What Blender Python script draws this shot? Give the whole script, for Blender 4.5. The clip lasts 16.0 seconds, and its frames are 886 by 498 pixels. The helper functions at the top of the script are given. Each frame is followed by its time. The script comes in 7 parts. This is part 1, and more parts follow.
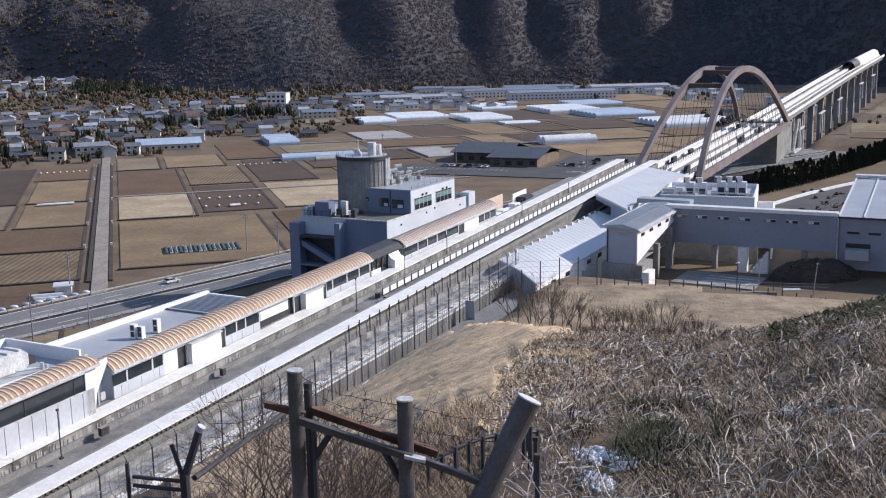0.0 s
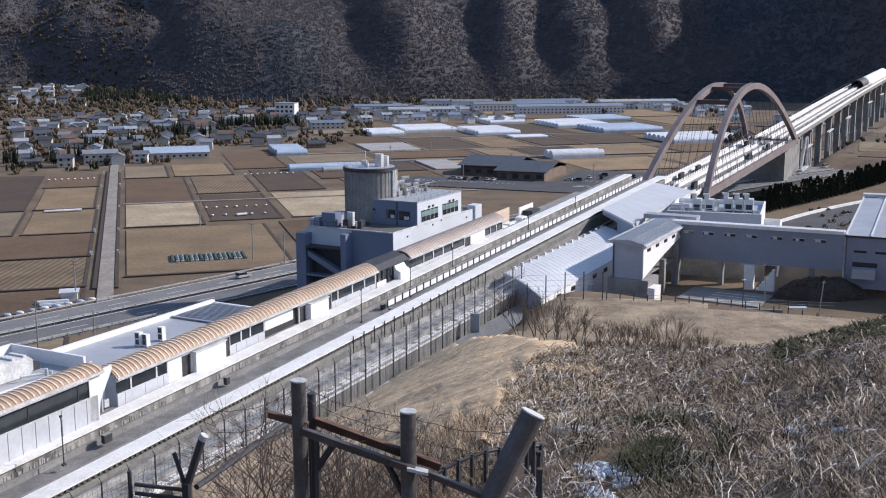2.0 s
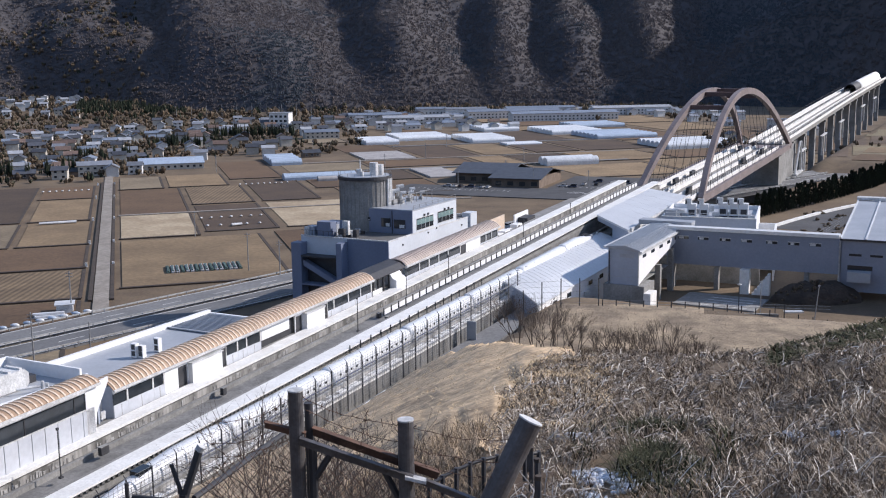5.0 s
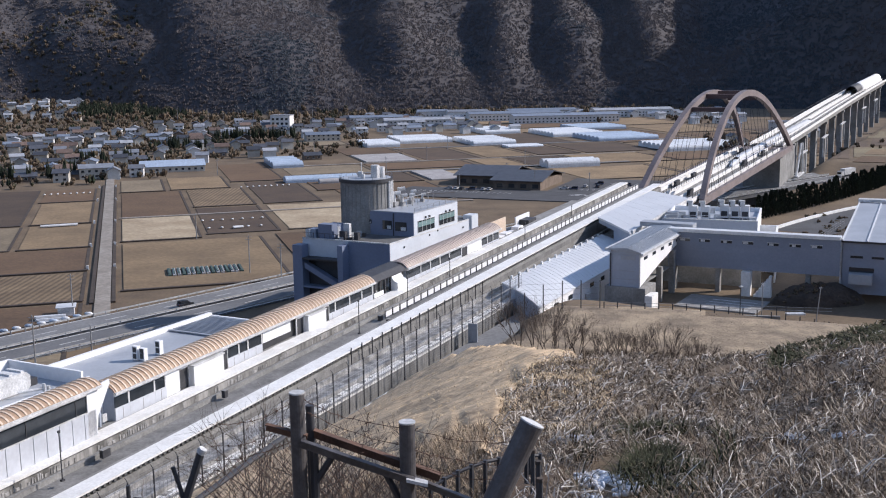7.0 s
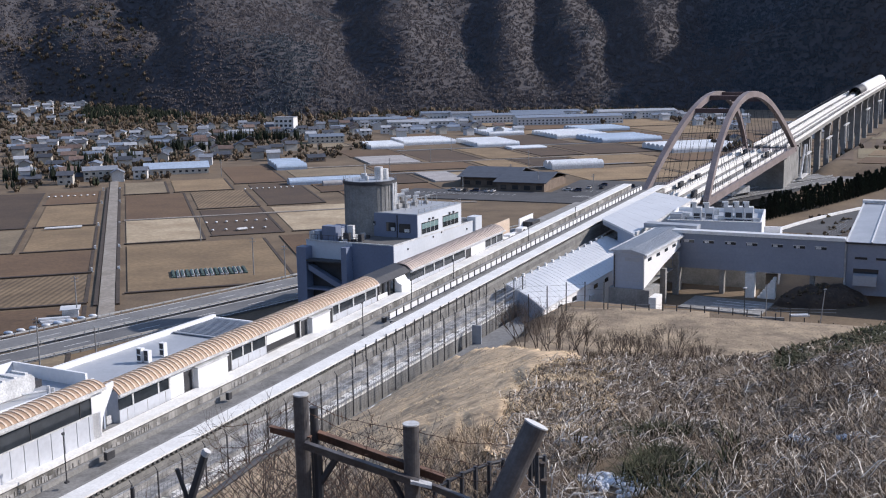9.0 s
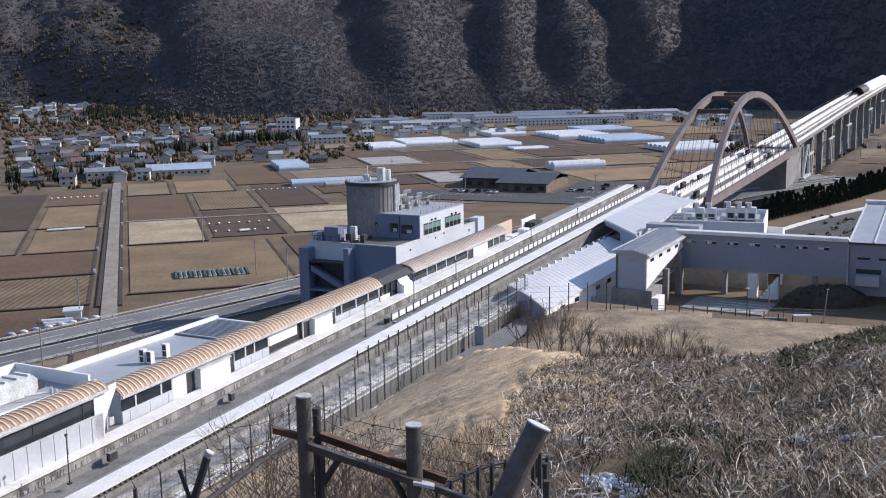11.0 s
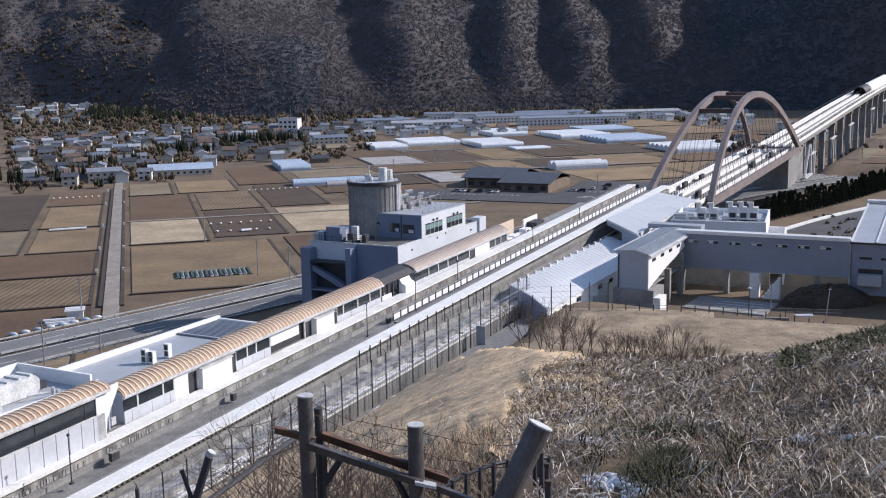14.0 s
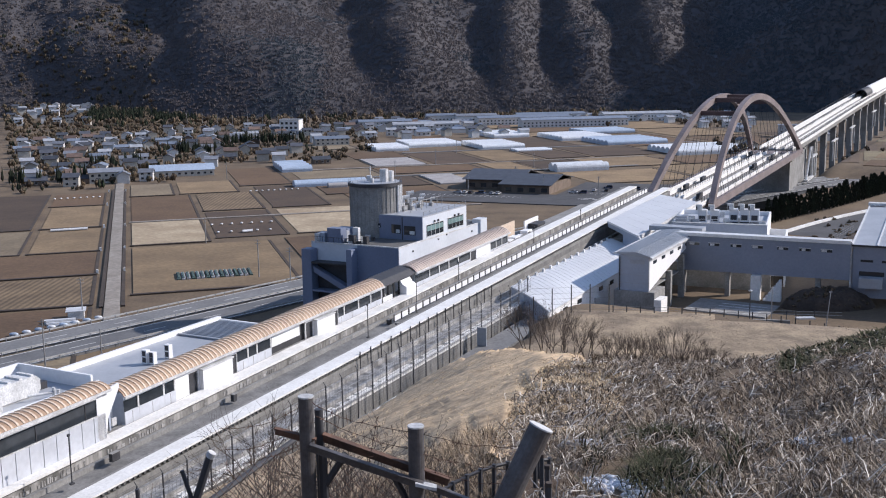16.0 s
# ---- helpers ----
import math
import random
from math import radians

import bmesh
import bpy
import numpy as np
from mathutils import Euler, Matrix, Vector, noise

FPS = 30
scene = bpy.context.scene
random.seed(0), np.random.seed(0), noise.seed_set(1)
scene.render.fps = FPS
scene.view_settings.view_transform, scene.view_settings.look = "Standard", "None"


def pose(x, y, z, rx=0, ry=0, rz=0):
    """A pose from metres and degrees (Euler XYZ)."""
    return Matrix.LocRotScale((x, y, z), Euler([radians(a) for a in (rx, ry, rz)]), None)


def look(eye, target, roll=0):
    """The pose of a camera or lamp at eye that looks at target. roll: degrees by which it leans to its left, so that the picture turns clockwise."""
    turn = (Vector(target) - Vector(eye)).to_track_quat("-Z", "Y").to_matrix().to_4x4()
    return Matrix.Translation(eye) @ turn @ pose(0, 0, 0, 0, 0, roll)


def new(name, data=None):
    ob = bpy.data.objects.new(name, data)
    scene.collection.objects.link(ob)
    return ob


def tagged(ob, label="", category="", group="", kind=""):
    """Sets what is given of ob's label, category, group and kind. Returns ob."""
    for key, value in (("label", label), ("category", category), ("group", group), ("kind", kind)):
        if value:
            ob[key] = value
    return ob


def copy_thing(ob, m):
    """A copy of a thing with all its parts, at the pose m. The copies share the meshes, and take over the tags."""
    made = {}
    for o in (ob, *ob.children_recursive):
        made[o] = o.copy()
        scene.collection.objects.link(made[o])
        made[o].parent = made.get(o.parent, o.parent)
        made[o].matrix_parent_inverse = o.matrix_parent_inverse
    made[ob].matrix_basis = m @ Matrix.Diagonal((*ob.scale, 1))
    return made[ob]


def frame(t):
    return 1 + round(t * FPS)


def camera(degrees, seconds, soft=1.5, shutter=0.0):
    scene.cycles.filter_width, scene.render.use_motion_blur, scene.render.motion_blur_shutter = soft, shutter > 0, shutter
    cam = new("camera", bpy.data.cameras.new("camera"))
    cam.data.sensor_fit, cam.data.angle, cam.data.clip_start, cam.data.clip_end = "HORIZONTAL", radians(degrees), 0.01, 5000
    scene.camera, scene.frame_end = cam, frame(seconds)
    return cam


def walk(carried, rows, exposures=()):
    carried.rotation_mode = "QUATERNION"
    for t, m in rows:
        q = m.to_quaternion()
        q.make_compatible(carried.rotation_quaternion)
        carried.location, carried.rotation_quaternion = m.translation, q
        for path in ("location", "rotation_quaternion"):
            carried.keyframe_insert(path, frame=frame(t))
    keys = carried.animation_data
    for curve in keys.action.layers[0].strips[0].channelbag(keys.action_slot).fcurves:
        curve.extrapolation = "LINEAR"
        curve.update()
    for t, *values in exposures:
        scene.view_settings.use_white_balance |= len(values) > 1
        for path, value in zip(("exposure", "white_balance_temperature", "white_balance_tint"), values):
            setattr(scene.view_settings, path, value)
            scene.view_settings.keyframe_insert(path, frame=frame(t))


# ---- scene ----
# ------------------------------------------------------------------ camera
cam = camera(43.80, 16.0, soft=1.1)
EYE = (0.0, 0.0, 66.0)
TURNS = [(0, 78.690, 0.982, -0.196), (0.5, 78.817, 1.108, 0.042), (1, 78.977, 0.889, 0.227), (1.5, 79.172, 0.546, 0.311),
         (2, 79.341, 0.174, 0.274), (2.5, 79.493, 0.216, 0.151), (3, 79.610, 0.338, 0.055), (3.5, 79.671, 0.538, -0.020),
         (4, 79.695, 0.644, -0.059), (6.5, 79.842, 0.821, -0.033), (7, 79.873, 0.819, -0.012), (7.5, 79.912, 0.829, 0.026),
         (8, 79.916, 0.827, 0.080), (8.5, 79.940, 0.850, 0.131), (9, 79.965, 0.919, 0.170), (11.5, 80.014, 1.010, 0.286),
         (12, 80.014, 0.988, 0.277), (12.5, 80.020, 0.976, 0.283), (13, 80.014, 0.982, 0.304), (13.5, 80.006, 1.038, 0.331),
         (14, 80.008, 1.050, 0.364), (14.5, 80.043, 0.954, 0.402), (15, 80.054, 0.983, 0.412), (15.5, 80.078, 0.907, 0.443),
         (16, 80.086, 0.900, 0.442)]
walk(cam, [(t, pose(*EYE, rx, ry, rz)) for t, rx, ry, rz in TURNS], exposures=[(0.0, 0.32, 6380, 16), (16.0, 0.32, 6380, 16)])

# ------------------------------------------------------------------ light
SUN_AZ, SUN_EL = radians(14), radians(32)      # from +x towards +y, above the horizon
world = bpy.data.worlds.new("sky")
scene.world = world
world.use_nodes = True
wn = world.node_tree.nodes
sky = wn.new("ShaderNodeTexSky")
sky.sky_type, sky.sun_disc = "NISHITA", False
sky.sun_elevation, sky.sun_rotation = SUN_EL, radians(90) - SUN_AZ
sky.altitude, sky.air_density, sky.dust_density = 400, 1.0, 0.4
wn["Background"].inputs["Strength"].default_value = 0.148
world.node_tree.links.new(sky.outputs["Color"], wn["Background"].inputs["Color"])
sun_data = bpy.data.lights.new("sun", "SUN")
sun_data.energy, sun_data.angle, sun_data.color = 3.95, radians(0.5), (1.0, 0.95, 0.87)
sun = new("sun", sun_data)
sun_way = Vector((math.cos(SUN_AZ) * math.cos(SUN_EL), math.sin(SUN_AZ) * math.cos(SUN_EL), math.sin(SUN_EL)))
sun.matrix_world = look(sun_way * 300 + Vector((0, 200, 0)), (0, 200, 0))

# ------------------------------------------------------------------ materials
def mat(name, col, col2=None, scale=0.5, fine=8.0, rough=0.8, metal=0.0, bump=0.3, depth=0.02, rand=0.0, stretch=(1, 1, 1), wave=0.0, wave_axis="X", wave_dark=0.6, clear=0.0, grain=(0.72, 1.12)):
    """Two-scale procedural surface: broad patches of col and col2, fine grain, bump, optional stripes and per-object shift."""
    m = bpy.data.materials.new(name)
    m.use_nodes = True
    nt = m.node_tree
    b = nt.nodes["Principled BSDF"]
    b.inputs["Roughness"].default_value, b.inputs["Metallic"].default_value = rough, metal
    b.inputs["Coat Weight"].default_value = clear
    tc = nt.nodes.new("ShaderNodeTexCoord")
    mp = nt.nodes.new("ShaderNodeMapping")
    mp.inputs["Scale"].default_value = stretch
    nt.links.new(tc.outputs["Object"], mp.inputs["Vector"])
    def nz(sc, det):
        n = nt.nodes.new("ShaderNodeTexNoise")
        n.inputs["Scale"].default_value, n.inputs["Detail"].default_value = sc, det
        n.inputs["Roughness"].default_value = 0.6
        nt.links.new(mp.outputs["Vector"], n.inputs["Vector"])
        return n
    a, f = nz(scale, 4), nz(fine, 5)
    col2 = col2 or tuple(c * 0.72 for c in col)
    ramp = nt.nodes.new("ShaderNodeValToRGB")
    ramp.color_ramp.elements[0].position, ramp.color_ramp.elements[1].position = 0.36, 0.64
    ramp.color_ramp.elements[0].color, ramp.color_ramp.elements[1].color = (*col2, 1), (*col, 1)
    nt.links.new(a.outputs["Fac"], ramp.inputs["Fac"])
    mx = nt.nodes.new("ShaderNodeMix")
    mx.data_type, mx.blend_type = "RGBA", "MULTIPLY"
    mx.inputs[0].default_value = 1.0
    fr = nt.nodes.new("ShaderNodeMapRange")
    fr.inputs["From Min"].default_value, fr.inputs["From Max"].default_value = 0.3, 0.7
    fr.inputs["To Min"].default_value, fr.inputs["To Max"].default_value = grain
    nt.links.new(f.outputs["Fac"], fr.inputs["Value"])
    nt.links.new(ramp.outputs["Color"], mx.inputs[6])
    nt.links.new(fr.outputs["Result"], mx.inputs[7])
    out = mx.outputs[2]
    height = f.outputs["Fac"]
    if wave:
        w = nt.nodes.new("ShaderNodeTexWave")
        w.bands_direction = wave_axis
        w.inputs["Scale"].default_value, w.inputs["Distortion"].default_value = wave, 0.6
        nt.links.new(tc.outputs["Object"], w.inputs["Vector"])
        wr = nt.nodes.new("ShaderNodeMapRange")
        wr.inputs["To Min"].default_value, wr.inputs["To Max"].default_value = wave_dark, 1.08
        nt.links.new(w.outputs["Fac"], wr.inputs["Value"])
        m2 = nt.nodes.new("ShaderNodeMix")
        m2.data_type, m2.blend_type = "RGBA", "MULTIPLY"
        m2.inputs[0].default_value = 1.0
        nt.links.new(out, m2.inputs[6])
        nt.links.new(wr.outputs["Result"], m2.inputs[7])
        out, height = m2.outputs[2], w.outputs["Fac"]
    if rand:
        oi = nt.nodes.new("ShaderNodeObjectInfo")
        rr = nt.nodes.new("ShaderNodeMapRange")
        rr.inputs["To Min"].default_value, rr.inputs["To Max"].default_value = 1 - rand, 1 + rand
        nt.links.new(oi.outputs["Random"], rr.inputs["Value"])
        hs = nt.nodes.new("ShaderNodeHueSaturation")
        nt.links.new(rr.outputs["Result"], hs.inputs["Value"])
        nt.links.new(out, hs.inputs["Color"])
        out = hs.outputs["Color"]
    nt.links.new(out, b.inputs["Base Color"])
    if bump:
        bp = nt.nodes.new("ShaderNodeBump")
        bp.inputs["Strength"].default_value, bp.inputs["Distance"].default_value = bump, depth
        nt.links.new(height, bp.inputs["Height"])
        nt.links.new(bp.outputs["Normal"], b.inputs["Normal"])
    return m

WHITE = mat("white_concrete", (0.86, 0.85, 0.82), (0.74, 0.725, 0.69), 0.35, 2.6, 0.75, grain=(0.84, 1.05))
CONC = mat("grey_concrete", (0.31, 0.305, 0.29), (0.21, 0.205, 0.195), 0.25, 2.5, 0.85)
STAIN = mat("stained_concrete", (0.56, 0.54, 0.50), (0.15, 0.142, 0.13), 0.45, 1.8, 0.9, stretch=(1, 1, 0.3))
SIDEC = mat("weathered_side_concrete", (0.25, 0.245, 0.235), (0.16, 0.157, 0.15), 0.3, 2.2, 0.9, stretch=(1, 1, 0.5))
DARKCON = mat("dark_concrete_and_shade", (0.15, 0.147, 0.14), (0.10, 0.098, 0.094), 0.2, 2.0, 0.9)
PANELG = mat("pale_grey_screen_panel", (0.58, 0.60, 0.64), (0.50, 0.52, 0.56), 0.3, 1.5, 0.5, bump=0.05, grain=(0.92, 1.04))
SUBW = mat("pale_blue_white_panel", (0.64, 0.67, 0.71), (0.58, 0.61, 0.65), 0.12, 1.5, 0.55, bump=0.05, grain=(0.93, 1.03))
TEAL = mat("pale_green_glass_reflection", (0.22, 0.33, 0.32), (0.14, 0.22, 0.22), 0.4, 2.0, 0.4)
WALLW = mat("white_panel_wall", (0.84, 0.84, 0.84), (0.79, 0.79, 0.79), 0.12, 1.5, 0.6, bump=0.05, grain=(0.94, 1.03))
# blue-grey that mostly stands for walls turned away from the sun
BLUEG = mat("blue_grey_cladding_and_shade", (0.37, 0.41, 0.48), (0.33, 0.37, 0.44), 0.10, 2.0, 0.5, bump=0.05, grain=(0.92, 1.04))
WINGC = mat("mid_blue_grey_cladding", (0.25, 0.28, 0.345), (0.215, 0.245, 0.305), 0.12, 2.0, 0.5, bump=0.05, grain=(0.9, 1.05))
# slate blue that carries the shade of sides turned from the sun
NAVY = mat("slate_blue_cladding_and_shade", (0.20, 0.235, 0.32), (0.17, 0.20, 0.28), 0.10, 2.0, 0.5, bump=0.05, grain=(0.9, 1.05))
# pale and dark patches paint sunlight and shadow patterns on the slab
PATCHY = mat("sun_and_shade_patched_slab", (0.50, 0.49, 0.47), (0.17, 0.165, 0.158), 0.45, 4.0, 0.85)
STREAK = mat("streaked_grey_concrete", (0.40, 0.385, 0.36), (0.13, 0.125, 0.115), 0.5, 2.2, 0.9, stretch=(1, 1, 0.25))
METROOF = mat("grey_metal_roof", (0.40, 0.42, 0.45), (0.33, 0.35, 0.38), 0.12, 2.0, 0.45, 0.0, bump=0.05, grain=(0.92, 1.04))
PALEROOF = mat("pale_metal_roof", (0.66, 0.67, 0.68), (0.60, 0.61, 0.62), 0.1, 1.6, 0.45, 0.0, bump=0.05, grain=(0.94, 1.03))
ORANGE = mat("buff_roof_sheet", (0.46, 0.31, 0.20), (0.38, 0.255, 0.165), 0.2, 3.0, 0.6)
ORANGE2 = mat("buff_roof_rib", (0.72, 0.58, 0.45), (0.64, 0.50, 0.38), 0.2, 3.0, 0.6)
FADED = mat("faded_roof_sheet", (0.50, 0.40, 0.335), (0.42, 0.335, 0.28), 0.2, 3.0, 0.6)
FADED2 = mat("faded_roof_rib", (0.62, 0.52, 0.45), (0.54, 0.45, 0.39), 0.2, 3.0, 0.6)
GLASS = mat("dark_window_glass", (0.035, 0.042, 0.05), (0.025, 0.03, 0.036), 0.3, 1.0, 0.08, bump=0)
FRAME = mat("white_window_frame", (0.74, 0.74, 0.73), None, 0.5, 4.0, 0.5)
STEELB = mat("weathered_brown_steel", (0.25, 0.205, 0.20), (0.19, 0.155, 0.15), 0.15, 2.0, 0.6, bump=0.1)
# darker copy of the brown steel, with shade put into its colour
BEAM = mat("shaded_brown_steel", (0.115, 0.068, 0.062), (0.08, 0.048, 0.045), 0.2, 2.0, 0.65, bump=0.1)
GALV = mat("galvanised_steel", (0.42, 0.42, 0.42), (0.32, 0.32, 0.32), 1.0, 12.0, 0.5, 0.5)
DARKST = mat("dark_steel_and_shade", (0.055, 0.055, 0.06), (0.035, 0.035, 0.04), 0.6, 5.0, 0.6)
RUST = mat("rusted_steel", (0.16, 0.085, 0.055), (0.09, 0.05, 0.035), 9.0, 70.0, 0.8, bump=0.5, depth=0.002)
PIPEM = mat("weathered_grey_pipe", (0.155, 0.15, 0.155), (0.10, 0.09, 0.088), 6.0, 60.0, 0.55, 0.35, bump=0.4, depth=0.001)
CAPM = mat("pale_pipe_cap", (0.62, 0.62, 0.62), (0.48, 0.48, 0.47), 12.0, 60.0, 0.6)
ASPH = mat("road_asphalt", (0.22, 0.22, 0.218), (0.17, 0.17, 0.17), 0.08, 1.5, 0.85)
ASPH2 = mat("worn_asphalt", (0.17, 0.17, 0.17), (0.125, 0.125, 0.127), 0.08, 1.5, 0.85)
ASPHD = mat("dark_asphalt", (0.085, 0.085, 0.088), (0.06, 0.06, 0.063), 0.1, 1.5, 0.85)
PAINT = mat("white_road_paint", (0.75, 0.75, 0.73), None, 0.8, 4.0, 0.7)
YARD = mat("pale_yard_concrete", (0.30, 0.295, 0.285), (0.23, 0.225, 0.215), 0.2, 1.5, 0.85)
LANE = mat("dirt_lane", (0.32, 0.285, 0.245), (0.24, 0.212, 0.18), 0.1, 0.8, 0.95)
GUARD = mat("guard_rail_steel", (0.55, 0.55, 0.54), None, 0.6, 4.0, 0.5, 0.4)
CONIF = mat("dark_conifer_needles", (0.030, 0.042, 0.022), (0.014, 0.020, 0.013), 0.8, 3.0, 0.9, rand=0.25)
BARK = mat("bare_bark", (0.10, 0.075, 0.058), (0.06, 0.047, 0.04), 2.0, 12.0, 0.9)
TWIG = mat("bare_twigs", (0.13, 0.10, 0.08), (0.08, 0.062, 0.052), 1.0, 6.0, 0.95)
# blue cast in the snow colour stands for the shade it lies in
SNOW = mat("shade_blue_old_snow", (0.80, 0.83, 0.88), (0.62, 0.66, 0.72), 6.0, 30.0, 0.7, bump=0.5)

# ------------------------------------------------------------------ building helpers
ORG, GHX, GHY, GRADE = (-46.84, 148.97, 15.42), 0.46130, 0.88724, 0.0316

def W(s, n, z):
    """Place along the guideway (s), to its far side (n), at the height z."""
    return Vector((ORG[0] + GHX * s - GHY * n, ORG[1] + GHY * s + GHX * n, z))

def G(s, n, h):
    """The same, with the height h above the sloping guideway."""
    return W(s, n, ORG[2] + GRADE * s + h)

def I(x, y, z):
    return Vector((x, y, z))

def hexa(bm, f, a0, a1, b0, b1, c0, c1):
    v = [bm.verts.new(f(a, b, c)) for c in (c0, c1) for b in (b0, b1) for a in (a0, a1)]
    for q in ((0, 2, 3, 1), (4, 5, 7, 6), (0, 1, 5, 4), (2, 6, 7, 3), (0, 4, 6, 2), (1, 3, 7, 5)):
        bm.faces.new([v[i] for i in q])

def prism(bm, f, prof, a0, a1, steps=1):
    """A profile of (b, c) pairs drawn along a, with end caps."""
    rings = [[bm.verts.new(f(a0 + (a1 - a0) * i / steps, b, c)) for b, c in prof] for i in range(steps + 1)]
    k = len(prof)
    for r, q in zip(rings, rings[1:]):
        for i in range(k):
            bm.faces.new((r[i], r[(i + 1) % k], q[(i + 1) % k], q[i]))
    bm.faces.new(rings[0][::-1])
    bm.faces.new(rings[-1])

def rod(bm, p, q, r0, r1=None, seg=8, caps=True):
    p, q = Vector(p), Vector(q)
    r1 = r0 if r1 is None else r1
    d = (q - p).normalized()
    u = d.orthogonal().normalized()
    w = d.cross(u)
    rings = []
    for c, r in ((p, r0), (q, r1)):
        rings.append([bm.verts.new(c + (u * math.cos(t) + w * math.sin(t)) * r) for t in (2 * math.pi * i / seg for i in range(seg))])
    for i in range(seg):
        bm.faces.new((rings[0][i], rings[0][(i + 1) % seg], rings[1][(i + 1) % seg], rings[1][i]))
    if caps:
        bm.faces.new(rings[0][::-1])
        bm.faces.new(rings[1])

def ball(bm, c, rx, ry, rz, seg=10, rings=6):
    m = Matrix.Translation(c) @ Matrix.Diagonal((rx, ry, rz, 1))
    bmesh.ops.create_uvsphere(bm, u_segments=seg, v_segments=rings, radius=1, matrix=m)

def thing(name, label, category, base=(0, 0, 0), group="", kind=""):
    ob = new(name)
    ob.empty_display_size = 0.3
    ob.location = base
    return tagged(ob, label, category, group, kind)

def base_of(ob):
    p = Vector()
    while ob:
        p += ob.location
        ob = ob.parent
    return p

def part(name, bm, material, parent=None, label="", smooth=False, kind=""):
    me = bpy.data.meshes.new(name)
    bmesh.ops.recalc_face_normals(bm, faces=bm.faces[:])
    bm.to_mesh(me)
    bm.free()
    if smooth:
        me.polygons.foreach_set("use_smooth", [True] * len(me.polygons))
    me.materials.append(material)
    ob = new(name, me)
    if parent:
        ob.parent = parent
        ob.matrix_parent_inverse = Matrix.Translation(-base_of(parent))
    if label or kind:
        tagged(ob, label, kind=kind)
    return ob

def piece(name, material, parent, f, *box, label=""):
    bm = bmesh.new()
    hexa(bm, f, *box)
    return part(name, bm, material, parent, label)

def solo(name, bm, material, label, category, kind="", group="", smooth=False):
    return tagged(part(name, bm, material, None, smooth=smooth), label, category, group, kind)

def smoothstep(a, b, x):
    t = np.clip((x - a) / (b - a), 0, 1)
    return t * t * (3 - 2 * t)

# ------------------------------------------------------------------ the ground, one sheet
HILL = [(-60, 0.42, 118), (-20, 0.42, 118), (-13.9, 0.392, 118), (-8.9, 0.358, 133), (-5.8, 0.332, 142), (-2.7, 0.298, 158), (0.4, 0.2655, 165), (1.6, 0.260, 140),
        (3.4, 0.255, 110), (6.5, 0.258, 60), (12.4, 0.250, 50), (18.0, 0.232, 46), (22.5, 0.198, 46), (50, 0.16, 46)]

def ground_z(x, y):
    x, y = np.asarray(x, float), np.asarray(y, float)
    dx, dy = x - ORG[0], y - ORG[1]
    s, n = dx * GHX + dy * GHY, -dx * GHY + dy * GHX
    d = np.hypot(x, y) + 1e-6
    th = np.degrees(np.arctan2(x, y))
    # the valley floor on one side, the higher terrace on the other
    b = (10.0 + 3.0 * smoothstep(400, 430, s) - 1.6 * smoothstep(200, 260, s) * (1 - smoothstep(400, 430, s))) * (1 - smoothstep(-33, -12, n)) * smoothstep(-60, 60, s + 60) 
    b = b + 6.0 * smoothstep(-22, -34, n) * (1 - smoothstep(96, 112, s))
    b = b + 6 * smoothstep(600, 900, s) * (1 - smoothstep(-60, -10, n))
    b = b + 6.0 * smoothstep(-19, -23, n) * (1 - smoothstep(-22, -34, n)) * smoothstep(70, 80, s) * (1 - smoothstep(96, 112, s))
    corridor = smoothstep(-31.5, -29.5, n) * (1 - smoothstep(-13, -8, n)) * (1 - smoothstep(68, 78, s))
    b = b * (1 - corridor) + 11.0 * corridor
    # the near hillside
    k = sum(np.interp(th + o, [h[0] for h in HILL], [h[1] for h in HILL]) for o in (-1.5, -0.75, 0, 0.75, 1.5)) / 5
    D = sum(np.interp(th + o, [h[0] for h in HILL], [h[2] for h in HILL]) for o in (-1.5, -0.75, 0, 0.75, 1.5)) / 5
    km = np.interp(th, [-22, -14, 5], [0.43, 0.378, 0.262])
    k = k + np.where(th < 6, km - k, 0) * smoothstep(12, 35, d) * np.clip(1 - d / D, 0, 1) ** 0.7 * (1 - smoothstep(3, 6, th))
    front = 64.4 - k * d - np.maximum(d - D, 0) * 0.42
    back = 64.4 + 0.22 * d
    w = smoothstep(60, 110, np.abs(th))
    hill = front * (1 - w) + back * w
    hill = np.where(n > -30.0, -50, hill)
    z = np.maximum(b, hill)
    return z

def sheet(name, angles, radii, zfun, material, label, category):
    A, R = np.meshgrid(np.radians(angles), radii, indexing="ij")
    X, Y = R * np.sin(A), R * np.cos(A)
    Z = zfun(X, Y)
    na, nr = A.shape
    verts = np.stack([X, Y, Z], -1).reshape(-1, 3)
    idx = np.arange(na * nr).reshape(na, nr)
    quads = np.stack([idx[:-1, :-1], idx[1:, :-1], idx[1:, 1:], idx[:-1, 1:]], -1).reshape(-1, 4)
    me = bpy.data.meshes.new(name)
    me.from_pydata(verts.tolist(), [], quads.tolist())
    me.polygons.foreach_set("use_smooth", [True] * len(me.polygons))
    me.materials.append(material)
    return tagged(new(name, me), label, category, kind="structure")

def fnoise(X, Y, scale, octaves=4, seed=0.0):
    out = np.empty(X.size)
    for i, (x, y) in enumerate(zip(X.ravel(), Y.ravel())):
        out[i] = noise.fractal(Vector((x / scale, y / scale, seed)), 1.0, 2.0, octaves)
    return out.reshape(X.shape)

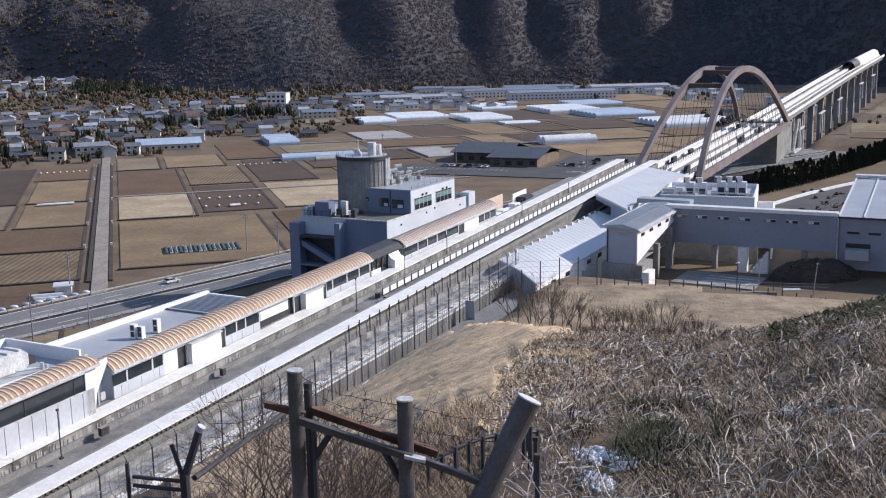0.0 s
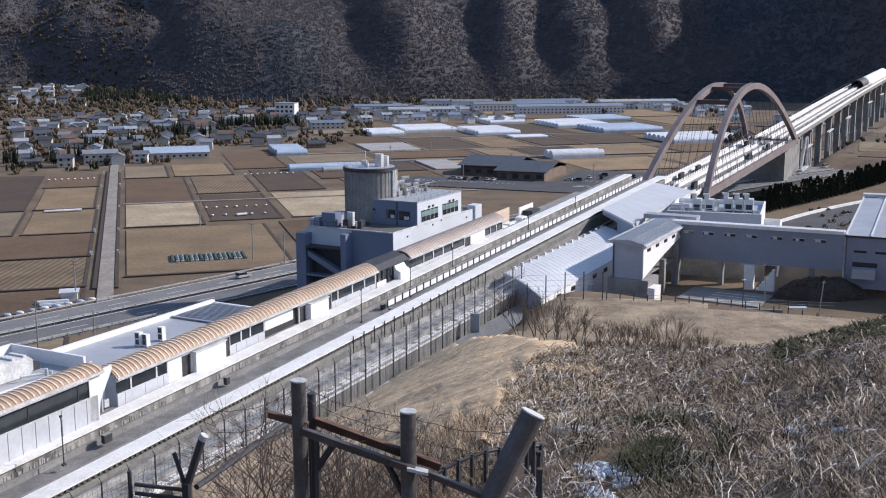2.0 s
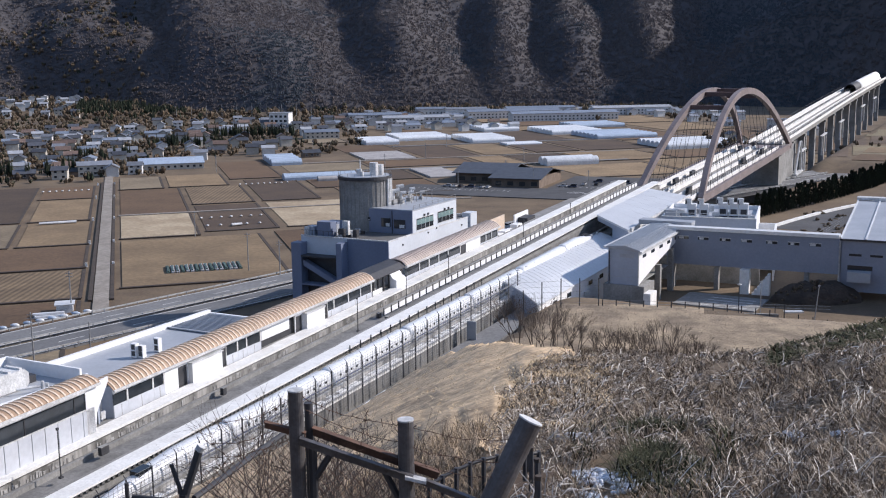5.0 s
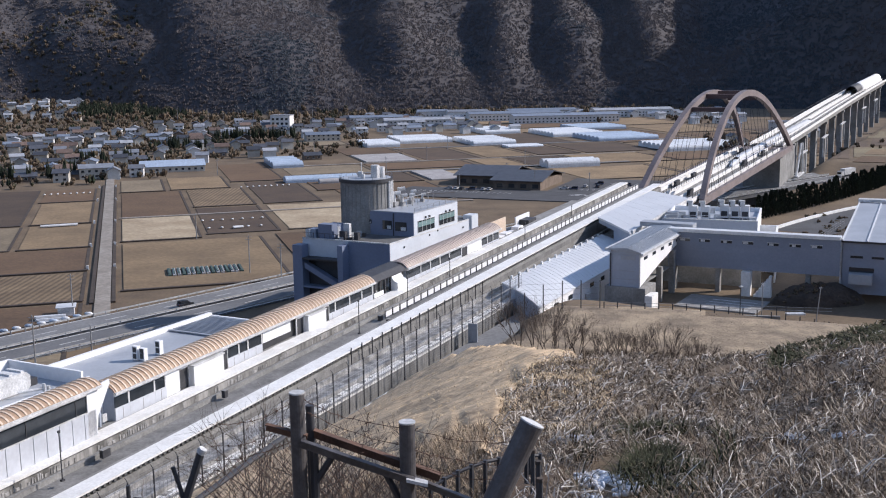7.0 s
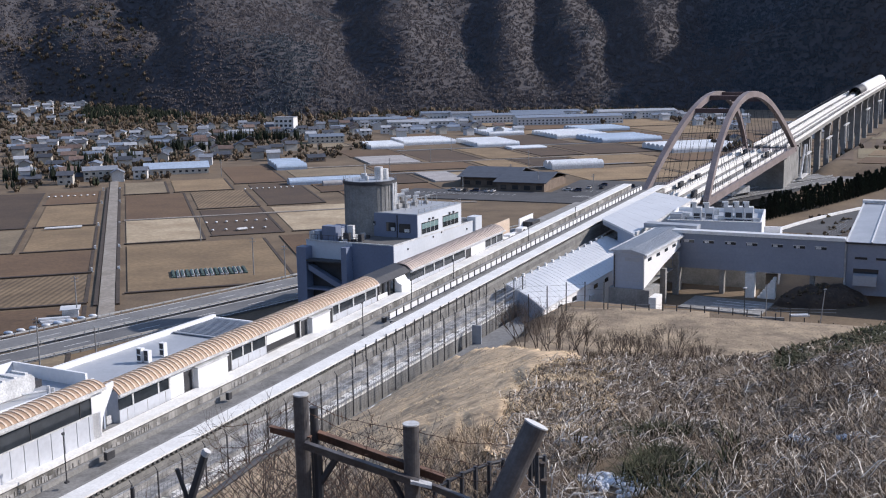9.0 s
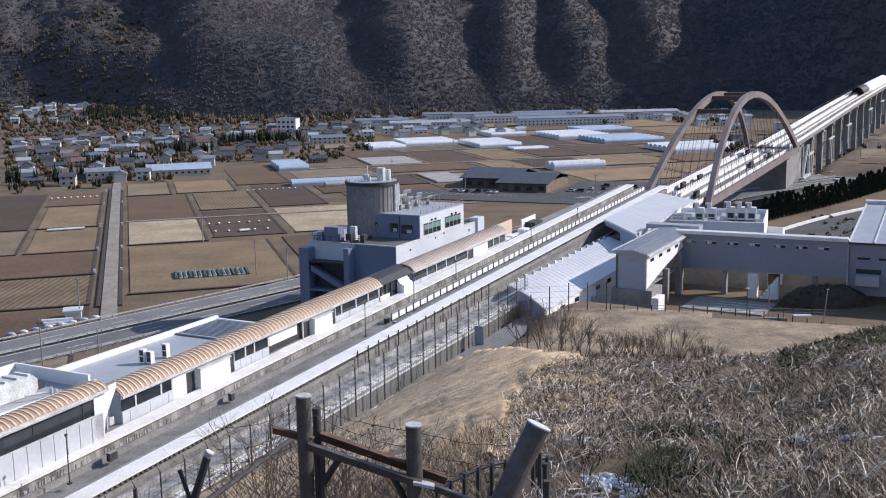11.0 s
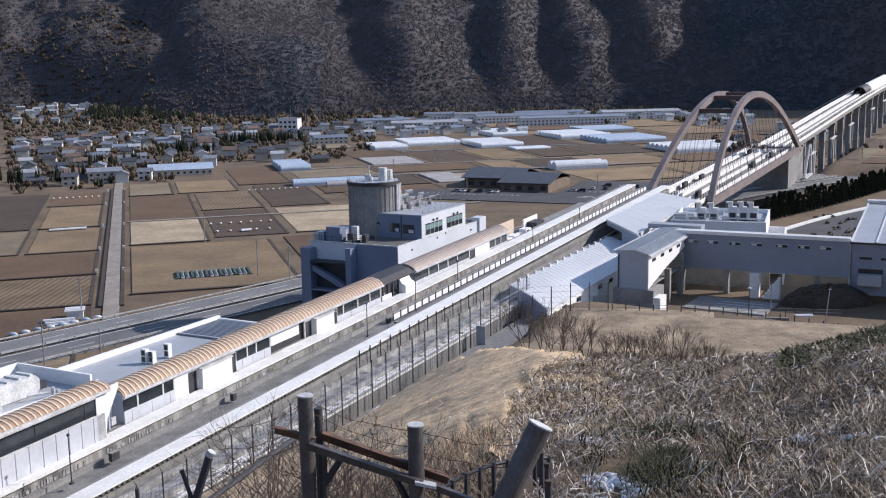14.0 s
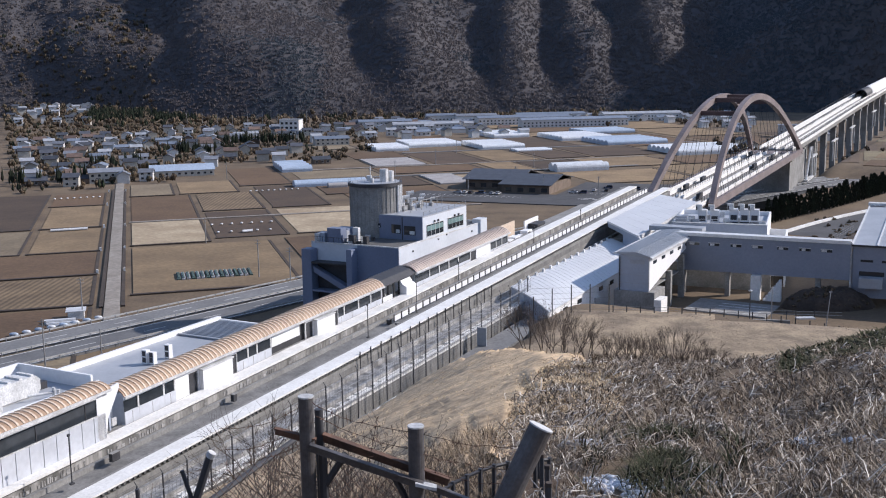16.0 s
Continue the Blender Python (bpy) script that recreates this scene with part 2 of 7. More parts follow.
def ground_rough(X, Y):
    z = ground_z(X, Y)
    d = np.hypot(X, Y)
    th = np.degrees(np.arctan2(X, Y))
    near = (d < 190) & (np.abs(th) < 70) & (z > 17)
    add = np.zeros_like(z)
    add[near] = (0.5 * fnoise(X[near], Y[near], 9.0, 4) * np.clip(d[near] / 40, 0.1, 1) + 0.06 * fnoise(X[near], Y[near], 1.1, 3, 4.0) + 0.22 * smoothstep(3.5, 7, th[near]) * np.clip(d[near] / 16, 0.2, 1) * fnoise(X[near], Y[near], 3.2, 3, 5.0))
    return z + add

angles = np.concatenate([np.linspace(-180, -32, 40), np.linspace(-30, 30, 300), np.linspace(32, 180, 40)])
radii = np.concatenate([[0.0, 0.5], np.geomspace(1.5, 260, 190), np.linspace(265, 900, 90), np.geomspace(920, 4500, 24)])

def ground_material():
    """Dry grass near by, bare soil and stubble in the valley."""
    m = mat("dry_ground", (0.185, 0.132, 0.080), (0.112, 0.078, 0.048), 0.05, 1.2, 0.95, bump=0.5, depth=0.1)
    return m
GROUND = ground_material()
sheet("ground", angles, radii, ground_rough, GROUND, "dry winter valley floor and hillside of straw and bare soil", "ground")
TURF = mat("golden_turf_ground", (0.70, 0.515, 0.32), (0.45, 0.325, 0.20), 0.35, 1.8, 0.95, bump=0.9, depth=0.1, grain=(0.56, 1.26))
TERRACE = mat("worn_terrace_ground", (0.42, 0.325, 0.215), (0.20, 0.152, 0.105), 0.16, 2.6, 0.95, bump=0.8, depth=0.1, grain=(0.6, 1.15))
def knoll_patch(X, Y):
    d, th = np.hypot(X, Y), np.degrees(np.arctan2(X, Y))
    edge = 13 + np.clip(th - 1.9, 0, 20) * 11.0 + 4 * np.sin(th * 2.3) + 7 * np.sin(th * 5.1 + d * 0.21) + 5 * np.sin(d * 0.47)
    dx, dy = X - ORG[0], Y - ORG[1]
    n = -dx * GHY + dy * GHX
    return ground_rough(X, Y) + np.where(n < -30.2, 0.10 - 0.22 * smoothstep(-12, 26, edge - d + 9 * fnoise(X, Y, 5.0, 3, 8.0)), -0.6)
sheet("knoll_turf", angles[(angles > -15) & (angles < 8.6)], radii[(radii > 12) & (radii < 168)], knoll_patch, TURF, "short golden turf covering the knoll", "turf")
def terrace_patch(X, Y):
    dx, dy = X - ORG[0], Y - ORG[1]
    s_, n_ = dx * GHX + dy * GHY, -dx * GHY + dy * GHX
    return ground_z(X, Y) + np.where((s_ < 98) & (n_ < -34) | (s_ > 79) & (s_ < 98) & (n_ < -23), 0.06, -0.6)
sheet("terrace", angles[(angles > 1.5) & (angles < 24)], radii[(radii > 120) & (radii < 216)], terrace_patch, TERRACE, "worn flat terrace of dry grass and bare soil", "terrace")

# ------------------------------------------------------------------ the mountain wall across the valley
SPURS = [(-60, 10), (-30, 60), (-24, 22), (-21.9, 30), (-20.9, 34), (-19.2, 40), (-15.2, 40), (-13.7, 30), (-12.6, 64), (-4.5, 10), (-2.6, 52), (1.6, 4), (3.1, 44),
         (5.0, 10), (6.5, 44), (8.1, 10), (10.2, 54), (13.3, 0), (22.0, 130), (30, 155), (60, 200), (180, 200)]

def mountain_z(X, Y):
    """A steep wall with lopsided spurs that run down it, the last one high over the valley's end."""
    d = np.hypot(X, Y)
    th = np.degrees(np.arctan2(X, Y))
    foot = np.interp(th, [-180, -60, -26, -20, -14, -8, 0, 8, 14, 18, 20.5, 24, 40, 90, 180], [600, 1300, 1480, 1430, 1300, 1240, 1250, 1265, 1270, 1250, 1230, 1180, 900, 900, 600])
    r = d - foot
    rise = np.clip(r, 0, None)
    bend = 0.55 * fnoise(th * 0.25, d * 0.004, 1.0, 3, 7.0) + 0.9 * (np.clip(rise, 0, 400) - 180) / 400
    spur = sum(np.interp(th + o + bend * (np.abs(th) < 24), [s[0] for s in SPURS], [s[1] for s in SPURS]) for o in (-0.5, -0.25, 0, 0.25, 0.5)) / 5
    spur2 = fnoise(X, Y, 150.0, 5, 3.0)
    steep = np.interp(th, [-180, -60, -26, 20, 26, 40, 55, 90, 180], [0.22, 0.36, 0.36, 0.36, 0.44, 0.40, 0.2, 0.16, 0.16])
    rough = 1 - smoothstep(24, 32, np.abs(th))
    z = rise * steep + rough * (spur * smoothstep(-10, 150, r) + np.clip(rise, 0, 260) * (0.07 + 0.10 * (1 - smoothstep(-14, -10, th))) * spur2)
    z = np.where(r < 0, -6 + r * 0.02, z - 6 + 6 * np.clip(r / 30, 0, 1))
    return np.minimum(z, 900)

# brown pulled towards blue so the base colour carries some haze
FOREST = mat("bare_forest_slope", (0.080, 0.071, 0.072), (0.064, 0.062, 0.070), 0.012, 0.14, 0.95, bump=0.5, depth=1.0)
m_angles = np.concatenate([np.linspace(-180, -30, 36), np.linspace(-28, 28, 330), np.linspace(30, 180, 36)])
m_radii = np.concatenate([np.linspace(600, 1000, 14), np.linspace(1010, 2400, 170), np.linspace(2450, 3600, 16)])
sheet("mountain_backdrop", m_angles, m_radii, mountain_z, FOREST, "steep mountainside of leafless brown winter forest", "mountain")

# ------------------------------------------------------------------ the side guideway and platform
def GS(s, n, h):
    """Guideway space of the platform siding, which climbs a little more steeply."""
    return G(s, n, h + 0.012 * s)

def guideway_near():
    t = thing("siding_guideway", "white and grey concrete guideway trough with stained walls beside the platform", "guideway", G(0, -7, -2.2))
    for s0 in range(-60, 220, 20):
        piece("deck", SIDEC, t, GS, s0, s0 + 19.97, -13.6, 1.0, -2.6, -1.55)
        piece("platform_ledge", CONC, t, GS, s0, s0 + 19.97, -0.45, 1.0, -1.55, -0.1)
        piece("platform_edge", WHITE, t, GS, s0, s0 + 19.98, -2.95, -0.453, -0.3, 0.08, label="white platform coping slab")
        # dark strip painted in for the shade under the coping
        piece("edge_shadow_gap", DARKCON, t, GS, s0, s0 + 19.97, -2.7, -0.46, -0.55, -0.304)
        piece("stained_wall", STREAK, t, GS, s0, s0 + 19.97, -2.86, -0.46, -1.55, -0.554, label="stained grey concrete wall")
        piece("guide_wall", CONC, t, GS, s0, s0 + 19.97, -4.9, -4.45, -1.55, -0.85)
        piece("guide_wall", CONC, t, GS, s0, s0 + 19.97, -9.6, -9.2, -1.55, -0.75)
        piece("outer_wall", CONC, t, GS, s0, s0 + 19.97, -12.9, -11.4, -1.55, -0.2)
        piece("outer_coping", WHITE, t, GS, s0, s0 + 19.98, -13.9, -11.2, -0.19, 0.1, label="white coping slab")
        piece("side_girder", CONC, t, GS, s0, s0 + 19.97, -13.55, -12.91, -4.2, -0.9)
    rnd = random.Random(14)
    s = -58.0
    while s < 110:
        L = rnd.choice((0.18, 0.25, 0.3, 0.5, 0.7))
        # pale panels put sunlight into the colour of the wall's lower part
        piece("wall_panel", PATCHY, t, GS, s, s + L, -2.93, -2.865, -1.5, -0.6 - 0.5 * rnd.random(), label="pale panel painted as the sunlit lower wall")
        s += L + rnd.choice((0.12, 0.15, 0.3, 0.3, 0.9, 2.4, 4.0))
    bm = bmesh.new()
    s = -60.0
    while s < 150:
        prism(bm, GS, [(-13.7, -0.2), (-13.93, -0.16), (-13.93, -0.52), (-13.7, -0.5)], s, s + 0.44)
        s += 0.9
    part("edge_ribs", bm, DARKCON, t, "row of small dark drip blocks", kind="stuff")
    for s0 in range(-50, 200, 25):
        piece("pier", CONC, t, G, s0, s0 + 2.2, -11.0, -1.0, -18.0, -2.2)
guideway_near()

def guideway_main():
    t = thing("main_guideway", "pale concrete high speed guideway with low side walls", "guideway", G(0, -17.6, -3.0))
    rnd = random.Random(15)
    for s0 in range(-140, 200, 20):
        # deck and low walls carry the painted sun and shadow patches
        piece("deck", PATCHY, t, G, s0, s0 + 19.97, -21.2, -14.2, -2.7, -1.95)
        piece("side_wall", PATCHY, t, G, s0, s0 + 19.97, -15.75, -15.25, -1.95, -1.2)
        piece("side_wall", PATCHY, t, G, s0, s0 + 19.97, -19.95, -19.45, -1.95, -1.2)
        piece("side_face", SIDEC, t, G, s0, s0 + 19.97, -21.45, -21.203, -7.0, -2.61, label="weathered grey side wall")
        piece("kerb", WHITE, t, G, s0, s0 + 19.98, -21.5, -21.203, -2.6, -1.7, label="white edge kerb")
    s = -40.0
    while s < 120:
        L = rnd.uniform(1.0, 2.2)
        piece("slab_panel", WHITE, t, G, s, s + L, -21.0, -19.97, -1.944, -1.86, label="white slab panel")
        s += L + rnd.choice((0.12, 0.15, 0.5, 1.4))
guideway_main()

# ------------------------------------------------------------------ the arch bridge and viaduct
def bridge():
    t = thing("arch_bridge", "brown steel double arch bridge carrying a white guideway", "bridge", G(290, -16, -2))
    for s0 in np.linspace(198, 350, 8):
        L = 152 / 7
        if s0 > 349: break
        piece("deck", CONC, t, G, s0, s0 + L - 0.03, -24.6, -7.4, -2.3, -1.9)
        for a, b in ((-24.6, -24.2), (-19.95, -19.5), (-15.7, -15.25), (-13.9, -13.4), (-9.7, -9.2), (-7.8, -7.4)):
            piece("side_wall", WHITE, t, G, s0, s0 + L - 0.03, a, b, -1.9, -0.7)
    for na in (-26.2, -5.8):
        piece("edge_girder", STEELB, t, G, 221, 366, na - 0.6, na + 0.6, -3.6, -1.2, label="brown steel edge girder")
    piece("floor_girder", STEELB, t, G, 222, 366, -25.5, -6.5, -3.2, -2.35)
    for foot, top in ((-26.2, -22.2), (-5.8, -9.8)):
        bm = bmesh.new()
        N = 40
        rings = []
        for i in range(N + 1):
            u = i / N
            s = 221 + 145 * u
            h = -2.5 + 27.7 * (1 - (2 * u - 1) ** 2)
            w = foot + (top - foot) * (1 - (2 * u - 1) ** 2)
            slope = math.atan2(27.7 * 4 * (1 - 2 * u) , 145)
            k = 1.1
            rings.append([bm.verts.new(G(s - math.sin(slope) * k * j, w + e, h + math.cos(slope) * k * j)) for j, e in ((-1, -0.85), (-1, 0.85), (1, 0.85), (1, -0.85))])
        for a, b in zip(rings, rings[1:]):
            for j in range(4):
                bm.faces.new((a[j], a[(j + 1) % 4], b[(j + 1) % 4], b[j]))
        part("arch_rib", bm, STEELB, t, "curved brown steel arch rib")
        for i in range(4, 38, 3):
            u = i / 40
            c = 1 - (2 * u - 1) ** 2
            for lean in (-7, 7):
                bm = bmesh.new()
                rod(bm, G(221 + 145 * u, foot + (top - foot) * c, -2.5 + 27.7 * c - 1), G(221 + 145 * u + lean * c, foot, -1.3), 0.07, seg=4)
                part("hanger", bm, DARKST, t)
    for u in (0.32, 0.44, 0.56, 0.68):
        c = 1 - (2 * u - 1) ** 2
        s, h = 221 + 145 * u, -2.5 + 27.7 * c
        # beam faces turned from the sun use the shade-darkened steel
        piece("cross_beam", BEAM, t, G, s - 0.8, s + 0.8, -26.2 + 4 * c + 0.9, -5.8 - 4 * c - 0.9, h - 0.8, h + 0.7)
bridge()

def GV(s, n, h):
    """Guideway space where the line climbs a little more steeply beyond the bridge."""
    return G(s, n, h + 3.9 * (1 - math.exp(-(max(s - 366, 0) / 190) ** 1.6)))

def deck_railing():
    t = thing("deck_railing", "thin dark railing posts along the bridge deck", "railing", G(290, -24.4, -0.7))
    bm = bmesh.new()
    for n in (-24.4, -14.6, -7.6):
        s = 205.0
        while s < 366:
            hexa(bm, G, s, s + 0.16, n - 0.06, n + 0.06, -0.7, 0.75)
            s += 2.9
        hexa(bm, G, 205, 366, n - 0.04, n + 0.04, 0.7, 0.8)
    part("post_row", bm, DARKST, t, kind="stuff")
    bm = bmesh.new()
    for n in (-22.6, -15.1, -9.0):
        s = 368.0
        while s < 640:
            hexa(bm, GV, s, s + 0.16, n - 0.06, n + 0.06, -0.7, 0.75)
            s += 3.2
        for s in range(367, 637, 30):
            hexa(bm, GV, s, s + 30, n - 0.05, n + 0.05, 0.6, 0.75)
    part("post_row", bm, DARKST, t, kind="stuff")
    # dark boxes added in place of shadows on the deck
    for k, (s, n) in enumerate(((226, -21), (243, -12), (300, -21.5), (337, -12), (352, -14.6), (330, -22), (262, -12.5))):
        piece("shadow_cabinet", DARKST, t, G, s, s + 4.5, n, n + 0.9, -1.9, 0.2, label="dark box standing in for a shadow on the deck")
deck_railing()

def abutment():
    t = thing("abutment", "massive grey concrete abutment at the bridge end", "abutment", G(380, -16, -20))
    piece("wall", CONC, t, G, 366.5, 394, -23.0, -9.0, -26, -4.7)
    piece("wing", CONC, t, G, 358, 366.4, -23.5, -8.5, -26, -6.2)
    for a, b in ((396, 384), (399, 399.6)):
        bm = bmesh.new()
        rod(bm, G(a, -25.2, -4.0), G(b, -25.6, -17.5), 0.45, seg=6)
        part("strut", bm, FRAME, t, "white steel service strut")
    piece("landing", FRAME, t, G, 384, 400, -26.4, -24.6, -17.6, -17.0)
abutment()

def viaduct():
    t = thing("viaduct", "long white concrete viaduct on tall piers", "viaduct", G(500, -16, -18))
    L = 30
    for i, s0 in enumerate(range(367, 740, L)):
        piece("deck", CONC, t, GV, s0, s0 + L - 0.05, -22.8, -8.8, -2.6, -1.9)
        piece("box_girder", CONC, t, GV, s0, s0 + L - 0.05, -21.5, -10.0, -4.6, -2.6)
        for a, b in ((-22.8, -22.4), (-19.5, -19.2), (-16.0, -15.7), (-14.6, -14.3), (-11.2, -10.9), (-9.2, -8.8)):
            piece("side_wall", WHITE, t, GV, s0, s0 + L - 0.05, a, b, -1.9, -0.7)
        for na in (-21.6, -12.6):
            piece("pier", CONC, t, GV, s0 + 1, s0 + 3.6, na, na + 2.6, -32 if i < 9 else -30, -4.6)
        piece("pier_cap", CONC, t, GV, s0 + 0.8, s0 + 3.8, -22.2, -9.4, -5.6, -4.6)
        if i in (1, 3, 5, 8, 10):
            piece("catwalk", FRAME, t, GV, s0 + 1, s0 + 16, -25.4, -24.2, -9.6, -9.1, label="white steel service walkway")
            piece("catwalk_leg", FRAME, t, GV, s0 + 3, s0 + 3.5, -25.2, -24.6, -19.0, -9.6)
            piece("catwalk_leg", FRAME, t, GV, s0 + 14, s0 + 14.5, -25.2, -24.6, -19.0, -9.6)
viaduct()

def hood():
    t = thing("tunnel_hood", "pale rounded concrete hood over the guideway before the tunnel", "tunnel hood", G(700, -16, -1.9))
    def shell(name, s0, s1, r, hc, m, open_end):
        bm = bmesh.new()
        out, inn = [], []
        for s in np.linspace(s0, s1, 10):
            for ring, rr in ((out, r), (inn, r - 0.5)):
                ring.append([bm.verts.new(GV(s, -15.8 - rr * math.cos(a), hc + rr * math.sin(a))) for a in np.linspace(-0.35, math.pi + 0.35, 17)])
        for ring in (out, inn):
            for a, b in zip(ring, ring[1:]):
                for i in range(16):
                    bm.faces.new((a[i], a[i + 1], b[i + 1], b[i]))
        for i in range(16):
            bm.faces.new((out[0][i], out[0][i + 1], inn[0][i + 1], inn[0][i]))
            bm.faces.new((out[-1][i], out[-1][i + 1], inn[-1][i + 1], inn[-1][i]))
        part(name, bm, m, t, smooth=True)
    shell("hood_mouth", 622, 648, 3.7, -0.3, DARKST, True)
    shell("hood_body", 648.2, 752, 3.5, -0.3, WHITE, False)
hood()

# ------------------------------------------------------------------ the platform building along the guideway
def vault(bm, s0, s1, h0, n0=-0.4, k=0.72, thick=0.18, w=0.74):
    top = [(n0, h0), (n0 + 0.5 * w, h0 + 0.62 * k), (n0 + 1.3 * w, h0 + 1.2 * k), (n0 + 2.4 * w, h0 + 1.6 * k), (n0 + 3.6 * w, h0 + 1.75 * k), (n0 + 5.0 * w, h0 + 1.55 * k), (n0 + 6.4 * w, h0 + 0.9 * k), (n0 + 7.0 * w, h0 + 0.2 * k)]
    low = [(b, c - thick) for b, c in reversed(top)]
    prism(bm, G, top + low, s0, s1)

def platform_hall(s0, s1, bays, label, sheet_m=None, rib_m=None):
    """A long hall with a ribbed vaulted roof, white lower panels and a band of windows; bays: (from, to, what)."""
    t = thing("platform_building", label, "building", G((s0 + s1) / 2, 3, 0), group="platform halls")
    bm = bmesh.new()
    vault(bm, s0 - 0.3, s1 + 0.3, 4.15)
    part("roof", bm, sheet_m or ORANGE, t, "buff ribbed vaulted roof")
    s = s0
    while s < s1:
        bm = bmesh.new()
        vault(bm, s, s + 0.30, 4.24, n0=-0.44, thick=0.1)
        part("roof_rib", bm, rib_m or ORANGE2, t)
        s += 0.95
    piece("gutter", FRAME, t, G, s0 - 0.3, s1 + 0.3, -0.62, -0.405, 3.85, 4.2, label="white eaves gutter")
    piece("rear_wall", WALLW, t, G, s0, s1, 4.3, 4.6, -12, 4.3)
    # shaded end painted blue-grey, the other end left white
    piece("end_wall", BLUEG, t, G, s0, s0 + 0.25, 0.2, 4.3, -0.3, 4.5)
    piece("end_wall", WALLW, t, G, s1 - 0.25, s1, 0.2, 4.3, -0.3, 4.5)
    piece("inner_floor", CONC, t, G, s0 + 0.25, s1 - 0.25, 1.0, 4.3, -0.5, -0.15)
    for a, b, what in bays:
        if what == "window":
            piece("wall_panel", PANELG, t, G, a, b - 0.03, 0.0, 0.2, -0.3, 1.75)
            piece("head_panel", WALLW, t, G, a, b - 0.03, 0.0, 0.2, 3.45, 4.1)
            piece("window_pane", GLASS, t, G, a, b - 0.03, 0.09, 0.13, 1.75, 3.45)
            piece("window_post", FRAME, t, G, b - 0.32, b - 0.02, -0.05, 0.19, 1.72, 3.48)
            piece("panel_strip", CONC, t, G, (a + b) / 2, (a + b) / 2 + 0.08, -0.02, 0.0, -0.2, 1.6)
        elif what == "solid":
            piece("wall_panel", WALLW, t, G, a, b - 0.03, 0.0, 0.2, -0.3, 4.1)
        elif what == "box":
            piece("wall_panel", WALLW, t, G, a, b - 0.03, 0.0, 0.2, -0.3, 4.1)
            piece("porch", WALLW, t, G, a + 0.15, b - 0.6, -0.9, -0.003, -0.3, 3.3, label="white projecting porch box")
            piece("porch_roof", FRAME, t, G, a, b - 0.4, -1.05, -0.003, 3.31, 3.5)
        elif what == "door":
            piece("head_panel", WALLW, t, G, a, b - 0.03, 0.0, 0.2, 3.3, 4.1)
            # dark panel paints the shade inside the doorway
            piece("door_leaf", DARKST, t, G, a + 0.1, b - 0.15, 0.12, 0.17, -0.3, 3.3, label="dark panel standing in for the shade in an open doorway")
            piece("door_post", FRAME, t, G, b - 0.14, b - 0.03, -0.04, 0.2, -0.3, 3.3)
        elif what == "open":
            # dark slab paints the unlit depth of the bay
            piece("open_bay", DARKST, t, G, a, b - 0.03, 0.5, 0.6, -0.3, 4.1, label="dark slab standing in for the shade inside an open bay")
            piece("bay_screen", WALLW, t, G, a + 0.5, b - 1.6, 0.25, 0.45, 1.6, 3.5)
            piece("bay_rail", FRAME, t, G, a + 2.5, b - 1.0, -0.5, -0.42, 0.5, 0.6)
            piece("bay_post", FRAME, t, G, b - 0.3, b - 0.05, -0.05, 0.2, -0.3, 4.1)
    return t

platform_hall(0.0, 70.5, [(0.0, 2.9, "window"), (2.9, 8.2, "window"), (8.2, 10.6, "window"), (10.6, 13.6, "solid"), (13.6, 15.7, "door"), (15.7, 23.6, "box"), (23.6, 25.2, "door"),
    (25.2, 28.2, "window"), (28.2, 30.6, "window"), (30.6, 34.4, "window"), (34.4, 44.5, "open"), (44.5, 46.6, "door"), (46.6, 53.0, "box"), (53.0, 54.8, "door"),
    (54.8, 57.0, "window"), (57.0, 62.0, "window"), (62.0, 66.4, "window"), (66.4, 70.4, "window")], "white platform hall with a buff ribbed roof")
platform_hall(84.0, 130.0, [(84.0, 90.2, "window"), (90.2, 94.5, "window"), (94.5, 99.0, "window"), (99.0, 103.5, "window"), (103.5, 109.5, "window"), (109.5, 112.4, "door"),
    (112.4, 120.0, "solid"), (120.0, 123.2, "window"), (123.2, 126.4, "window"), (126.4, 129.9, "window")], "white platform hall with a faded buff roof", FADED, FADED2)

def broken_gap():
    t = thing("open_canopy", "dark open canopy between the two platform halls", "canopy", G(77, 3, 0))
    bm = bmesh.new()
    prism(bm, G, [(-0.2, 4.0), (1.0, 4.9), (3.5, 5.4), (4.6, 4.9), (4.6, 4.7), (3.5, 5.2), (1.0, 4.7), (-0.2, 3.8)], 71.0, 83.6, 4)
    # sloping overhang; its dark colour also carries the shadow in the gap
    part("canopy_sheet", bm, DARKST, t, "sloping canopy sheet coloured dark for the shadow below")
    for s in (71.6, 73.4, 75.4, 77.6, 79.8, 82.6):
        piece("column", DARKST, t, G, s, s + 0.35, 0.2, 0.55, -0.3, 4.3)
    piece("back_wall", WALLW, t, G, 71.0, 83.6, 4.3, 4.6, -12, 4.5)
    piece("white_panel", WALLW, t, G, 70.9, 74.5, 0.0, 0.15, -0.3, 1.7)
    bm = bmesh.new()
    prism(bm, G, [(-1.5, 0.0), (0.1, 0.0), (0.1, 4.0), (-0.6, 2.9), (-1.5, 2.5)], 77.6, 81.5)
    part("white_cover", bm, WALLW, t, "white sheeted box")
    piece("floor_slab", CONC, t, G, 70.9, 83.9, 0.3, 6.0, -0.5, -0.1)
broken_gap()

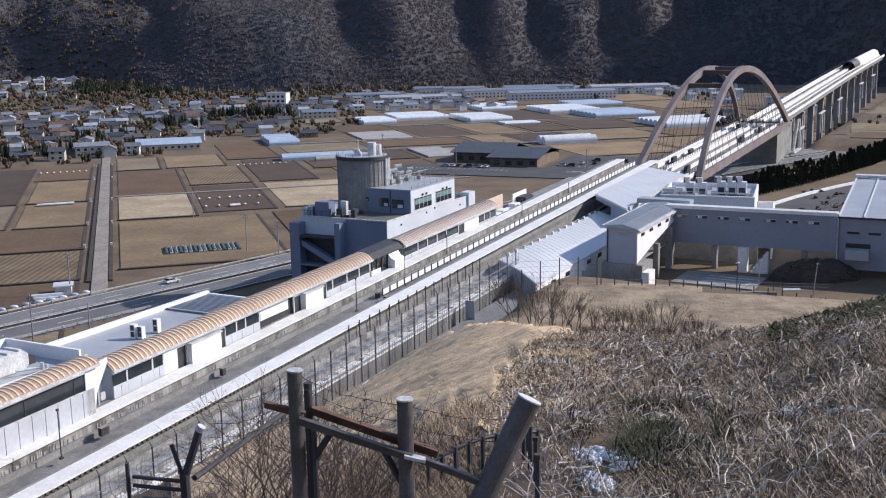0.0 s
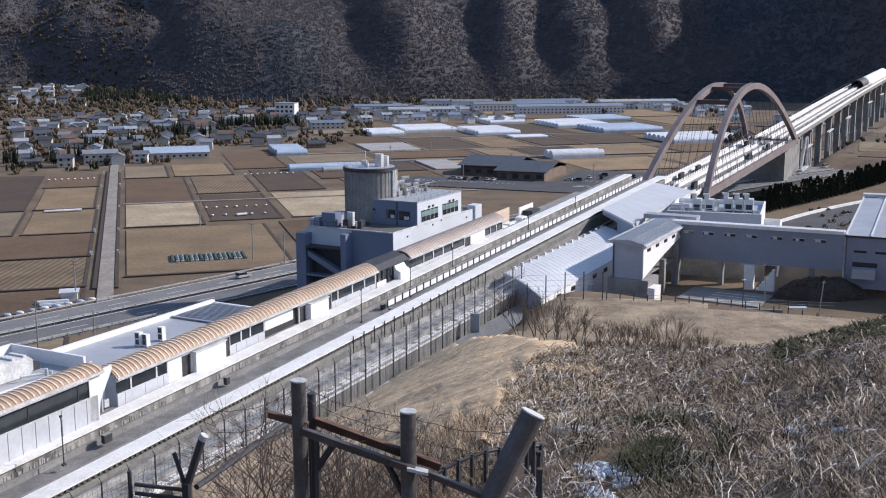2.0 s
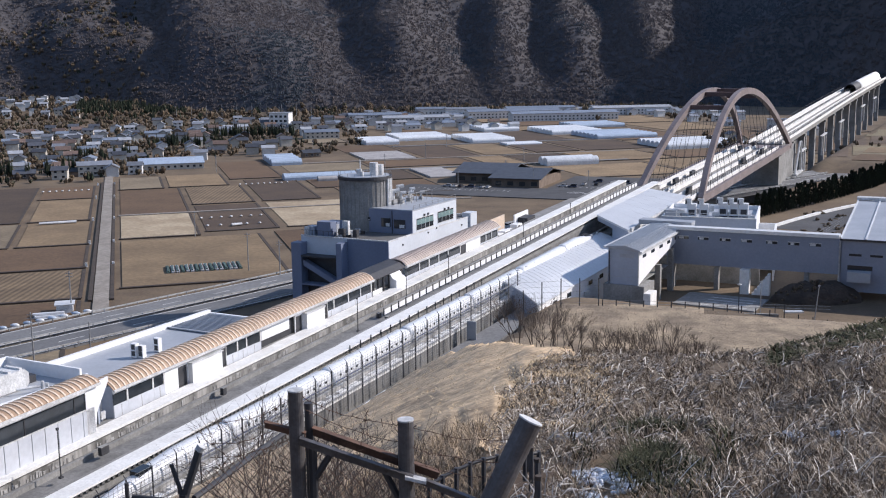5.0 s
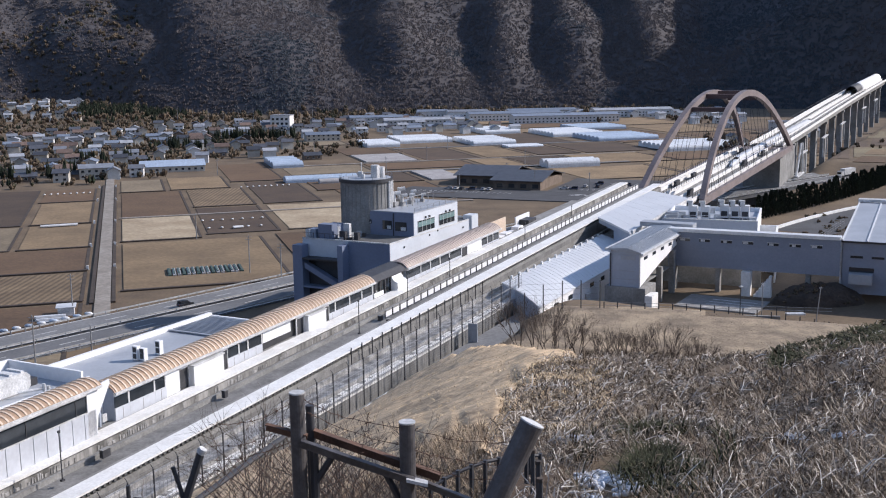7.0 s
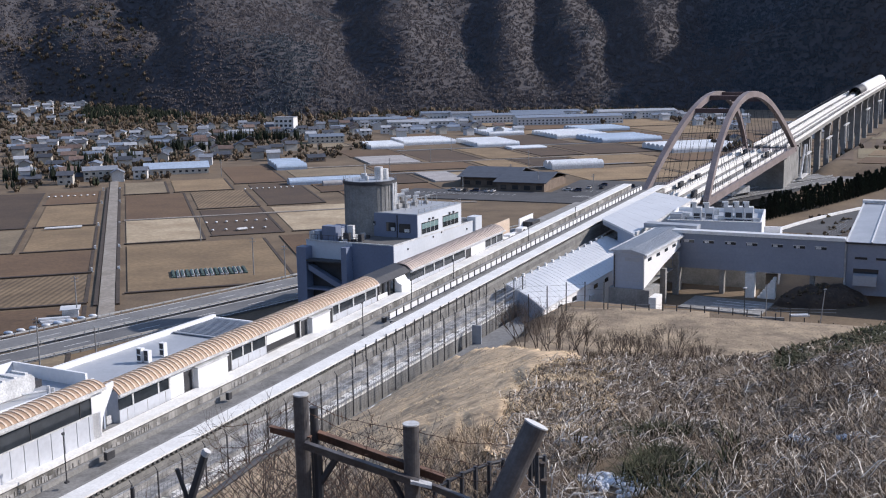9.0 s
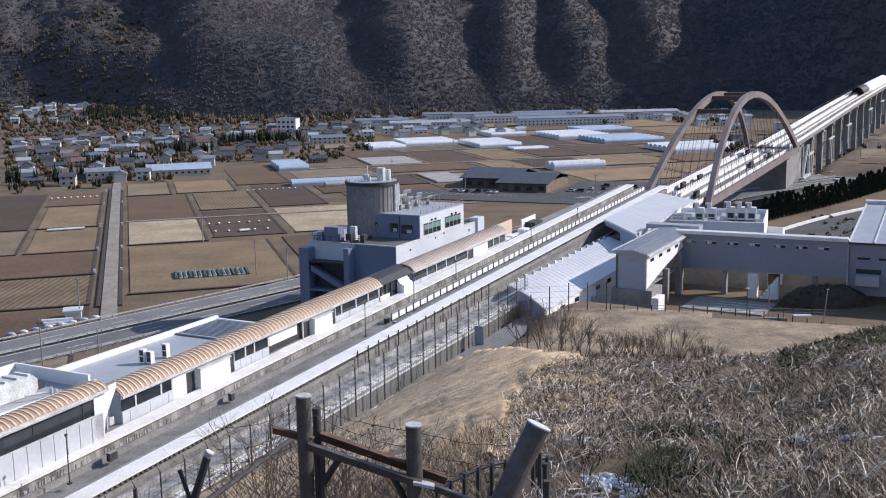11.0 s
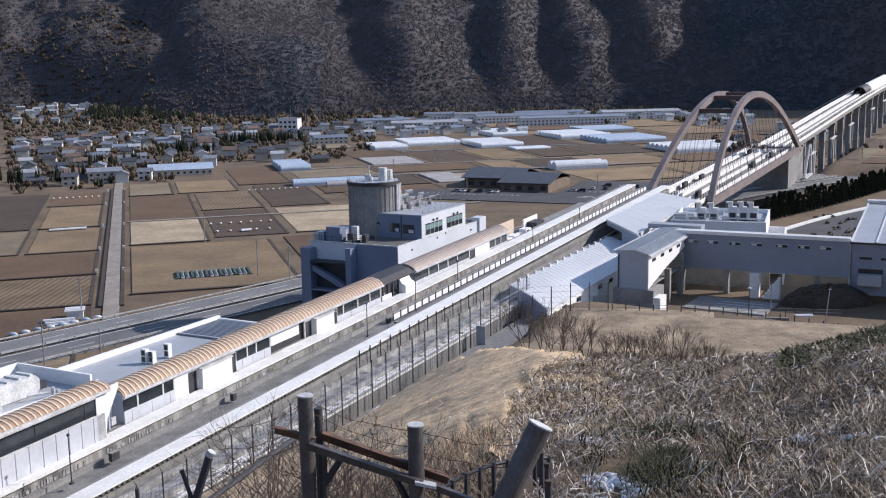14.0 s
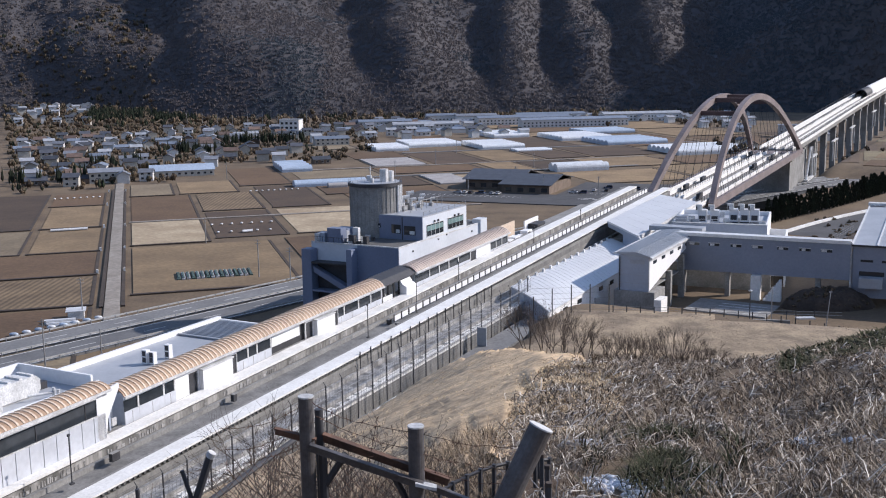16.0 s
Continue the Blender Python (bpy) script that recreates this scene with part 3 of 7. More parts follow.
def end_clutter():
    t = thing("equipment_yard", "white equipment cabinets behind a beige screen wall", "equipment", G(140, 2, 0))
    for s, w, h in ((131.5, 2.6, 1.7), (135.0, 3.2, 1.9), (139.2, 2.4, 1.5), (142.5, 3.0, 2.2)):
        piece("cabinet", WALLW, t, G, s, s + w, 0.4, 2.4, -0.3, h)
        piece("cabinet_vent", DARKST, t, G, s + 0.4, s + w * 0.6, 0.36, 0.397, 0.2, h - 0.3)
    piece("screen_wall", ORANGE2, t, G, 130.6, 146, 5.5, 5.8, -12, 4.0, label="beige screen wall")
    piece("screen_wall", WALLW, t, G, 149, 158, 4.0, 4.3, -12, 3.4)
    piece("shed", DARKST, t, G, 151, 156, 1.2, 3.9, -0.3, 2.4)
    piece("yard_floor", CONC, t, G, 130.4, 200, 0.0, 8.0, -0.8, -0.32)
end_clutter()

def left_hall():
    t = thing("platform_building", "taller white platform hall with a long dark window band", "building", G(-30, 3, 0), group="platform halls")
    bm = bmesh.new()
    vault(bm, -60, -4.2, 6.9, n0=-1.9, k=0.42, w=0.6)
    part("roof", bm, ORANGE, t, "buff ribbed vaulted roof")
    s = -60.0
    while s < -4.4:
        bm = bmesh.new()
        vault(bm, s, s + 0.30, 6.98, n0=-1.94, k=0.42, thick=0.1, w=0.6)
        part("roof_rib", bm, ORANGE2, t)
        s += 0.95
    bm = bmesh.new()
    rod(bm, G(-60, -1.75, 6.4), G(-7.0, -1.75, 6.4), 0.3, seg=10)
    part("awning_roll", bm, FRAME, t, "cream rolled awning box")
    piece("fascia", FRAME, t, G, -60, -4.2, -2.1, -1.92, 6.5, 6.85)
    piece("window_band", GLASS, t, G, -60, -6.6, -1.35, -1.3, 3.65, 6.2, label="long dark window band")
    for s in np.arange(-59, -7, 8.4):
        piece("mullion", DARKST, t, G, s, s + 0.12, -1.42, -1.36, 3.65, 6.1)
    s = -60.0
    while s < -6.8:
        piece("wall_panel", PANELG, t, G, s, s + 2.08, -1.5, -1.3, -0.3, 3.6)
        s += 2.2
    piece("sill_rail", FRAME, t, G, -60, -6.6, -1.56, -1.5, 3.5, 3.68)
    bm = bmesh.new()
    prism(bm, lambda a, b, c: G(b, a, c), [(-6.6, -0.3), (-5.2, -0.3), (-4.7, 2.6), (-2.3, 6.4), (-2.3, 7.0), (-6.6, 6.6)], -1.5, -1.25)
    part("wing_wall", bm, WALLW, t, "white raked end wall")
    piece("rear_wall", WALLW, t, G, -60, -2.4, 2.0, 2.3, -12, 7.0)
    # end wall with its shade put into the colour
    piece("end_wall", BLUEG, t, G, -2.6, -2.3, 0.5, 2.0, -0.3, 6.4)
    piece("meter_box", FRAME, t, G, -4.2, -3.4, -1.75, -1.51, 1.4, 2.5)
left_hall()

def pole_on_guideway(s, n, h0, h1, label="slim dark steel pole on the guideway"):
    t = thing("signal_pole", label, "pole", G(s, n, h0), group="guideway poles")
    bm = bmesh.new()
    rod(bm, G(s, n, h0), G(s, n, h1), 0.09, 0.07, 8)
    part("pole_shaft", bm, DARKST, t)
    bm = bmesh.new()
    hexa(bm, G, s - 0.25, s + 0.25, n - 0.2, n + 0.2, h0, h0 + 0.25)
    part("base_plate", bm, DARKST, t)
    bm = bmesh.new()
    hexa(bm, G, s - 0.16, s + 0.16, n - 0.12, n + 0.12, h1, h1 + 0.3)
    part("head_box", bm, DARKST, t)
for s, h in ((-17.0, 5.3), (53.5, 5.0), (71.5, 5.2), (89.5, 5.4), (129.0, 6.0), (160.0, 5.0)):
    pole_on_guideway(s, -7.2, -1.0, h)

def trough_cabinets():
    for s, n, w in ((-9.5, -6.4, 1.4), (62.0, -6.3, 0.9), (70.0, -6.3, 0.9), (96.0, -6.3, 0.9), (118, -6.3, 1.0), (16.0, -6.2, 0.8), (60.5, -9.0, 0.9), (150, -6.4, 1.0)):
        t = thing("track_cabinet", "small dark lineside cabinet in the guideway trough", "cabinet", G(s, n, -1.0), group="lineside cabinets")
        piece("cabinet_body", DARKST, t, G, s, s + w, n - 0.3, n + 0.3, -1.0, 0.1)
        piece("cabinet_lid", CONC, t, G, s - 0.05, s + w + 0.05, n - 0.35, n + 0.35, 0.1, 0.17)
trough_cabinets()

def trough_fence():
    t = thing("guideway_railing", "pale railing with posts along the guideway trough", "railing", G(130, -7.6, -1))
    s = 62.0
    while s < 215:
        piece("rail_post", DARKST, t, GS, s, s + 0.14, -7.7, -7.56, -1.0, 0.55)
        piece("rail_panel", WALLW, t, GS, s + 0.3, s + 2.5, -7.66, -7.6, -0.8, 0.2)
        s += 2.8
    piece("top_rail", GALV, t, GS, 62, 215, -7.7, -7.58, 0.55, 0.65)
trough_fence()

# ------------------------------------------------------------------ flat-roofed buildings behind the hall
def flat_building():
    t = thing("station_annex", "low annex with a flat grey metal roof and white parapet", "building", W(20, 12, 1))
    piece("wall", WALLW, t, W, 2.5, 41.0, 4.7, 16.5, 0, 19.4)
    piece("roof", METROOF, t, W, 2.5, 29.8, 4.7, 16.5, 19.4, 19.7, label="flat grey metal roof")
    piece("ribbed_roof", METROOF, t, W, 30.0, 41.0, 4.7, 16.5, 19.4, 19.85, label="ribbed grey metal roof")
    for i in range(16):
        piece("roof_seam", METROOF, t, W, 30.3 + i * 0.68, 30.42 + i * 0.68, 6.8, 16.3, 19.854, 19.98)
    piece("parapet", WALLW, t, W, 2.5, 41.4, 16.3, 17.0, 19.0, 20.5, label="white parapet")
    piece("parapet", WALLW, t, W, 40.9, 41.4, 6.7, 16.28, 18.0, 20.1)
    piece("parapet", METROOF, t, W, 29.75, 30.05, 6.8, 16.2, 19.86, 20.05)
flat_building()

def ac_unit(s, n, z, w=1.0, h=2.3):
    t = thing("air_conditioner", "white twin-fan air conditioning unit on a flat roof", "air conditioner", W(s, n, z), group="roof air conditioners")
    piece("casing", WALLW, t, W, s, s + 0.8, n - w, n, z + 0.12, z + h)
    for k in (0.0, 1.0):
        zz = z + 0.35 + k * (h - 0.3) / 2
        piece("fan_grille", DARKST, t, W, s - 0.03, s - 0.003, n - w + 0.15, n - 0.15, zz, zz + 0.8)
    for a in (0.05, 0.6):
        piece("foot", GALV, t, W, s + a, s + a + 0.12, n - w, n, z, z + 0.115)
ac_unit(13.3, 9.0, 19.7)
ac_unit(13.6, 6.85 + 1.0, 19.7, h=2.0)
ac_unit(17.3, 8.0, 19.7, h=2.3)

def tank_yard():
    t = thing("plant_enclosure", "white walled rooftop plant enclosure", "building", W(-15, 12, 0))
    piece("wall", WALLW, t, W, -45, 1.0, 2.4, 22.0, 0, 19.5)
    piece("parapet", WALLW, t, W, -45, 1.0, 5.6, 6.0, 19.0, 20.9)
    piece("parapet", WALLW, t, W, 0.6, 1.0, 6.8, 22.0, 19.5, 21.6)
    piece("parapet", WALLW, t, W, -45, 0.6, 21.6, 22.0, 19.5, 21.6)
    piece("roof", METROOF, t, W, -45, 0.597, 6.003, 21.597, 19.504, 19.62, label="grey enclosure floor")
    for a, b, w in ((-3.2, 13.0, 1.4), (-2.8, 17.0, 2.0), (-9.5, 17.0, 2.4), (-14, 15.5, 1.8)):
        piece("plant_box", DARKST, t, W, a, a + w, b, b + 1.5, 19.62, 20.7, label="dark plant box")
    k = thing("water_tank", "large white rooftop water tank", "tank", W(-8, 13, 19.5))
    bm = bmesh.new()
    prism(bm, lambda a, b, c: W(b, a, c), [(-12.5, 19.9), (-5.2, 19.9), (-4.6, 20.5), (-4.6, 22.0), (-5.3, 22.6), (-12.5, 22.6)], 11.2, 14.6)
    part("tank_body", bm, FRAME, k)
    for a in (-12, -10, -8, -6):
        piece("tank_ridge", FRAME, k, W, a, a + 0.5, 11.4, 14.4, 22.604, 22.85)
    piece("tank_stand", GALV, k, W, -12.3, -5.2, 11.4, 14.4, 19.5, 19.9)
    k = thing("water_tank", "white rooftop tank beside the pipes", "tank", W(-16, 10, 19.5))
    piece("tank_body", FRAME, k, W, -19, -13.6, 8.4, 11.6, 19.9, 22.3)
    piece("tank_stand", GALV, k, W, -18.8, -13.8, 8.6, 11.4, 19.5, 19.9)
    k = thing("pipe_stack", "white plant pipes on the roof", "pipes", W(-4.5, 8.2, 19.5))
    bm = bmesh.new()
    rod(bm, W(-5, 8.2, 19.5), W(-5, 8.2, 21.2), 0.25)
    rod(bm, W(-4.2, 8.2, 19.5), W(-4.2, 8.2, 20.7), 0.25)
    rod(bm, W(-5, 8.2, 20.5), W(-8, 10, 20.5), 0.2)
    part("pipe", bm, FRAME, k)
tank_yard()

# ------------------------------------------------------------------ the tall building with the round tank
def window_bay(t, s0, s1, z0, z1, n):
    piece("window_frame", FRAME, t, W, s0 - 0.15, s1 + 0.15, n - 0.08, n - 0.003, z0 - 0.15, z1 + 0.15)
    w = piece("window_pane", GLASS, t, W, s0, s1, n - 0.12, n - 0.083, z0, z1)
    for k in (0.25, 0.5, 0.75):
        a = s0 + (s1 - s0) * k
        piece("window_mullion", FRAME, t, W, a - 0.05, a + 0.05, n - 0.16, n - 0.122, z0, z1)
    # green sheet painted over the pane for the tint and reflection of its glass
    piece("blind", TEAL, t, W, s0 + 0.1, s1 - 0.1, n - 0.15, n - 0.122, z0 + (z1 - z0) * 0.45, z0 + (z1 - z0) * 0.9, label="pale green sheet standing in for glass tint and reflection")

def side_opening(t, s, n0, n1, z0, z1):
    piece("window_pane", GLASS, t, W, s - 0.12, s - 0.003, n0, n1, z0, z1)
    piece("window_sash", FRAME, t, W, s - 0.16, s - 0.124, n0 + 0.2, n0 + (n1 - n0) * 0.5, z0 + 0.15, z0 + (z1 - z0) * 0.45)

def substation():
    t = thing("power_building", "white building with stepped blocks and shade-coloured sides", "building", W(130, 32, 1))
    piece("main_block", SUBW, t, W, 111.5, 158, 20.0, 45.0, 0, 21.2)
    # left side of the white block, its shade put into the colour
    piece("dark_side", NAVY, t, W, 111.3, 111.497, 20.0, 31.5, 0, 21.3, label="side wall coloured slate blue for its shade")
    for a in (111.3, 157.7):
        piece("roof_edge", FRAME, t, W, a, a + 0.35, 20.0, 45.0, 21.204, 21.55)
    piece("roof_edge", FRAME, t, W, 111.3, 158.05, 19.95, 20.3, 21.204, 21.55)
    piece("main_roof", DARKCON, t, W, 111.65, 157.7, 20.31, 44.9, 21.204, 21.27, label="dark grey roof membrane")
    piece("end_pier", SUBW, t, W, 154.5, 158.4, 19.4, 22.0, 0, 22.4)
    piece("upper_block", SUBW, t, W, 123.4, 147.2, 20.02, 34.5, 21.2, 27.0)
    # upper left side, shade painted the same way
    piece("upper_side", NAVY, t, W, 123.2, 123.397, 20.02, 34.0, 21.2, 27.1, label="side wall coloured slate blue for its shade")
    piece("upper_roof", METROOF, t, W, 123.4, 147.2, 20.02, 34.5, 27.0, 27.3)
    window_bay(t, 125.3, 134.0, 22.1, 24.9, 20.02)
    window_bay(t, 136.6, 145.2, 22.3, 25.1, 20.02)
    for s in (129.0, 131.0, 140.0, 142.2):
        piece("vent_cowl", DARKST, t, W, s, s + 0.5, 19.7, 20.017, 25.2, 25.7)
    for s, z in ((118, 19.4), (131.0, 20.4), (135.5, 20.9), (150.0, 19.6)):
        piece("wall_light", DARKST, t, W, s, s + 0.4, 19.8, 19.997, z, z + 0.4)
    side_opening(t, 123.2, 22.0, 25.2, 22.6, 24.8)
    side_opening(t, 123.2, 26.2, 28.8, 22.8, 25.0)
    side_opening(t, 123.2, 32.0, 33.0, 24.0, 25.0)
    piece("drain_pipe", DARKST, t, W, 123.05, 123.19, 25.6, 25.8, 21.2, 26.9)
    # roof rail
    for a in np.arange(124, 147.5, 3.3):
        piece("rail_post", GALV, t, W, a, a + 0.08, 20.1, 20.18, 27.3, 28.4)
    for z in (27.8, 28.35):
        piece("hand_rail", GALV, t, W, 124, 147.2, 20.1, 20.16, z, z + 0.06)
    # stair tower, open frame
    # the stair on the unlit side takes the same shade colour
    piece("stair_wall", NAVY, t, W, 108.5, 111.28, 43.2, 46.0, 0, 20.0, label="stair tower coloured slate blue for its shade")
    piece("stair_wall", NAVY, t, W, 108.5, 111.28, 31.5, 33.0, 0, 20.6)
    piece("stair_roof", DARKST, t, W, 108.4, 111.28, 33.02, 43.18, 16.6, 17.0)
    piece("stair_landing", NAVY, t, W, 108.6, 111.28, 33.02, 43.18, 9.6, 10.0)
    bm = bmesh.new()
    prism(bm, lambda a, b, c: W(a, b, c), [(42.8, 15.8), (42.8, 14.4), (33.4, 10.0), (33.4, 11.4)], 108.8, 110.6)
    part("stair_flight", bm, NAVY, t, "sloping stair flight")
    bm = bmesh.new()
    prism(bm, lambda a, b, c: W(a, b, c), [(33.4, 9.4), (33.4, 8.0), (42.8, 3.4), (42.8, 4.8)], 108.8, 110.6)
    part("stair_flight", bm, NAVY, t)
    # dark sheet painted in for the shadow behind the stair
    piece("stair_shadow_wall", DARKST, t, W, 111.29, 111.494, 33.0, 43.2, 0, 17.0)
    # rooftop plant on the low block
    rnd = random.Random(44)
    for s, n, w, d, h, m in ((112.6, 37, 2.6, 4, 3.6, NAVY), (113, 42, 2.4, 2.2, 2.2, BLUEG), (114.5, 33.2, 1.0, 1.6, 3.8, FRAME), (117, 38.0, 3, 3.4, 3.0, NAVY)):
        piece("roof_plant", m, t, W, s, s + w, n, n + d, 21.27, 21.27 + h)
    for _ in range(26):
        s, n = rnd.uniform(112.2, 119.5), rnd.uniform(30.5, 44)
        w, d, h = rnd.uniform(0.4, 1.3), rnd.uniform(0.4, 1.6), rnd.uniform(0.5, 2.6)
        piece("roof_unit", rnd.choice((NAVY, DARKST, FRAME, METROOF, DARKST)), t, W, s, s + w, n, n + d, 21.27, 21.27 + h)
    for n in np.arange(29, 45, 1.6):
        piece("edge_rail_post", DARKST, t, W, 111.7, 111.78, n, n + 0.08, 21.55, 22.7)
    piece("edge_rail", DARKST, t, W, 111.7, 111.78, 29, 45, 22.7, 22.78)
    # round tank
    k = thing("round_tank", "tall round grey concrete tank with a dark rim", "tank", W(128, 38, 21.2))
    c = W(127.5, 37.5, 0) + Vector((1.3, 0.3, 0))
    bm = bmesh.new()
    rod(bm, c + Vector((0, 0, 16)), c + Vector((0, 0, 34.0)), 6.5, seg=48)
    part("tank_wall", bm, CONC, k, smooth=False)
    for i in range(36):
        a = 2 * math.pi * i / 36
        q = c + Vector((6.5 * math.cos(a), 6.5 * math.sin(a), 0))
        bm = bmesh.new()
        rod(bm, q + Vector((0, 0, 21.3)), q + Vector((0, 0, 33.9)), 0.11, seg=5)
        part("wall_rib", bm, CONC, k)
    bm = bmesh.new()
    rod(bm, c + Vector((0, 0, 34.0)), c + Vector((0, 0, 34.8)), 6.9, seg=48)
    part("tank_rim", bm, DARKST, k, "dark rim walkway")
    bm = bmesh.new()
    rod(bm, c + Vector((0, 0, 34.804)), c + Vector((0, 0, 34.9)), 6.3, seg=48)
    part("tank_top", bm, METROOF, k)
    for i in range(20):
        a = 2 * math.pi * i / 20
        bm = bmesh.new()
        p = c + Vector((6.7 * math.cos(a), 6.7 * math.sin(a), 34.8))
        rod(bm, p, p + Vector((0, 0, 1.0)), 0.05, seg=4)
        part("rail_post", bm, GALV, k)
    for dx, dy, h, r in ((2.4, -1.0, 3.2, 1.1), (3.9, 0.2, 2.6, 0.9), (-1.5, 1.0, 1.4, 0.7), (-0.5, -3.0, 1.2, 0.4)):
        bm = bmesh.new()
        p = c + Vector((dx, dy, 34.9))
        rod(bm, p, p + Vector((0, 0, h)), r, seg=10)
        part("tank_vent", bm, FRAME, k)
    bm = bmesh.new()
    rod(bm, c + Vector((-1.0, -2, 34.9)), c + Vector((-1.0, -2, 39.0)), 0.12, seg=6)
    part("aerial", bm, FRAME, k)
    for a in (0.05, 0.2, 0.36):
        bm = bmesh.new()
        b = -0.55 + a
        p = c + Vector((6.75 * math.cos(b), 6.75 * math.sin(b), 21))
        rod(bm, p, p + Vector((0, 0, 13.2)), 0.33, seg=8)
        part("riser_pipe", bm, FRAME, k)
    # pipework behind the upper block
    q = thing("roof_plant_pipes", "white insulated rooftop pipes and ducts", "pipes", W(138, 28, 27.3))
    for s, n, h, r in ((131, 30, 3.8, 0.9), (133.5, 29, 3.0, 0.7), (135.5, 31, 4.4, 0.8), (138, 29, 2.6, 0.6), (140.5, 30, 3.2, 0.6), (142.5, 28, 2.2, 0.5)):
        bm = bmesh.new()
        top = W(s, n, 27.3 + h)
        rod(bm, W(s, n, 27.3), top, r * 0.6, seg=8)
        rod(bm, top + Vector((0, 0, -r * 0.5)), W(s + 1.2 * r, n - 1.6 * r, 27.3 + h - r * 0.3), r * 0.6, seg=8)
        part("duct", bm, FRAME, q)
        piece("duct_base", GALV, q, W, s - r, s + r, n - r, n + r, 27.3, 27.3 + 0.35 * h)
    for s in np.arange(129, 146, 2.8):
        piece("frame_post", GALV, q, W, s, s + 0.12, 26.5, 26.62, 27.3, 29.6)
    piece("frame_beam", GALV, q, W, 129, 145, 26.5, 26.62, 29.6, 29.75)
substation()

# ------------------------------------------------------------------ the buildings on the near side of the line
def track_cover():
    t = thing("track_cover", "pale flat metal roof over the main guideway", "canopy", G(170, -22, -2))
    bm = bmesh.new()
    v = []
    for h in (2.75, 3.25):
        v.append([bm.verts.new(G(s, n, h)) for s, n in ((157, -15.6), (203, -15.6), (193, -29.6), (140, -29.6))])
    for i in range(4):
        bm.faces.new((v[0][i], v[0][(i + 1) % 4], v[1][(i + 1) % 4], v[1][i]))
    bm.faces.new(v[0]); bm.faces.new(v[1])
    part("roof", bm, PALEROOF, t, "pale flat metal roof")
    for i in range(9):
        a = i / 9
        bm = bmesh.new()
        p, q = 157 + 46 * a, 140 + 53 * a
        f = lambda u, w, c: G(p + (q - p) * w + u, -15.8 - 13.6 * w, c)
        hexa(bm, f, 0, 0.08, 0, 1, 3.252, 3.266)
        part("roof_seam", bm, PALEROOF, t)
    bm = bmesh.new()
    f = lambda u, w, c: G(157.4 - 17 * w + u, -15.7 - 13.8 * w, c)
    hexa(bm, f, 0, 0.4, 0.5, 1, -2.2, 2.74)
    hexa(bm, f, 0, 0.4, 0.0, 0.5, 1.6, 2.74)
    # blue-grey here paints the shadow on the front face
    part("front_wall", bm, BLUEG, t, "front fascia coloured blue-grey for its shadow")
    piece("side_wall", WALLW, t, G, 140.3, 193, -29.8, -29.5, -6, 2.74)
    piece("column", CONC, t, G, 202, 202.6, -15.9, -15.3, -2.2, 2.74)
    piece("edge_trim", FRAME, t, G, 141, 194, -30.1, -29.605, 2.6, 3.5, label="white roof edge trim")
track_cover()

def low_shed():
    t = thing("low_shed", "low shed with a curved pale ribbed metal roof", "shed", W(115, -25, 13))
    bm = bmesh.new()
    prof = [(-29.8, 16.6), (-28.0, 17.3), (-25.0, 18.2), (-21.5, 18.8), (-17.9, 19.1), (-17.9, 18.8), (-21.5, 18.5), (-25, 17.9), (-28, 17.0), (-29.8, 16.3)]
    f = lambda a, b, c: W(a + (b + 18) * 0.7, b, c + (a - 90) * 0.012)
    prism(bm, f, prof, 92, 153, 4)
    part("roof", bm, PALEROOF, t, "curved pale ribbed metal roof")
    s = 92.5
    while s < 152.5:
        bm = bmesh.new()
        prism(bm, f, [(b, c + 0.045) for b, c in prof[:5]] + [(b, c + 0.31) for b, c in prof[5:]], s, s + 0.16)
        part("roof_rib", bm, PALEROOF, t)
        s += 1.9
    bm = bmesh.new()
    prism(bm, f, [(-29.5, 9), (-29.2, 9), (-29.2, 16.8), (-29.5, 16.7)], 92, 153)
    part("side_wall", bm, WALLW, t)
    bm = bmesh.new()
    prism(bm, f, [(-29.2, 9), (-18.1, 9), (-18.1, 18.75), (-21.5, 18.45), (-25, 17.85), (-28, 16.95), (-29.2, 16.6)], 92.1, 92.5)
    # the end's shade is in its blue-grey; the side wall stays white
    part("end_wall", bm, BLUEG, t, "end wall coloured blue-grey for its shade")
    for a in (100, 108, 121, 128, 141, 147):
        bm = bmesh.new()
        hexa(bm, f, a, a + 2.2, -29.65, -29.503, 14.6, 15.5)
        part("window_pane", bm, GLASS, t)
    for a in (104, 118, 134):
        bm = bmesh.new()
        hexa(bm, f, a, a + 2.4, -30.0, -29.503, 12.6, 13.8)
        part("vent_box", bm, FRAME, t)
    for i in range(14):
        bm = bmesh.new()
        a = 96 + i * 4.1
        hexa(bm, f, a, a + 0.8, -18.6, -18.1, 19.1, 19.7)
        part("gutter_box", bm, FRAME, t)
low_shed()

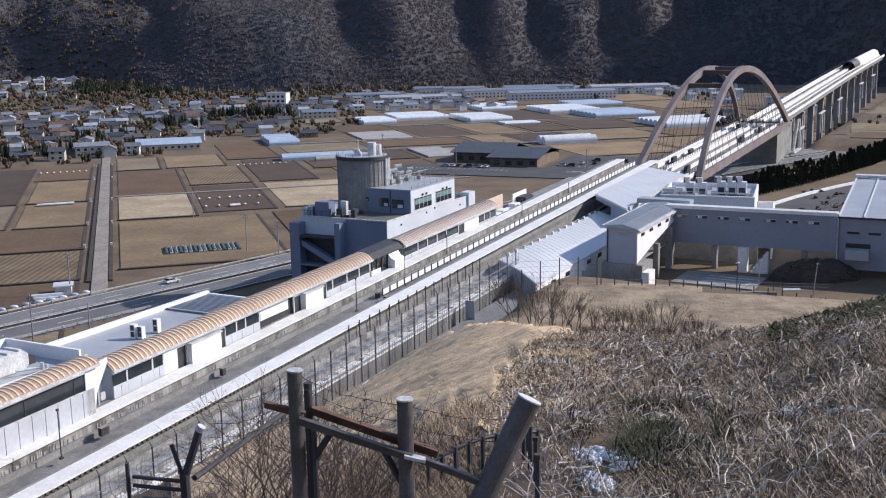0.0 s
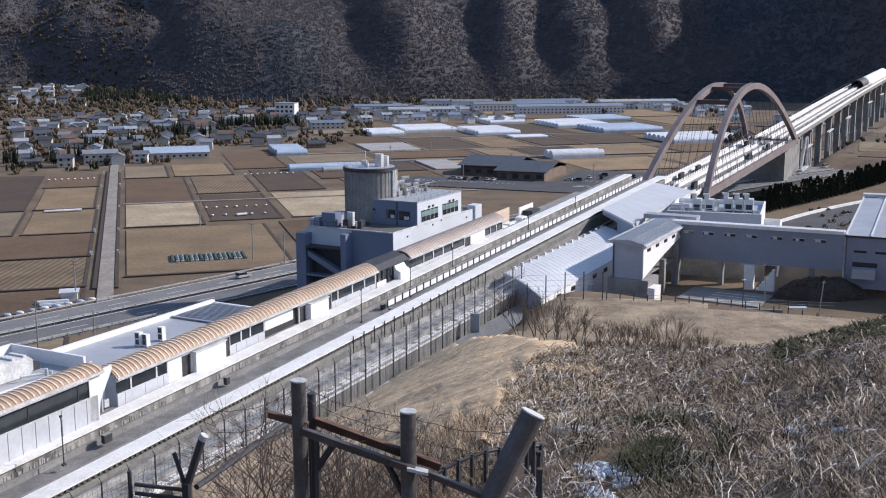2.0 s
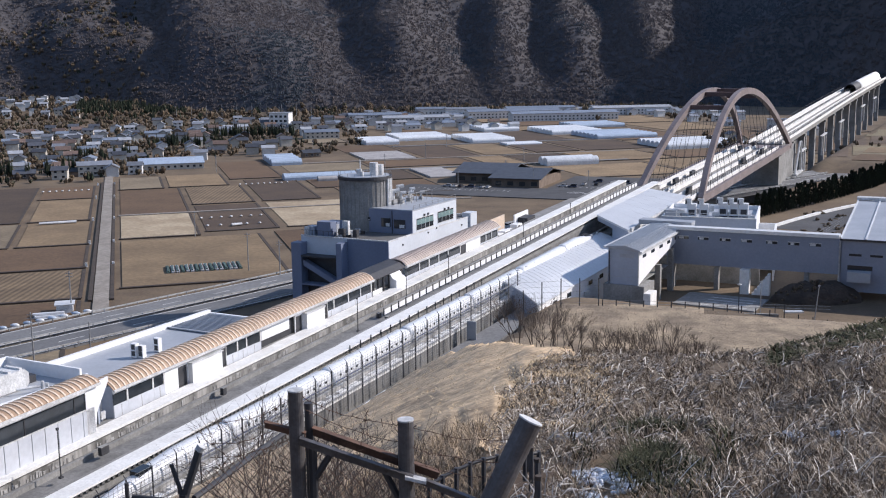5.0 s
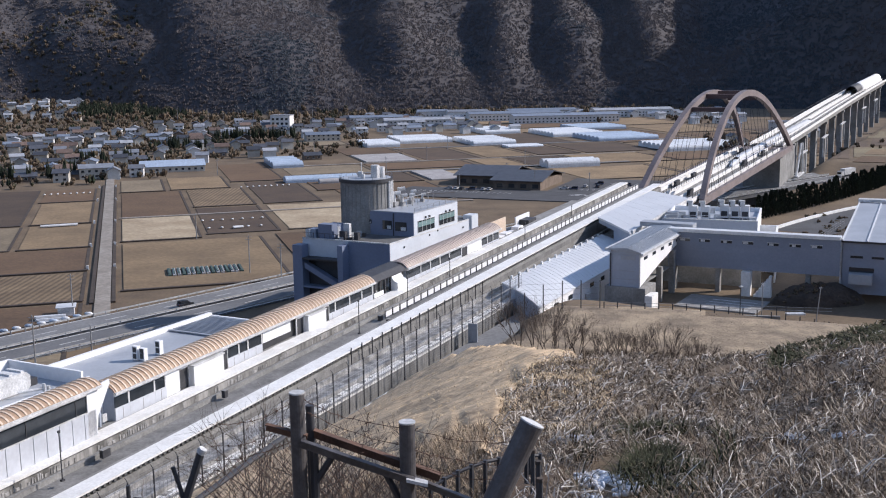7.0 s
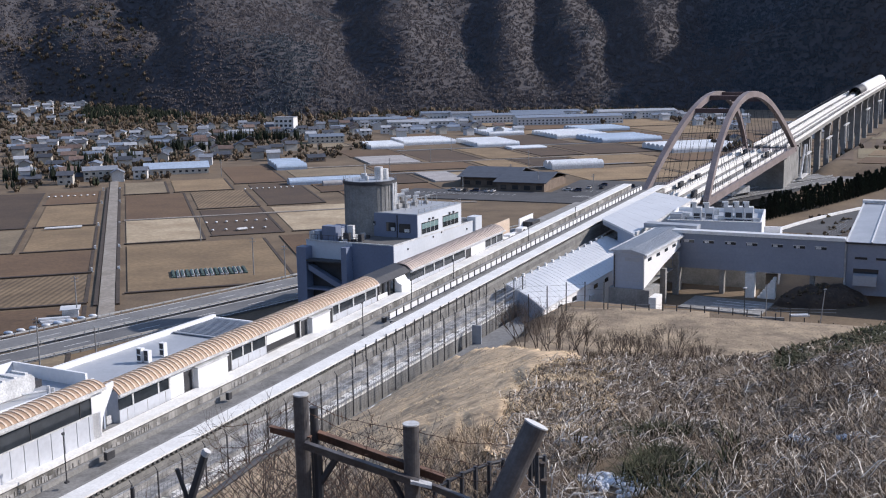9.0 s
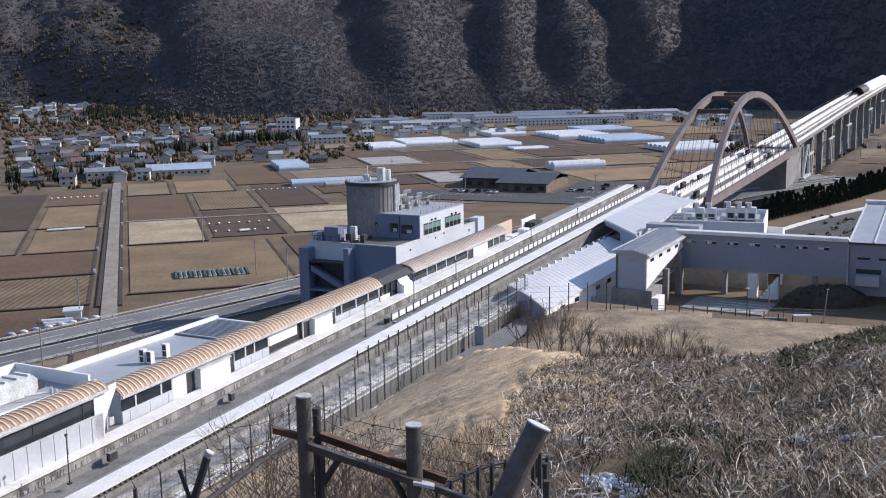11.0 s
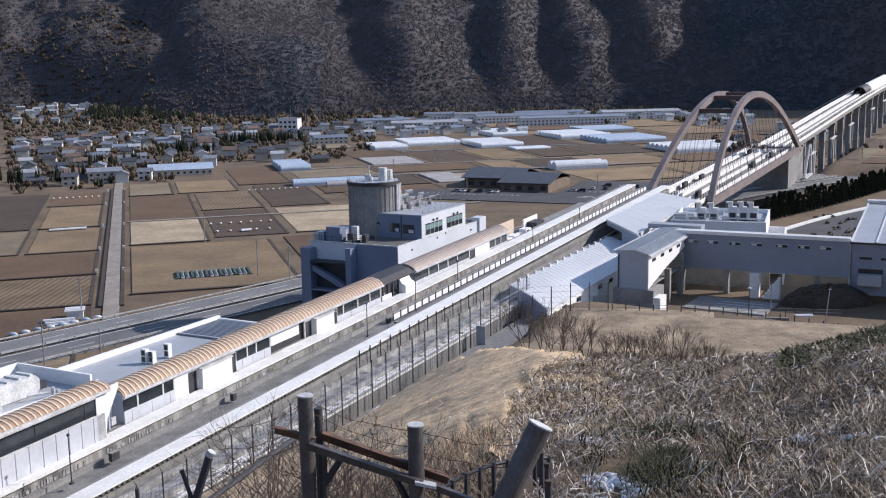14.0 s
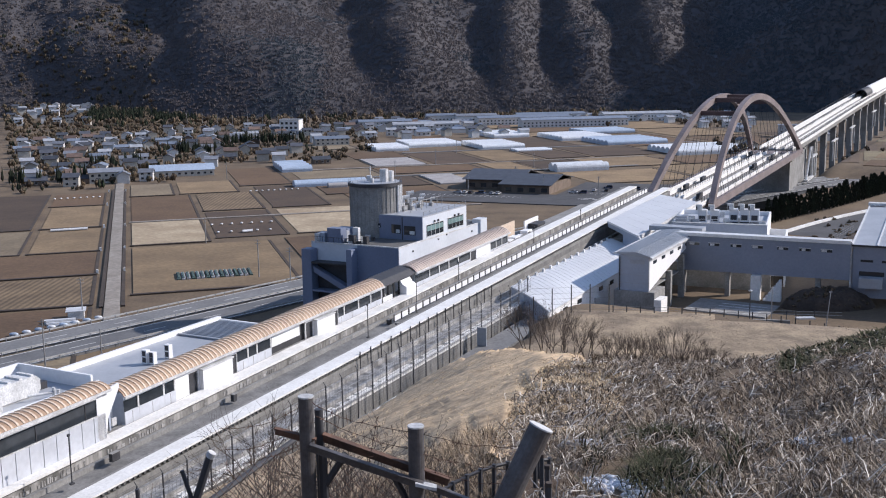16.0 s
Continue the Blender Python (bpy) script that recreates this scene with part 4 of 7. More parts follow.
def gantry_box():
    t = thing("bridge_hall", "raised box hall with a ribbed grey roof and white side", "building", W(120, -38, 16))
    f = lambda a, b, c: W(112 + a, b, c)
    # front face from n=-34 to -42, running back along the line
    # shaded face in blue-grey, sunlit side in white
    piece("front_wall", BLUEG, t, f, 0, 0.4, -40.9, -34.2, 16.0, 23.6, label="front wall coloured blue-grey as the shaded face")
    piece("front_panel", METROOF, t, f, -0.12, -0.003, -40.0, -36.8, 21.9, 22.7)
    for z in (17.6, 19.4):
        piece("front_band", METROOF, t, f, -0.06, -0.003, -40.7, -34.4, z, z + 0.08)
    bm = bmesh.new()
    prism(bm, lambda a, b, c: f(b, a, c), [(0.4, 16.0), (14, 18.6), (30, 21.0), (34, 23.6), (0.4, 23.6)], -40.9, -40.6)
    part("side_wall", bm, WALLW, t, "white sunlit side wall")
    piece("side_wall", WALLW, t, f, 0.4, 33, -34.5, -34.2, 16.0, 23.6)
    piece("floor", CONC, t, f, 0.4, 24, -40.59, -34.51, 16.0, 16.3)
    bm = bmesh.new()
    prism(bm, f, [(-41.4, 23.62), (-38.2, 24.5), (-33.9, 24.2), (-33.9, 23.9), (-41.4, 23.3)], -0.6, 34)
    part("roof", bm, METROOF, t, "ribbed grey metal roof")
    for i in range(42):
        a = -0.4 + i * 0.82
        bm = bmesh.new()
        prism(bm, f, [(-41.3, 23.66), (-38.2, 24.54), (-34.0, 24.24), (-34.0, 24.36), (-38.2, 24.66), (-41.3, 23.78)], a, a + 0.12)
        part("roof_rib", bm, PALEROOF, t)
    piece("gutter", FRAME, t, f, -0.6, 34, -41.8, -41.405, 23.1, 23.5)
    piece("gutter", FRAME, t, f, -0.6, 34, -33.9, -33.3, 23.8, 24.2)
    piece("down_pipe", FRAME, t, f, -0.25, -0.05, -41.1, -40.9, 14.0, 23.2)
    piece("down_pipe", DARKST, t, f, -0.25, -0.05, -34.6, -34.4, 14.0, 23.2)
    for i in range(5):
        piece("window_pane", GLASS, t, f, 3 + i * 6.2, 5.4 + i * 6.2, -40.98, -40.903, 21.5, 22.2)
    piece("plinth", CONC, t, f, -0.6, 7, -42.4, -33.4, 8.0, 15.99, label="grey concrete plinth")
    piece("plinth_step", WHITE, t, f, -1.0, 3.5, -44.0, -42.41, 8.0, 14.6)
    for a in (14, 24):
        piece("column", CONC, t, f, a, a + 1.2, -41.6, -40.4, 10, 18 + (a - 14) * 0.2)
    piece("tall_cap", METROOF, t, f, 33.0, 36.5, -43.4, -30.5, 23.9, 25.0)
gantry_box()

def corridor():
    t = thing("connecting_wing", "long blue-grey clad wing on legs with small windows", "building", W(140, -60, 13))
    def f(u, d, z):
        # from (52.5, 255) to (87, 239) and on, straight in plan
        return Vector((52.5 + 0.907 * u + 0.421 * d, 255.5 - 0.421 * u + 0.907 * d, z))
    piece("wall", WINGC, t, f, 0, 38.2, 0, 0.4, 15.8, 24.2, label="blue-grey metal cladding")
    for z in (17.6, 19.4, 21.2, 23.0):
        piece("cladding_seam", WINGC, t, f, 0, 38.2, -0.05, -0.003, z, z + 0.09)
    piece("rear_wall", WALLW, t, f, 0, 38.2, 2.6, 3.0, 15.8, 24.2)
    piece("underside", CONC, t, f, 0, 38.2, 0.41, 2.59, 15.8, 16.2)
    piece("roof", PALEROOF, t, f, -0.2, 38.2, -0.2, 3.2, 24.2, 24.5, label="pale flat roof")
    piece("coping", WHITE, t, f, -0.2, 38.2, -0.35, -0.205, 23.9, 24.65)
    for i, u in enumerate((2.6, 7.2, 12.2, 17.0, 22.6, 27.4, 32.0)):
        piece("window_pane", GLASS, t, f, u, u + 2.4, -0.09, -0.003, 21.8, 22.4)
        piece("window_hood", FRAME, t, f, u - 0.1, u + 2.5, -0.22, -0.093, 22.42, 22.55)
        piece("window_blind", FRAME, t, f, u + 0.1 + 0.2 * (i % 3), u + 1.3, -0.13, -0.093, 21.85, 22.35)
    for u, w in ((0.5, 1.2), (11.0, 1.0), (31.0, 1.0)):
        piece("leg_wall", CONC, t, f, u, u + w, 0.6, 2.5, 9.5, 15.79)
    piece("recess_wall", CONC, t, f, -4, 20, 9.0, 9.4, 9.5, 15.79)
    piece("stair_block", WHITE, t, f, 17.2, 19.3, -1.6, 0.5, 9.5, 15.7, label="white lit stair block")
    for i in range(7):
        piece("stair_step", WHITE, t, f, 20 + i * 0.55, 20.55 + i * 0.55, -1.4, 0.5, 9.5, 10.4 + 0.75 * i)
corridor()

def plant_block():
    t = thing("plant_room", "pale rooftop plant block with cooling units", "building", W(165, -42, 24))
    def f(u, d, z):
        return Vector((53.5 + 0.95 * u + 0.31 * d, 268.0 - 0.31 * u + 0.95 * d, z - 2.6 if z > 12 else z))
    # unlit face gets the blue-grey shade colour, the sunlit side white
    piece("wall", BLUEG, t, f, 0, 22.5, 0, 0.4, 10, 27.6, label="wall coloured blue-grey as the shaded face")
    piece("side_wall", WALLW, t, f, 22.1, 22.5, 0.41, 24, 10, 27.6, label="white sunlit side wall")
    piece("rear_wall", WALLW, t, f, 0, 22.09, 23.6, 24, 10, 27.6)
    piece("side_wall", WALLW, t, f, 0, 0.4, 0.41, 23.6, 10, 27.6)
    piece("roof", METROOF, t, f, 0.41, 22.09, 0.41, 23.59, 26.2, 26.6)
    piece("coping", WHITE, t, f, -0.1, 22.6, -0.1, 0.3, 27.604, 27.75)
    for z in (22.0, 24.0):
        piece("side_window", GLASS, t, f, 22.503, 22.56, 2.0, 3.4, z - 0.5, z + 0.8)
    piece("side_window", GLASS, t, f, 22.503, 22.56, 5.0, 6.2, 22.6, 24.4)
    piece("terrace_wall", WALLW, t, f, 22.6, 27.0, 14, 14.4, 10, 24.6)
    piece("terrace_wall", WALLW, t, f, 26.6, 27.0, 1.0, 13.99, 10, 24.6)
    piece("name_plate", FRAME, t, f, 8.5, 11.5, -0.08, -0.003, 24.4, 25.1)
    for u, d in ((5.6, 6), (8.6, 6), (13.0, 9), (15.6, 9), (18.0, 9)):
        k = thing("cooling_unit", "white rooftop cooling unit with a bent exhaust duct", "cooling unit", f(u, d, 26.6), group="cooling units")
        piece("unit_body", PALEROOF, k, f, u, u + 2.1, d, d + 2.4, 26.9, 30.0)
        piece("unit_base", DARKST, k, f, u, u + 2.1, d, d + 2.4, 26.6, 26.895)
        piece("exhaust_duct", FRAME, k, f, u - 0.5, u + 1.0, d - 0.6, d + 0.5, 30.0, 31.4)
        piece("exhaust_mouth", DARKST, k, f, u - 0.45, u - 0.1, d - 0.64, d - 0.603, 30.1, 31.0)
        piece("fan_grille", DARKST, k, f, u + 0.3, u + 1.8, d - 0.04, d - 0.003, 27.3, 28.6)
    for i in range(16):
        u = 1.5 + (i * 2.7) % 19.5
        d = 2.0 + (i * 5.3) % 18
        piece("roof_pipe", FRAME if i % 2 else GALV, t, f, u, u + 1.6, d, d + 0.3, 26.6, 27.3 + 0.25 * (i % 4))
    for i in range(8):
        piece("roof_rail_post", FRAME, t, f, 0.3 + i * 3.1, 0.4 + i * 3.1, 0.05, 0.15, 27.754, 28.6)
    piece("roof_rail", FRAME, t, f, 0.3, 22.2, 0.05, 0.13, 28.55, 28.65)
    piece("small_unit", METROOF, t, f, 0.6, 3.4, 2, 5, 26.6, 28.9)
plant_block()

def right_hall():
    t = thing("exhibition_hall", "blue-grey hall with a low pitched blue metal roof", "building", W(150, -85, 13))
    def f(u, d, z):
        return Vector((88.2 + 0.907 * u + 0.421 * d, 240.5 - 0.421 * u + 0.907 * d, z))
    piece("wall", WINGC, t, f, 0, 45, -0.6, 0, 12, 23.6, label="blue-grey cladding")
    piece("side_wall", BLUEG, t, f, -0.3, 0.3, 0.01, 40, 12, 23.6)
    piece("coping", DARKST, t, f, -0.4, 45, -1.0, -0.605, 23.4, 23.8)
    bm = bmesh.new()
    prism(bm, lambda a, b, c: f(a, b, c), [(-0.9, 23.82), (44, 26.6), (46, 25.8), (46, 25.4), (44, 26.2), (-0.9, 23.62)], -0.5, 45)
    part("roof", bm, METROOF, t, "low pitched blue-grey metal roof")
    for u in np.arange(-0.4, 45, 5.2):
        bm = bmesh.new()
        prism(bm, lambda a, b, c: f(a, b, c), [(-0.9, 23.83), (44, 26.61), (44, 26.85), (-0.9, 24.07)], u, u + 0.3)
        part("roof_seam", bm, PALEROOF, t)
    piece("gutter", FRAME, t, f, -0.6, 45, 43.6, 46.2, 26.7, 27.4)
    for u in (1.6, 6.0, 10.4):
        piece("window_pane", GLASS, t, f, u, u + 2.6, -0.7, -0.603, 20.0, 20.5)
    piece("entrance_canopy", METROOF, t, f, 1.6, 6.4, -3.2, -0.603, 14.6, 16.8, label="rounded entrance canopy")
    piece("door_glass", GLASS, t, f, 1.4, 6.6, -0.66, -0.603, 16.9, 17.9)
    piece("down_pipe", FRAME, t, f, -0.5, -0.2, -0.9, -0.62, 12, 23.4)
right_hall()

# ------------------------------------------------------------------ the expressway through the valley
ROAD_PTS = [(-300, 18, 0.6), (-160, 183, 0.6), (-94, 260, 0.6), (-46, 316, 0.6), (8, 374, 2.2), (70, 425, 5.5), (132, 468, 8.6), (195, 515, 9.4), (270, 570, 10.5), (420, 680, 14)]

def road_at(u):
    """A smooth run through the road's points; u counts the points."""
    i = int(min(max(math.floor(u), 1), len(ROAD_PTS) - 3))
    f = u - i
    p0, p1, p2, p3 = (np.array(ROAD_PTS[i + k], float) for k in (-1, 0, 1, 2))
    p = 0.5 * ((2 * p1) + (-p0 + p2) * f + (2 * p0 - 5 * p1 + 4 * p2 - p3) * f ** 2 + (-p0 + 3 * p1 - 3 * p2 + p3) * f ** 3)
    d = 0.5 * ((-p0 + p2) + 2 * (2 * p0 - 5 * p1 + 4 * p2 - p3) * f + 3 * (-p0 + 3 * p1 - 3 * p2 + p3) * f ** 2)
    d /= np.linalg.norm(d)
    return Vector(p), Vector(d)

def on_road(u, off, up):
    p, d = road_at(u)
    side = Vector((d.y, -d.x, 0)).normalized()
    return p + side * off + Vector((0, 0, up))

def ribbon(bm, u0, u1, a, b, h0, h1, steps):
    rings = []
    for i in range(steps + 1):
        u = u0 + (u1 - u0) * i / steps
        rings.append([bm.verts.new(on_road(u, o, h)) for o, h in ((a, h0), (b, h0), (b, h1), (a, h1))])
    for r, q in zip(rings, rings[1:]):
        for j in range(4):
            bm.faces.new((r[j], r[(j + 1) % 4], q[(j + 1) % 4], q[j]))
    bm.faces.new(rings[0][::-1]); bm.faces.new(rings[-1])

def expressway():
    for name, a, b, m, label in (("road", -6.5, 4.2, ASPH, "pale grey asphalt expressway carriageway"), ("road", 6.2, 17.0, ASPH2, "grey asphalt second carriageway")):
        bm = bmesh.new()
        ribbon(bm, 1.0, 7.98, a, b, -1.5, 0.0, 105)
        solo(name, bm, m, label, "road", "structure")
    bm = bmesh.new()
    for off in (-6.0, 3.7, 6.7, 16.5):
        ribbon(bm, 1.0, 7.98, off - 0.15, off + 0.15, 0.004, 0.02, 90)
    u = 1.2
    while u < 6.9:
        for off in (-1.2, 11.6):
            ribbon(bm, u, u + 0.08, off - 0.12, off + 0.12, 0.004, 0.02, 1)
        u += 0.24
    solo("lane_marking", bm, PAINT, "white painted lane lines on the expressway", "road marking", "structure")
    for off, lab in ((-6.9, "steel guard rail beside the expressway"), (5.0, "steel guard rail along the expressway median"), (17.4, "steel guard rail beside the second carriageway")):
        t = thing("guard_rail", lab, "guard rail", on_road(3, off, 0), group="expressway guard rails")
        bm = bmesh.new()
        ribbon(bm, 1.4, 6.6, off - 0.07, off + 0.07, 0.45, 0.85, 90)
        part("rail_beam", bm, GUARD, t)
        bm = bmesh.new()
        u = 1.4
        while u < 6.6:
            p = on_road(u, off + 0.12, -0.2)
            hexa(bm, lambda a, b, c: p + Vector((a, b, c)), -0.08, 0.08, -0.08, 0.08, 0, 1.0)
            u += 0.045
        part("rail_posts", bm, GALV, t, kind="stuff")
expressway()

# ------------------------------------------------------------------ fields on the valley floor
LA, LU, LV = Vector((-92.9, 282.2, 0)), Vector((-0.2786, 0.9604, 0)), Vector((0.9604, 0.2786, 0))

def F(u, v, z):
    return LA + LU * u + LV * v + Vector((0, 0, z))

def F_rows(name, col, col2, wave, dark, **k):
    return mat(name, col, col2, 0.06, 0.9, 0.95, wave=wave, wave_dark=dark, bump=0.6, depth=0.08, rand=0.14, **k)
SOIL = {
    "brown": mat("tilled_brown_soil", (0.150, 0.092, 0.050), (0.112, 0.068, 0.038), 0.04, 0.9, 0.95, rand=0.16, bump=0.5, depth=0.06),
    "dark": mat("dark_moist_soil", (0.100, 0.066, 0.042), (0.072, 0.048, 0.033), 0.05, 0.9, 0.95, rand=0.16, bump=0.5, depth=0.06),
    "tan": mat("dry_stubble", (0.285, 0.200, 0.112), (0.20, 0.138, 0.078), 0.045, 0.7, 0.95, rand=0.12, bump=0.5, depth=0.06),
    "pale": mat("pale_straw_stubble", (0.48, 0.385, 0.260), (0.33, 0.25, 0.160), 0.05, 0.6, 0.95, rand=0.10, bump=0.5, depth=0.06),
    "rows": F_rows("furrowed_soil", (0.255, 0.180, 0.105), (0.17, 0.118, 0.070), 0.16, 0.55),
    "grey": mat("bare_grey_soil", (0.25, 0.195, 0.125), (0.185, 0.142, 0.092), 0.05, 0.7, 0.95, rand=0.12, bump=0.5, depth=0.06),
}
BUND = mat("dark_ditch_and_bank_shade", (0.075, 0.055, 0.042), (0.045, 0.035, 0.028), 0.3, 1.5, 0.95)
FIELD_LABEL = {"brown": "tilled brown field on the valley floor", "dark": "dark bare-soil field with ditch edges", "tan": "tan stubble field in winter", "pale": "pale straw field with vehicle tracks",
               "rows": "furrowed field with long planting rows", "grey": "bare grey-brown field plot"}
FIELDS_DONE = []

def field(u0, u1, v0, v1, kind, skew=0.0):
    t = thing("field", FIELD_LABEL[kind], "field", F((u0 + u1) / 2, (v0 + v1) / 2, 0), group="valley fields")
    g = lambda a, b, c: F(a - skew * (b - v0), b, c)
    top = 0.12 + 0.2 * random.random()
    piece("soil", SOIL[kind], t, g, u0 + 1.0, u1 - 1.0, v0 + 0.9, v1 - 0.9, -0.6, top)
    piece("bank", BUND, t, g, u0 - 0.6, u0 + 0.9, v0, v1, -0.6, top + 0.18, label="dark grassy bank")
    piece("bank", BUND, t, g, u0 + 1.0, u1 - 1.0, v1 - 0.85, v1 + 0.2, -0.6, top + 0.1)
    FIELDS_DONE.append((u0, u1, v0, v1))
    return t

field(24, 108, 7, 57, "tan")
field(112, 172, 7, 36, "pale")
field(174, 262, 7, 36, "brown")
field(119, 194, 38, 66, "dark")
field(197, 262, 38, 66, "rows")
field(266, 322, 31, 61, "tan")
field(264, 318, 7, 29, "grey")
field(120, 193, 69, 104, "pale", 0.05)
field(198, 286, 69, 96, "dark")
field(290, 386, 63, 92, "brown")
field(60, 104, -58, -3, "brown")
field(106, 163, -28, -3, "tan")
field(106, 163, -58, -30, "grey")
field(166, 235, -28, -4, "tan")
field(166, 290, -58, -31, "dark")
field(238, 288, -29, -4, "brown")
field(14, 58, -90, -3, "rows")
field(30, 112, 62, 120, "brown")
field(-20, 12, -90, -3, "brown")
field(236, 300, 100, 124, "brown")
field(308, 352, 98, 146, "grey")
field(360, 412, 150, 186, "grey")
field(256, 308, 128, 160, "dark")
field(200, 252, 108, 160, "brown")
field(316, 356, 148, 210, "brown")
field(360, 455, 190, 226, "dark")
field(415, 470, 150, 188, "brown")
field(362, 445, 230, 262, "tan")
field(300, 358, 214, 238, "tan")
field(262, 296, 182, 230, "pale")
field(225, 285, 240, 300, "tan")
field(300, 362, 278, 330, "tan")
field(300, 365, 240, 276, "dark")
field(368, 440, 266, 296, "dark")
field(368, 440, 300, 352, "dark")
field(240, 298, 304, 352, "tan")
field(300, 344, 332, 400, "brown")
field(240, 296, 356, 420, "tan")
field(430, 540, 356, 420, "brown")
field(450, 548, 282, 326, "dark")
field(556, 600, 326, 420, "tan")
field(604, 660, 330, 430, "brown")
field(664, 720, 320, 430, "tan")
field(500, 560, 140, 170, "grey")
field(512, 600, 232, 258, "brown")
random.seed(5)
for u0 in range(-110, -25, 28):
    field(u0, u0 + 26, -80, -5, random.choice(("brown", "tan", "grey")))
for u0, v0 in ((200, 430), (300, 430), (400, 430), (500, 430), (600, 440), (300, 500), (420, 500)):
    field(u0, u0 + 92, v0, v0 + 60, random.choice(("brown", "tan", "dark")))
for s0, n0, k in ((470, -75, "tan"), (470, -110, "dark"), (545, -80, "brown"), (545, -120, "grey"), (430, -75, "brown"), (620, -90, "tan"), (500, -160, "tan"), (430, -115, "tan")):
    t = thing("field", FIELD_LABEL[k], "field", W(s0 + 15, n0, 13), group="valley fields")
    piece("soil", SOIL[k], t, W, s0, s0 + 30 if s0 < 540 else s0 + 66, n0, n0 + 32, 11, 13.3 + (s0 > 600) * 0.6)

def lane():
    bm = bmesh.new()
    hexa(bm, F, -8, 330, 0.2, 4.4, -0.4, 0.36)
    solo("lane", bm, LANE, "straight unpaved farm lane between fields", "road", "structure")
    for v in (-1.2, 4.6):
        bm = bmesh.new()
        hexa(bm, F, 10, 300, v, v + 1.1, -0.5, 0.5)
        solo("ditch", bm, BUND, "dark overgrown ditch along the lane", "ditch", "structure")
    for u in (62, 106, 164, 236, 290):
        for v in (-3.2, 5.0):
            t = thing("culvert_post", "small pale concrete post by the lane", "post", F(u, v, 0.3), group="lane posts")
            piece("post_shaft", WHITE, t, F, u, u + 0.8, v, v + 0.7, 0.1, 1.3)
            piece("post_foot", CONC, t, F, u - 0.3, u + 1.1, v - 0.2, v + 0.9, -0.4, 0.1)
    for u0, u1, v0, v1, m, nm, lab in ((172, 174.5, 7, 160, LANE, "farm_track", "narrow farm track between plots"), (302, 306, 98, 300, ASPH, "farm_road", "narrow paved farm road"), (356, 359, 95, 330, LANE, "farm_track", "narrow farm track between plots"), (446, 450, 190, 420, ASPH, "farm_road", "narrow paved farm road")):
        bm = bmesh.new()
        hexa(bm, F, u0, u1, v0, v1, -0.5, 0.45)
        solo(nm, bm, m, lab, "road", "structure")
lane()

VEG = mat("green_leaf_rows", (0.10, 0.15, 0.13), (0.05, 0.085, 0.075), 0.8, 3.0, 0.8, rand=0.25)
MULCH = mat("pale_mulch_sheet", (0.46, 0.46, 0.46), (0.34, 0.34, 0.35), 0.5, 3.0, 0.5)
for i in range(16):
    t = thing("crop_row", "low winter vegetable row under pale mulch sheet", "crop row", F(46, 21 + i * 1.5, 0.3), group="vegetable rows")
    piece("sheet", MULCH if i % 3 else VEG, t, F, 41, 52, 21 + i * 1.45, 22.0 + i * 1.45, 0.2, 0.72)
    piece("leaves", VEG, t, F, 42, 51, 21.2 + i * 1.45, 21.7 + i * 1.45, 0.72, 0.95)
for u, vv in ((152, range(39, 64, 4)), (131, range(40, 62, 5)), (262, range(66, 92, 3)), (268, range(-28, -6, 3))):
    for v in vv:
        t = thing("fertiliser_bag", "white sack lying on the soil", "sack", F(u, v, 0.3), group="field sacks")
        bm = bmesh.new()
        ball(bm, F(u, v, 0.65), 0.6, 0.9, 0.35, 8, 5)
        part("sack_body", bm, FRAME, t, smooth=True)
def sheet_stack(u, v, L):
    t = thing("pipe_stack", "long white irrigation pipes laid in a field", "pipes", F(u, v, 0.3))
    for k in range(3):
        bm = bmesh.new()
        rod(bm, F(u + k * 0.8, v, 0.75), F(u + k * 0.8 + 1, v + L, 0.75), 0.4, seg=8)
        part("pipe", bm, FRAME, t)
sheet_stack(158, -23, 14)
sheet_stack(128, 49, 4)

# ------------------------------------------------------------------ greenhouses and farm sheds
FILM = mat("white_greenhouse_film", (0.80, 0.82, 0.83), (0.68, 0.70, 0.72), 0.2, 1.5, 0.35, bump=0.1, rand=0.06)
FILMB = mat("bluish_greenhouse_film", (0.48, 0.56, 0.66), (0.40, 0.48, 0.58), 0.2, 1.5, 0.35, bump=0.1, rand=0.06)
NET = mat("grey_crop_netting", (0.42, 0.40, 0.39), (0.33, 0.31, 0.30), 0.2, 2.0, 0.8, rand=0.06)

def greenhouse(u0, u1, v0, v1, count, h, m, label):
    """A row of joined tunnels whose axes run along v."""
    t = thing("greenhouse", label, "greenhouse", F((u0 + u1) / 2, (v0 + v1) / 2, 0.2), group="valley greenhouses")
    w = (u1 - u0) / count
    for i in range(count):
        a = u0 + i * w
        prof = [(a, 0)] + [(a + w * (0.5 - 0.5 * math.cos(x)), h * (0.45 + 0.55 * math.sin(x))) for x in np.linspace(0, math.pi, 9)] + [(a + w, 0)]
        bm = bmesh.new()
        prism(bm, lambda q, b, c: F(b, q, c), prof, v0, v1)
        k = part("tunnel", bm, m, t)
        for q in np.linspace(v0 + 1, v1 - 1, max(3, int((v1 - v0) / 8))):
            bm = bmesh.new()
            prism(bm, lambda q2, b, c: F(b, q2, c), [(b, c * 1.012 + 0.03) for b, c in prof], q, q + 0.15)
            part("hoop", bm, GALV, k)

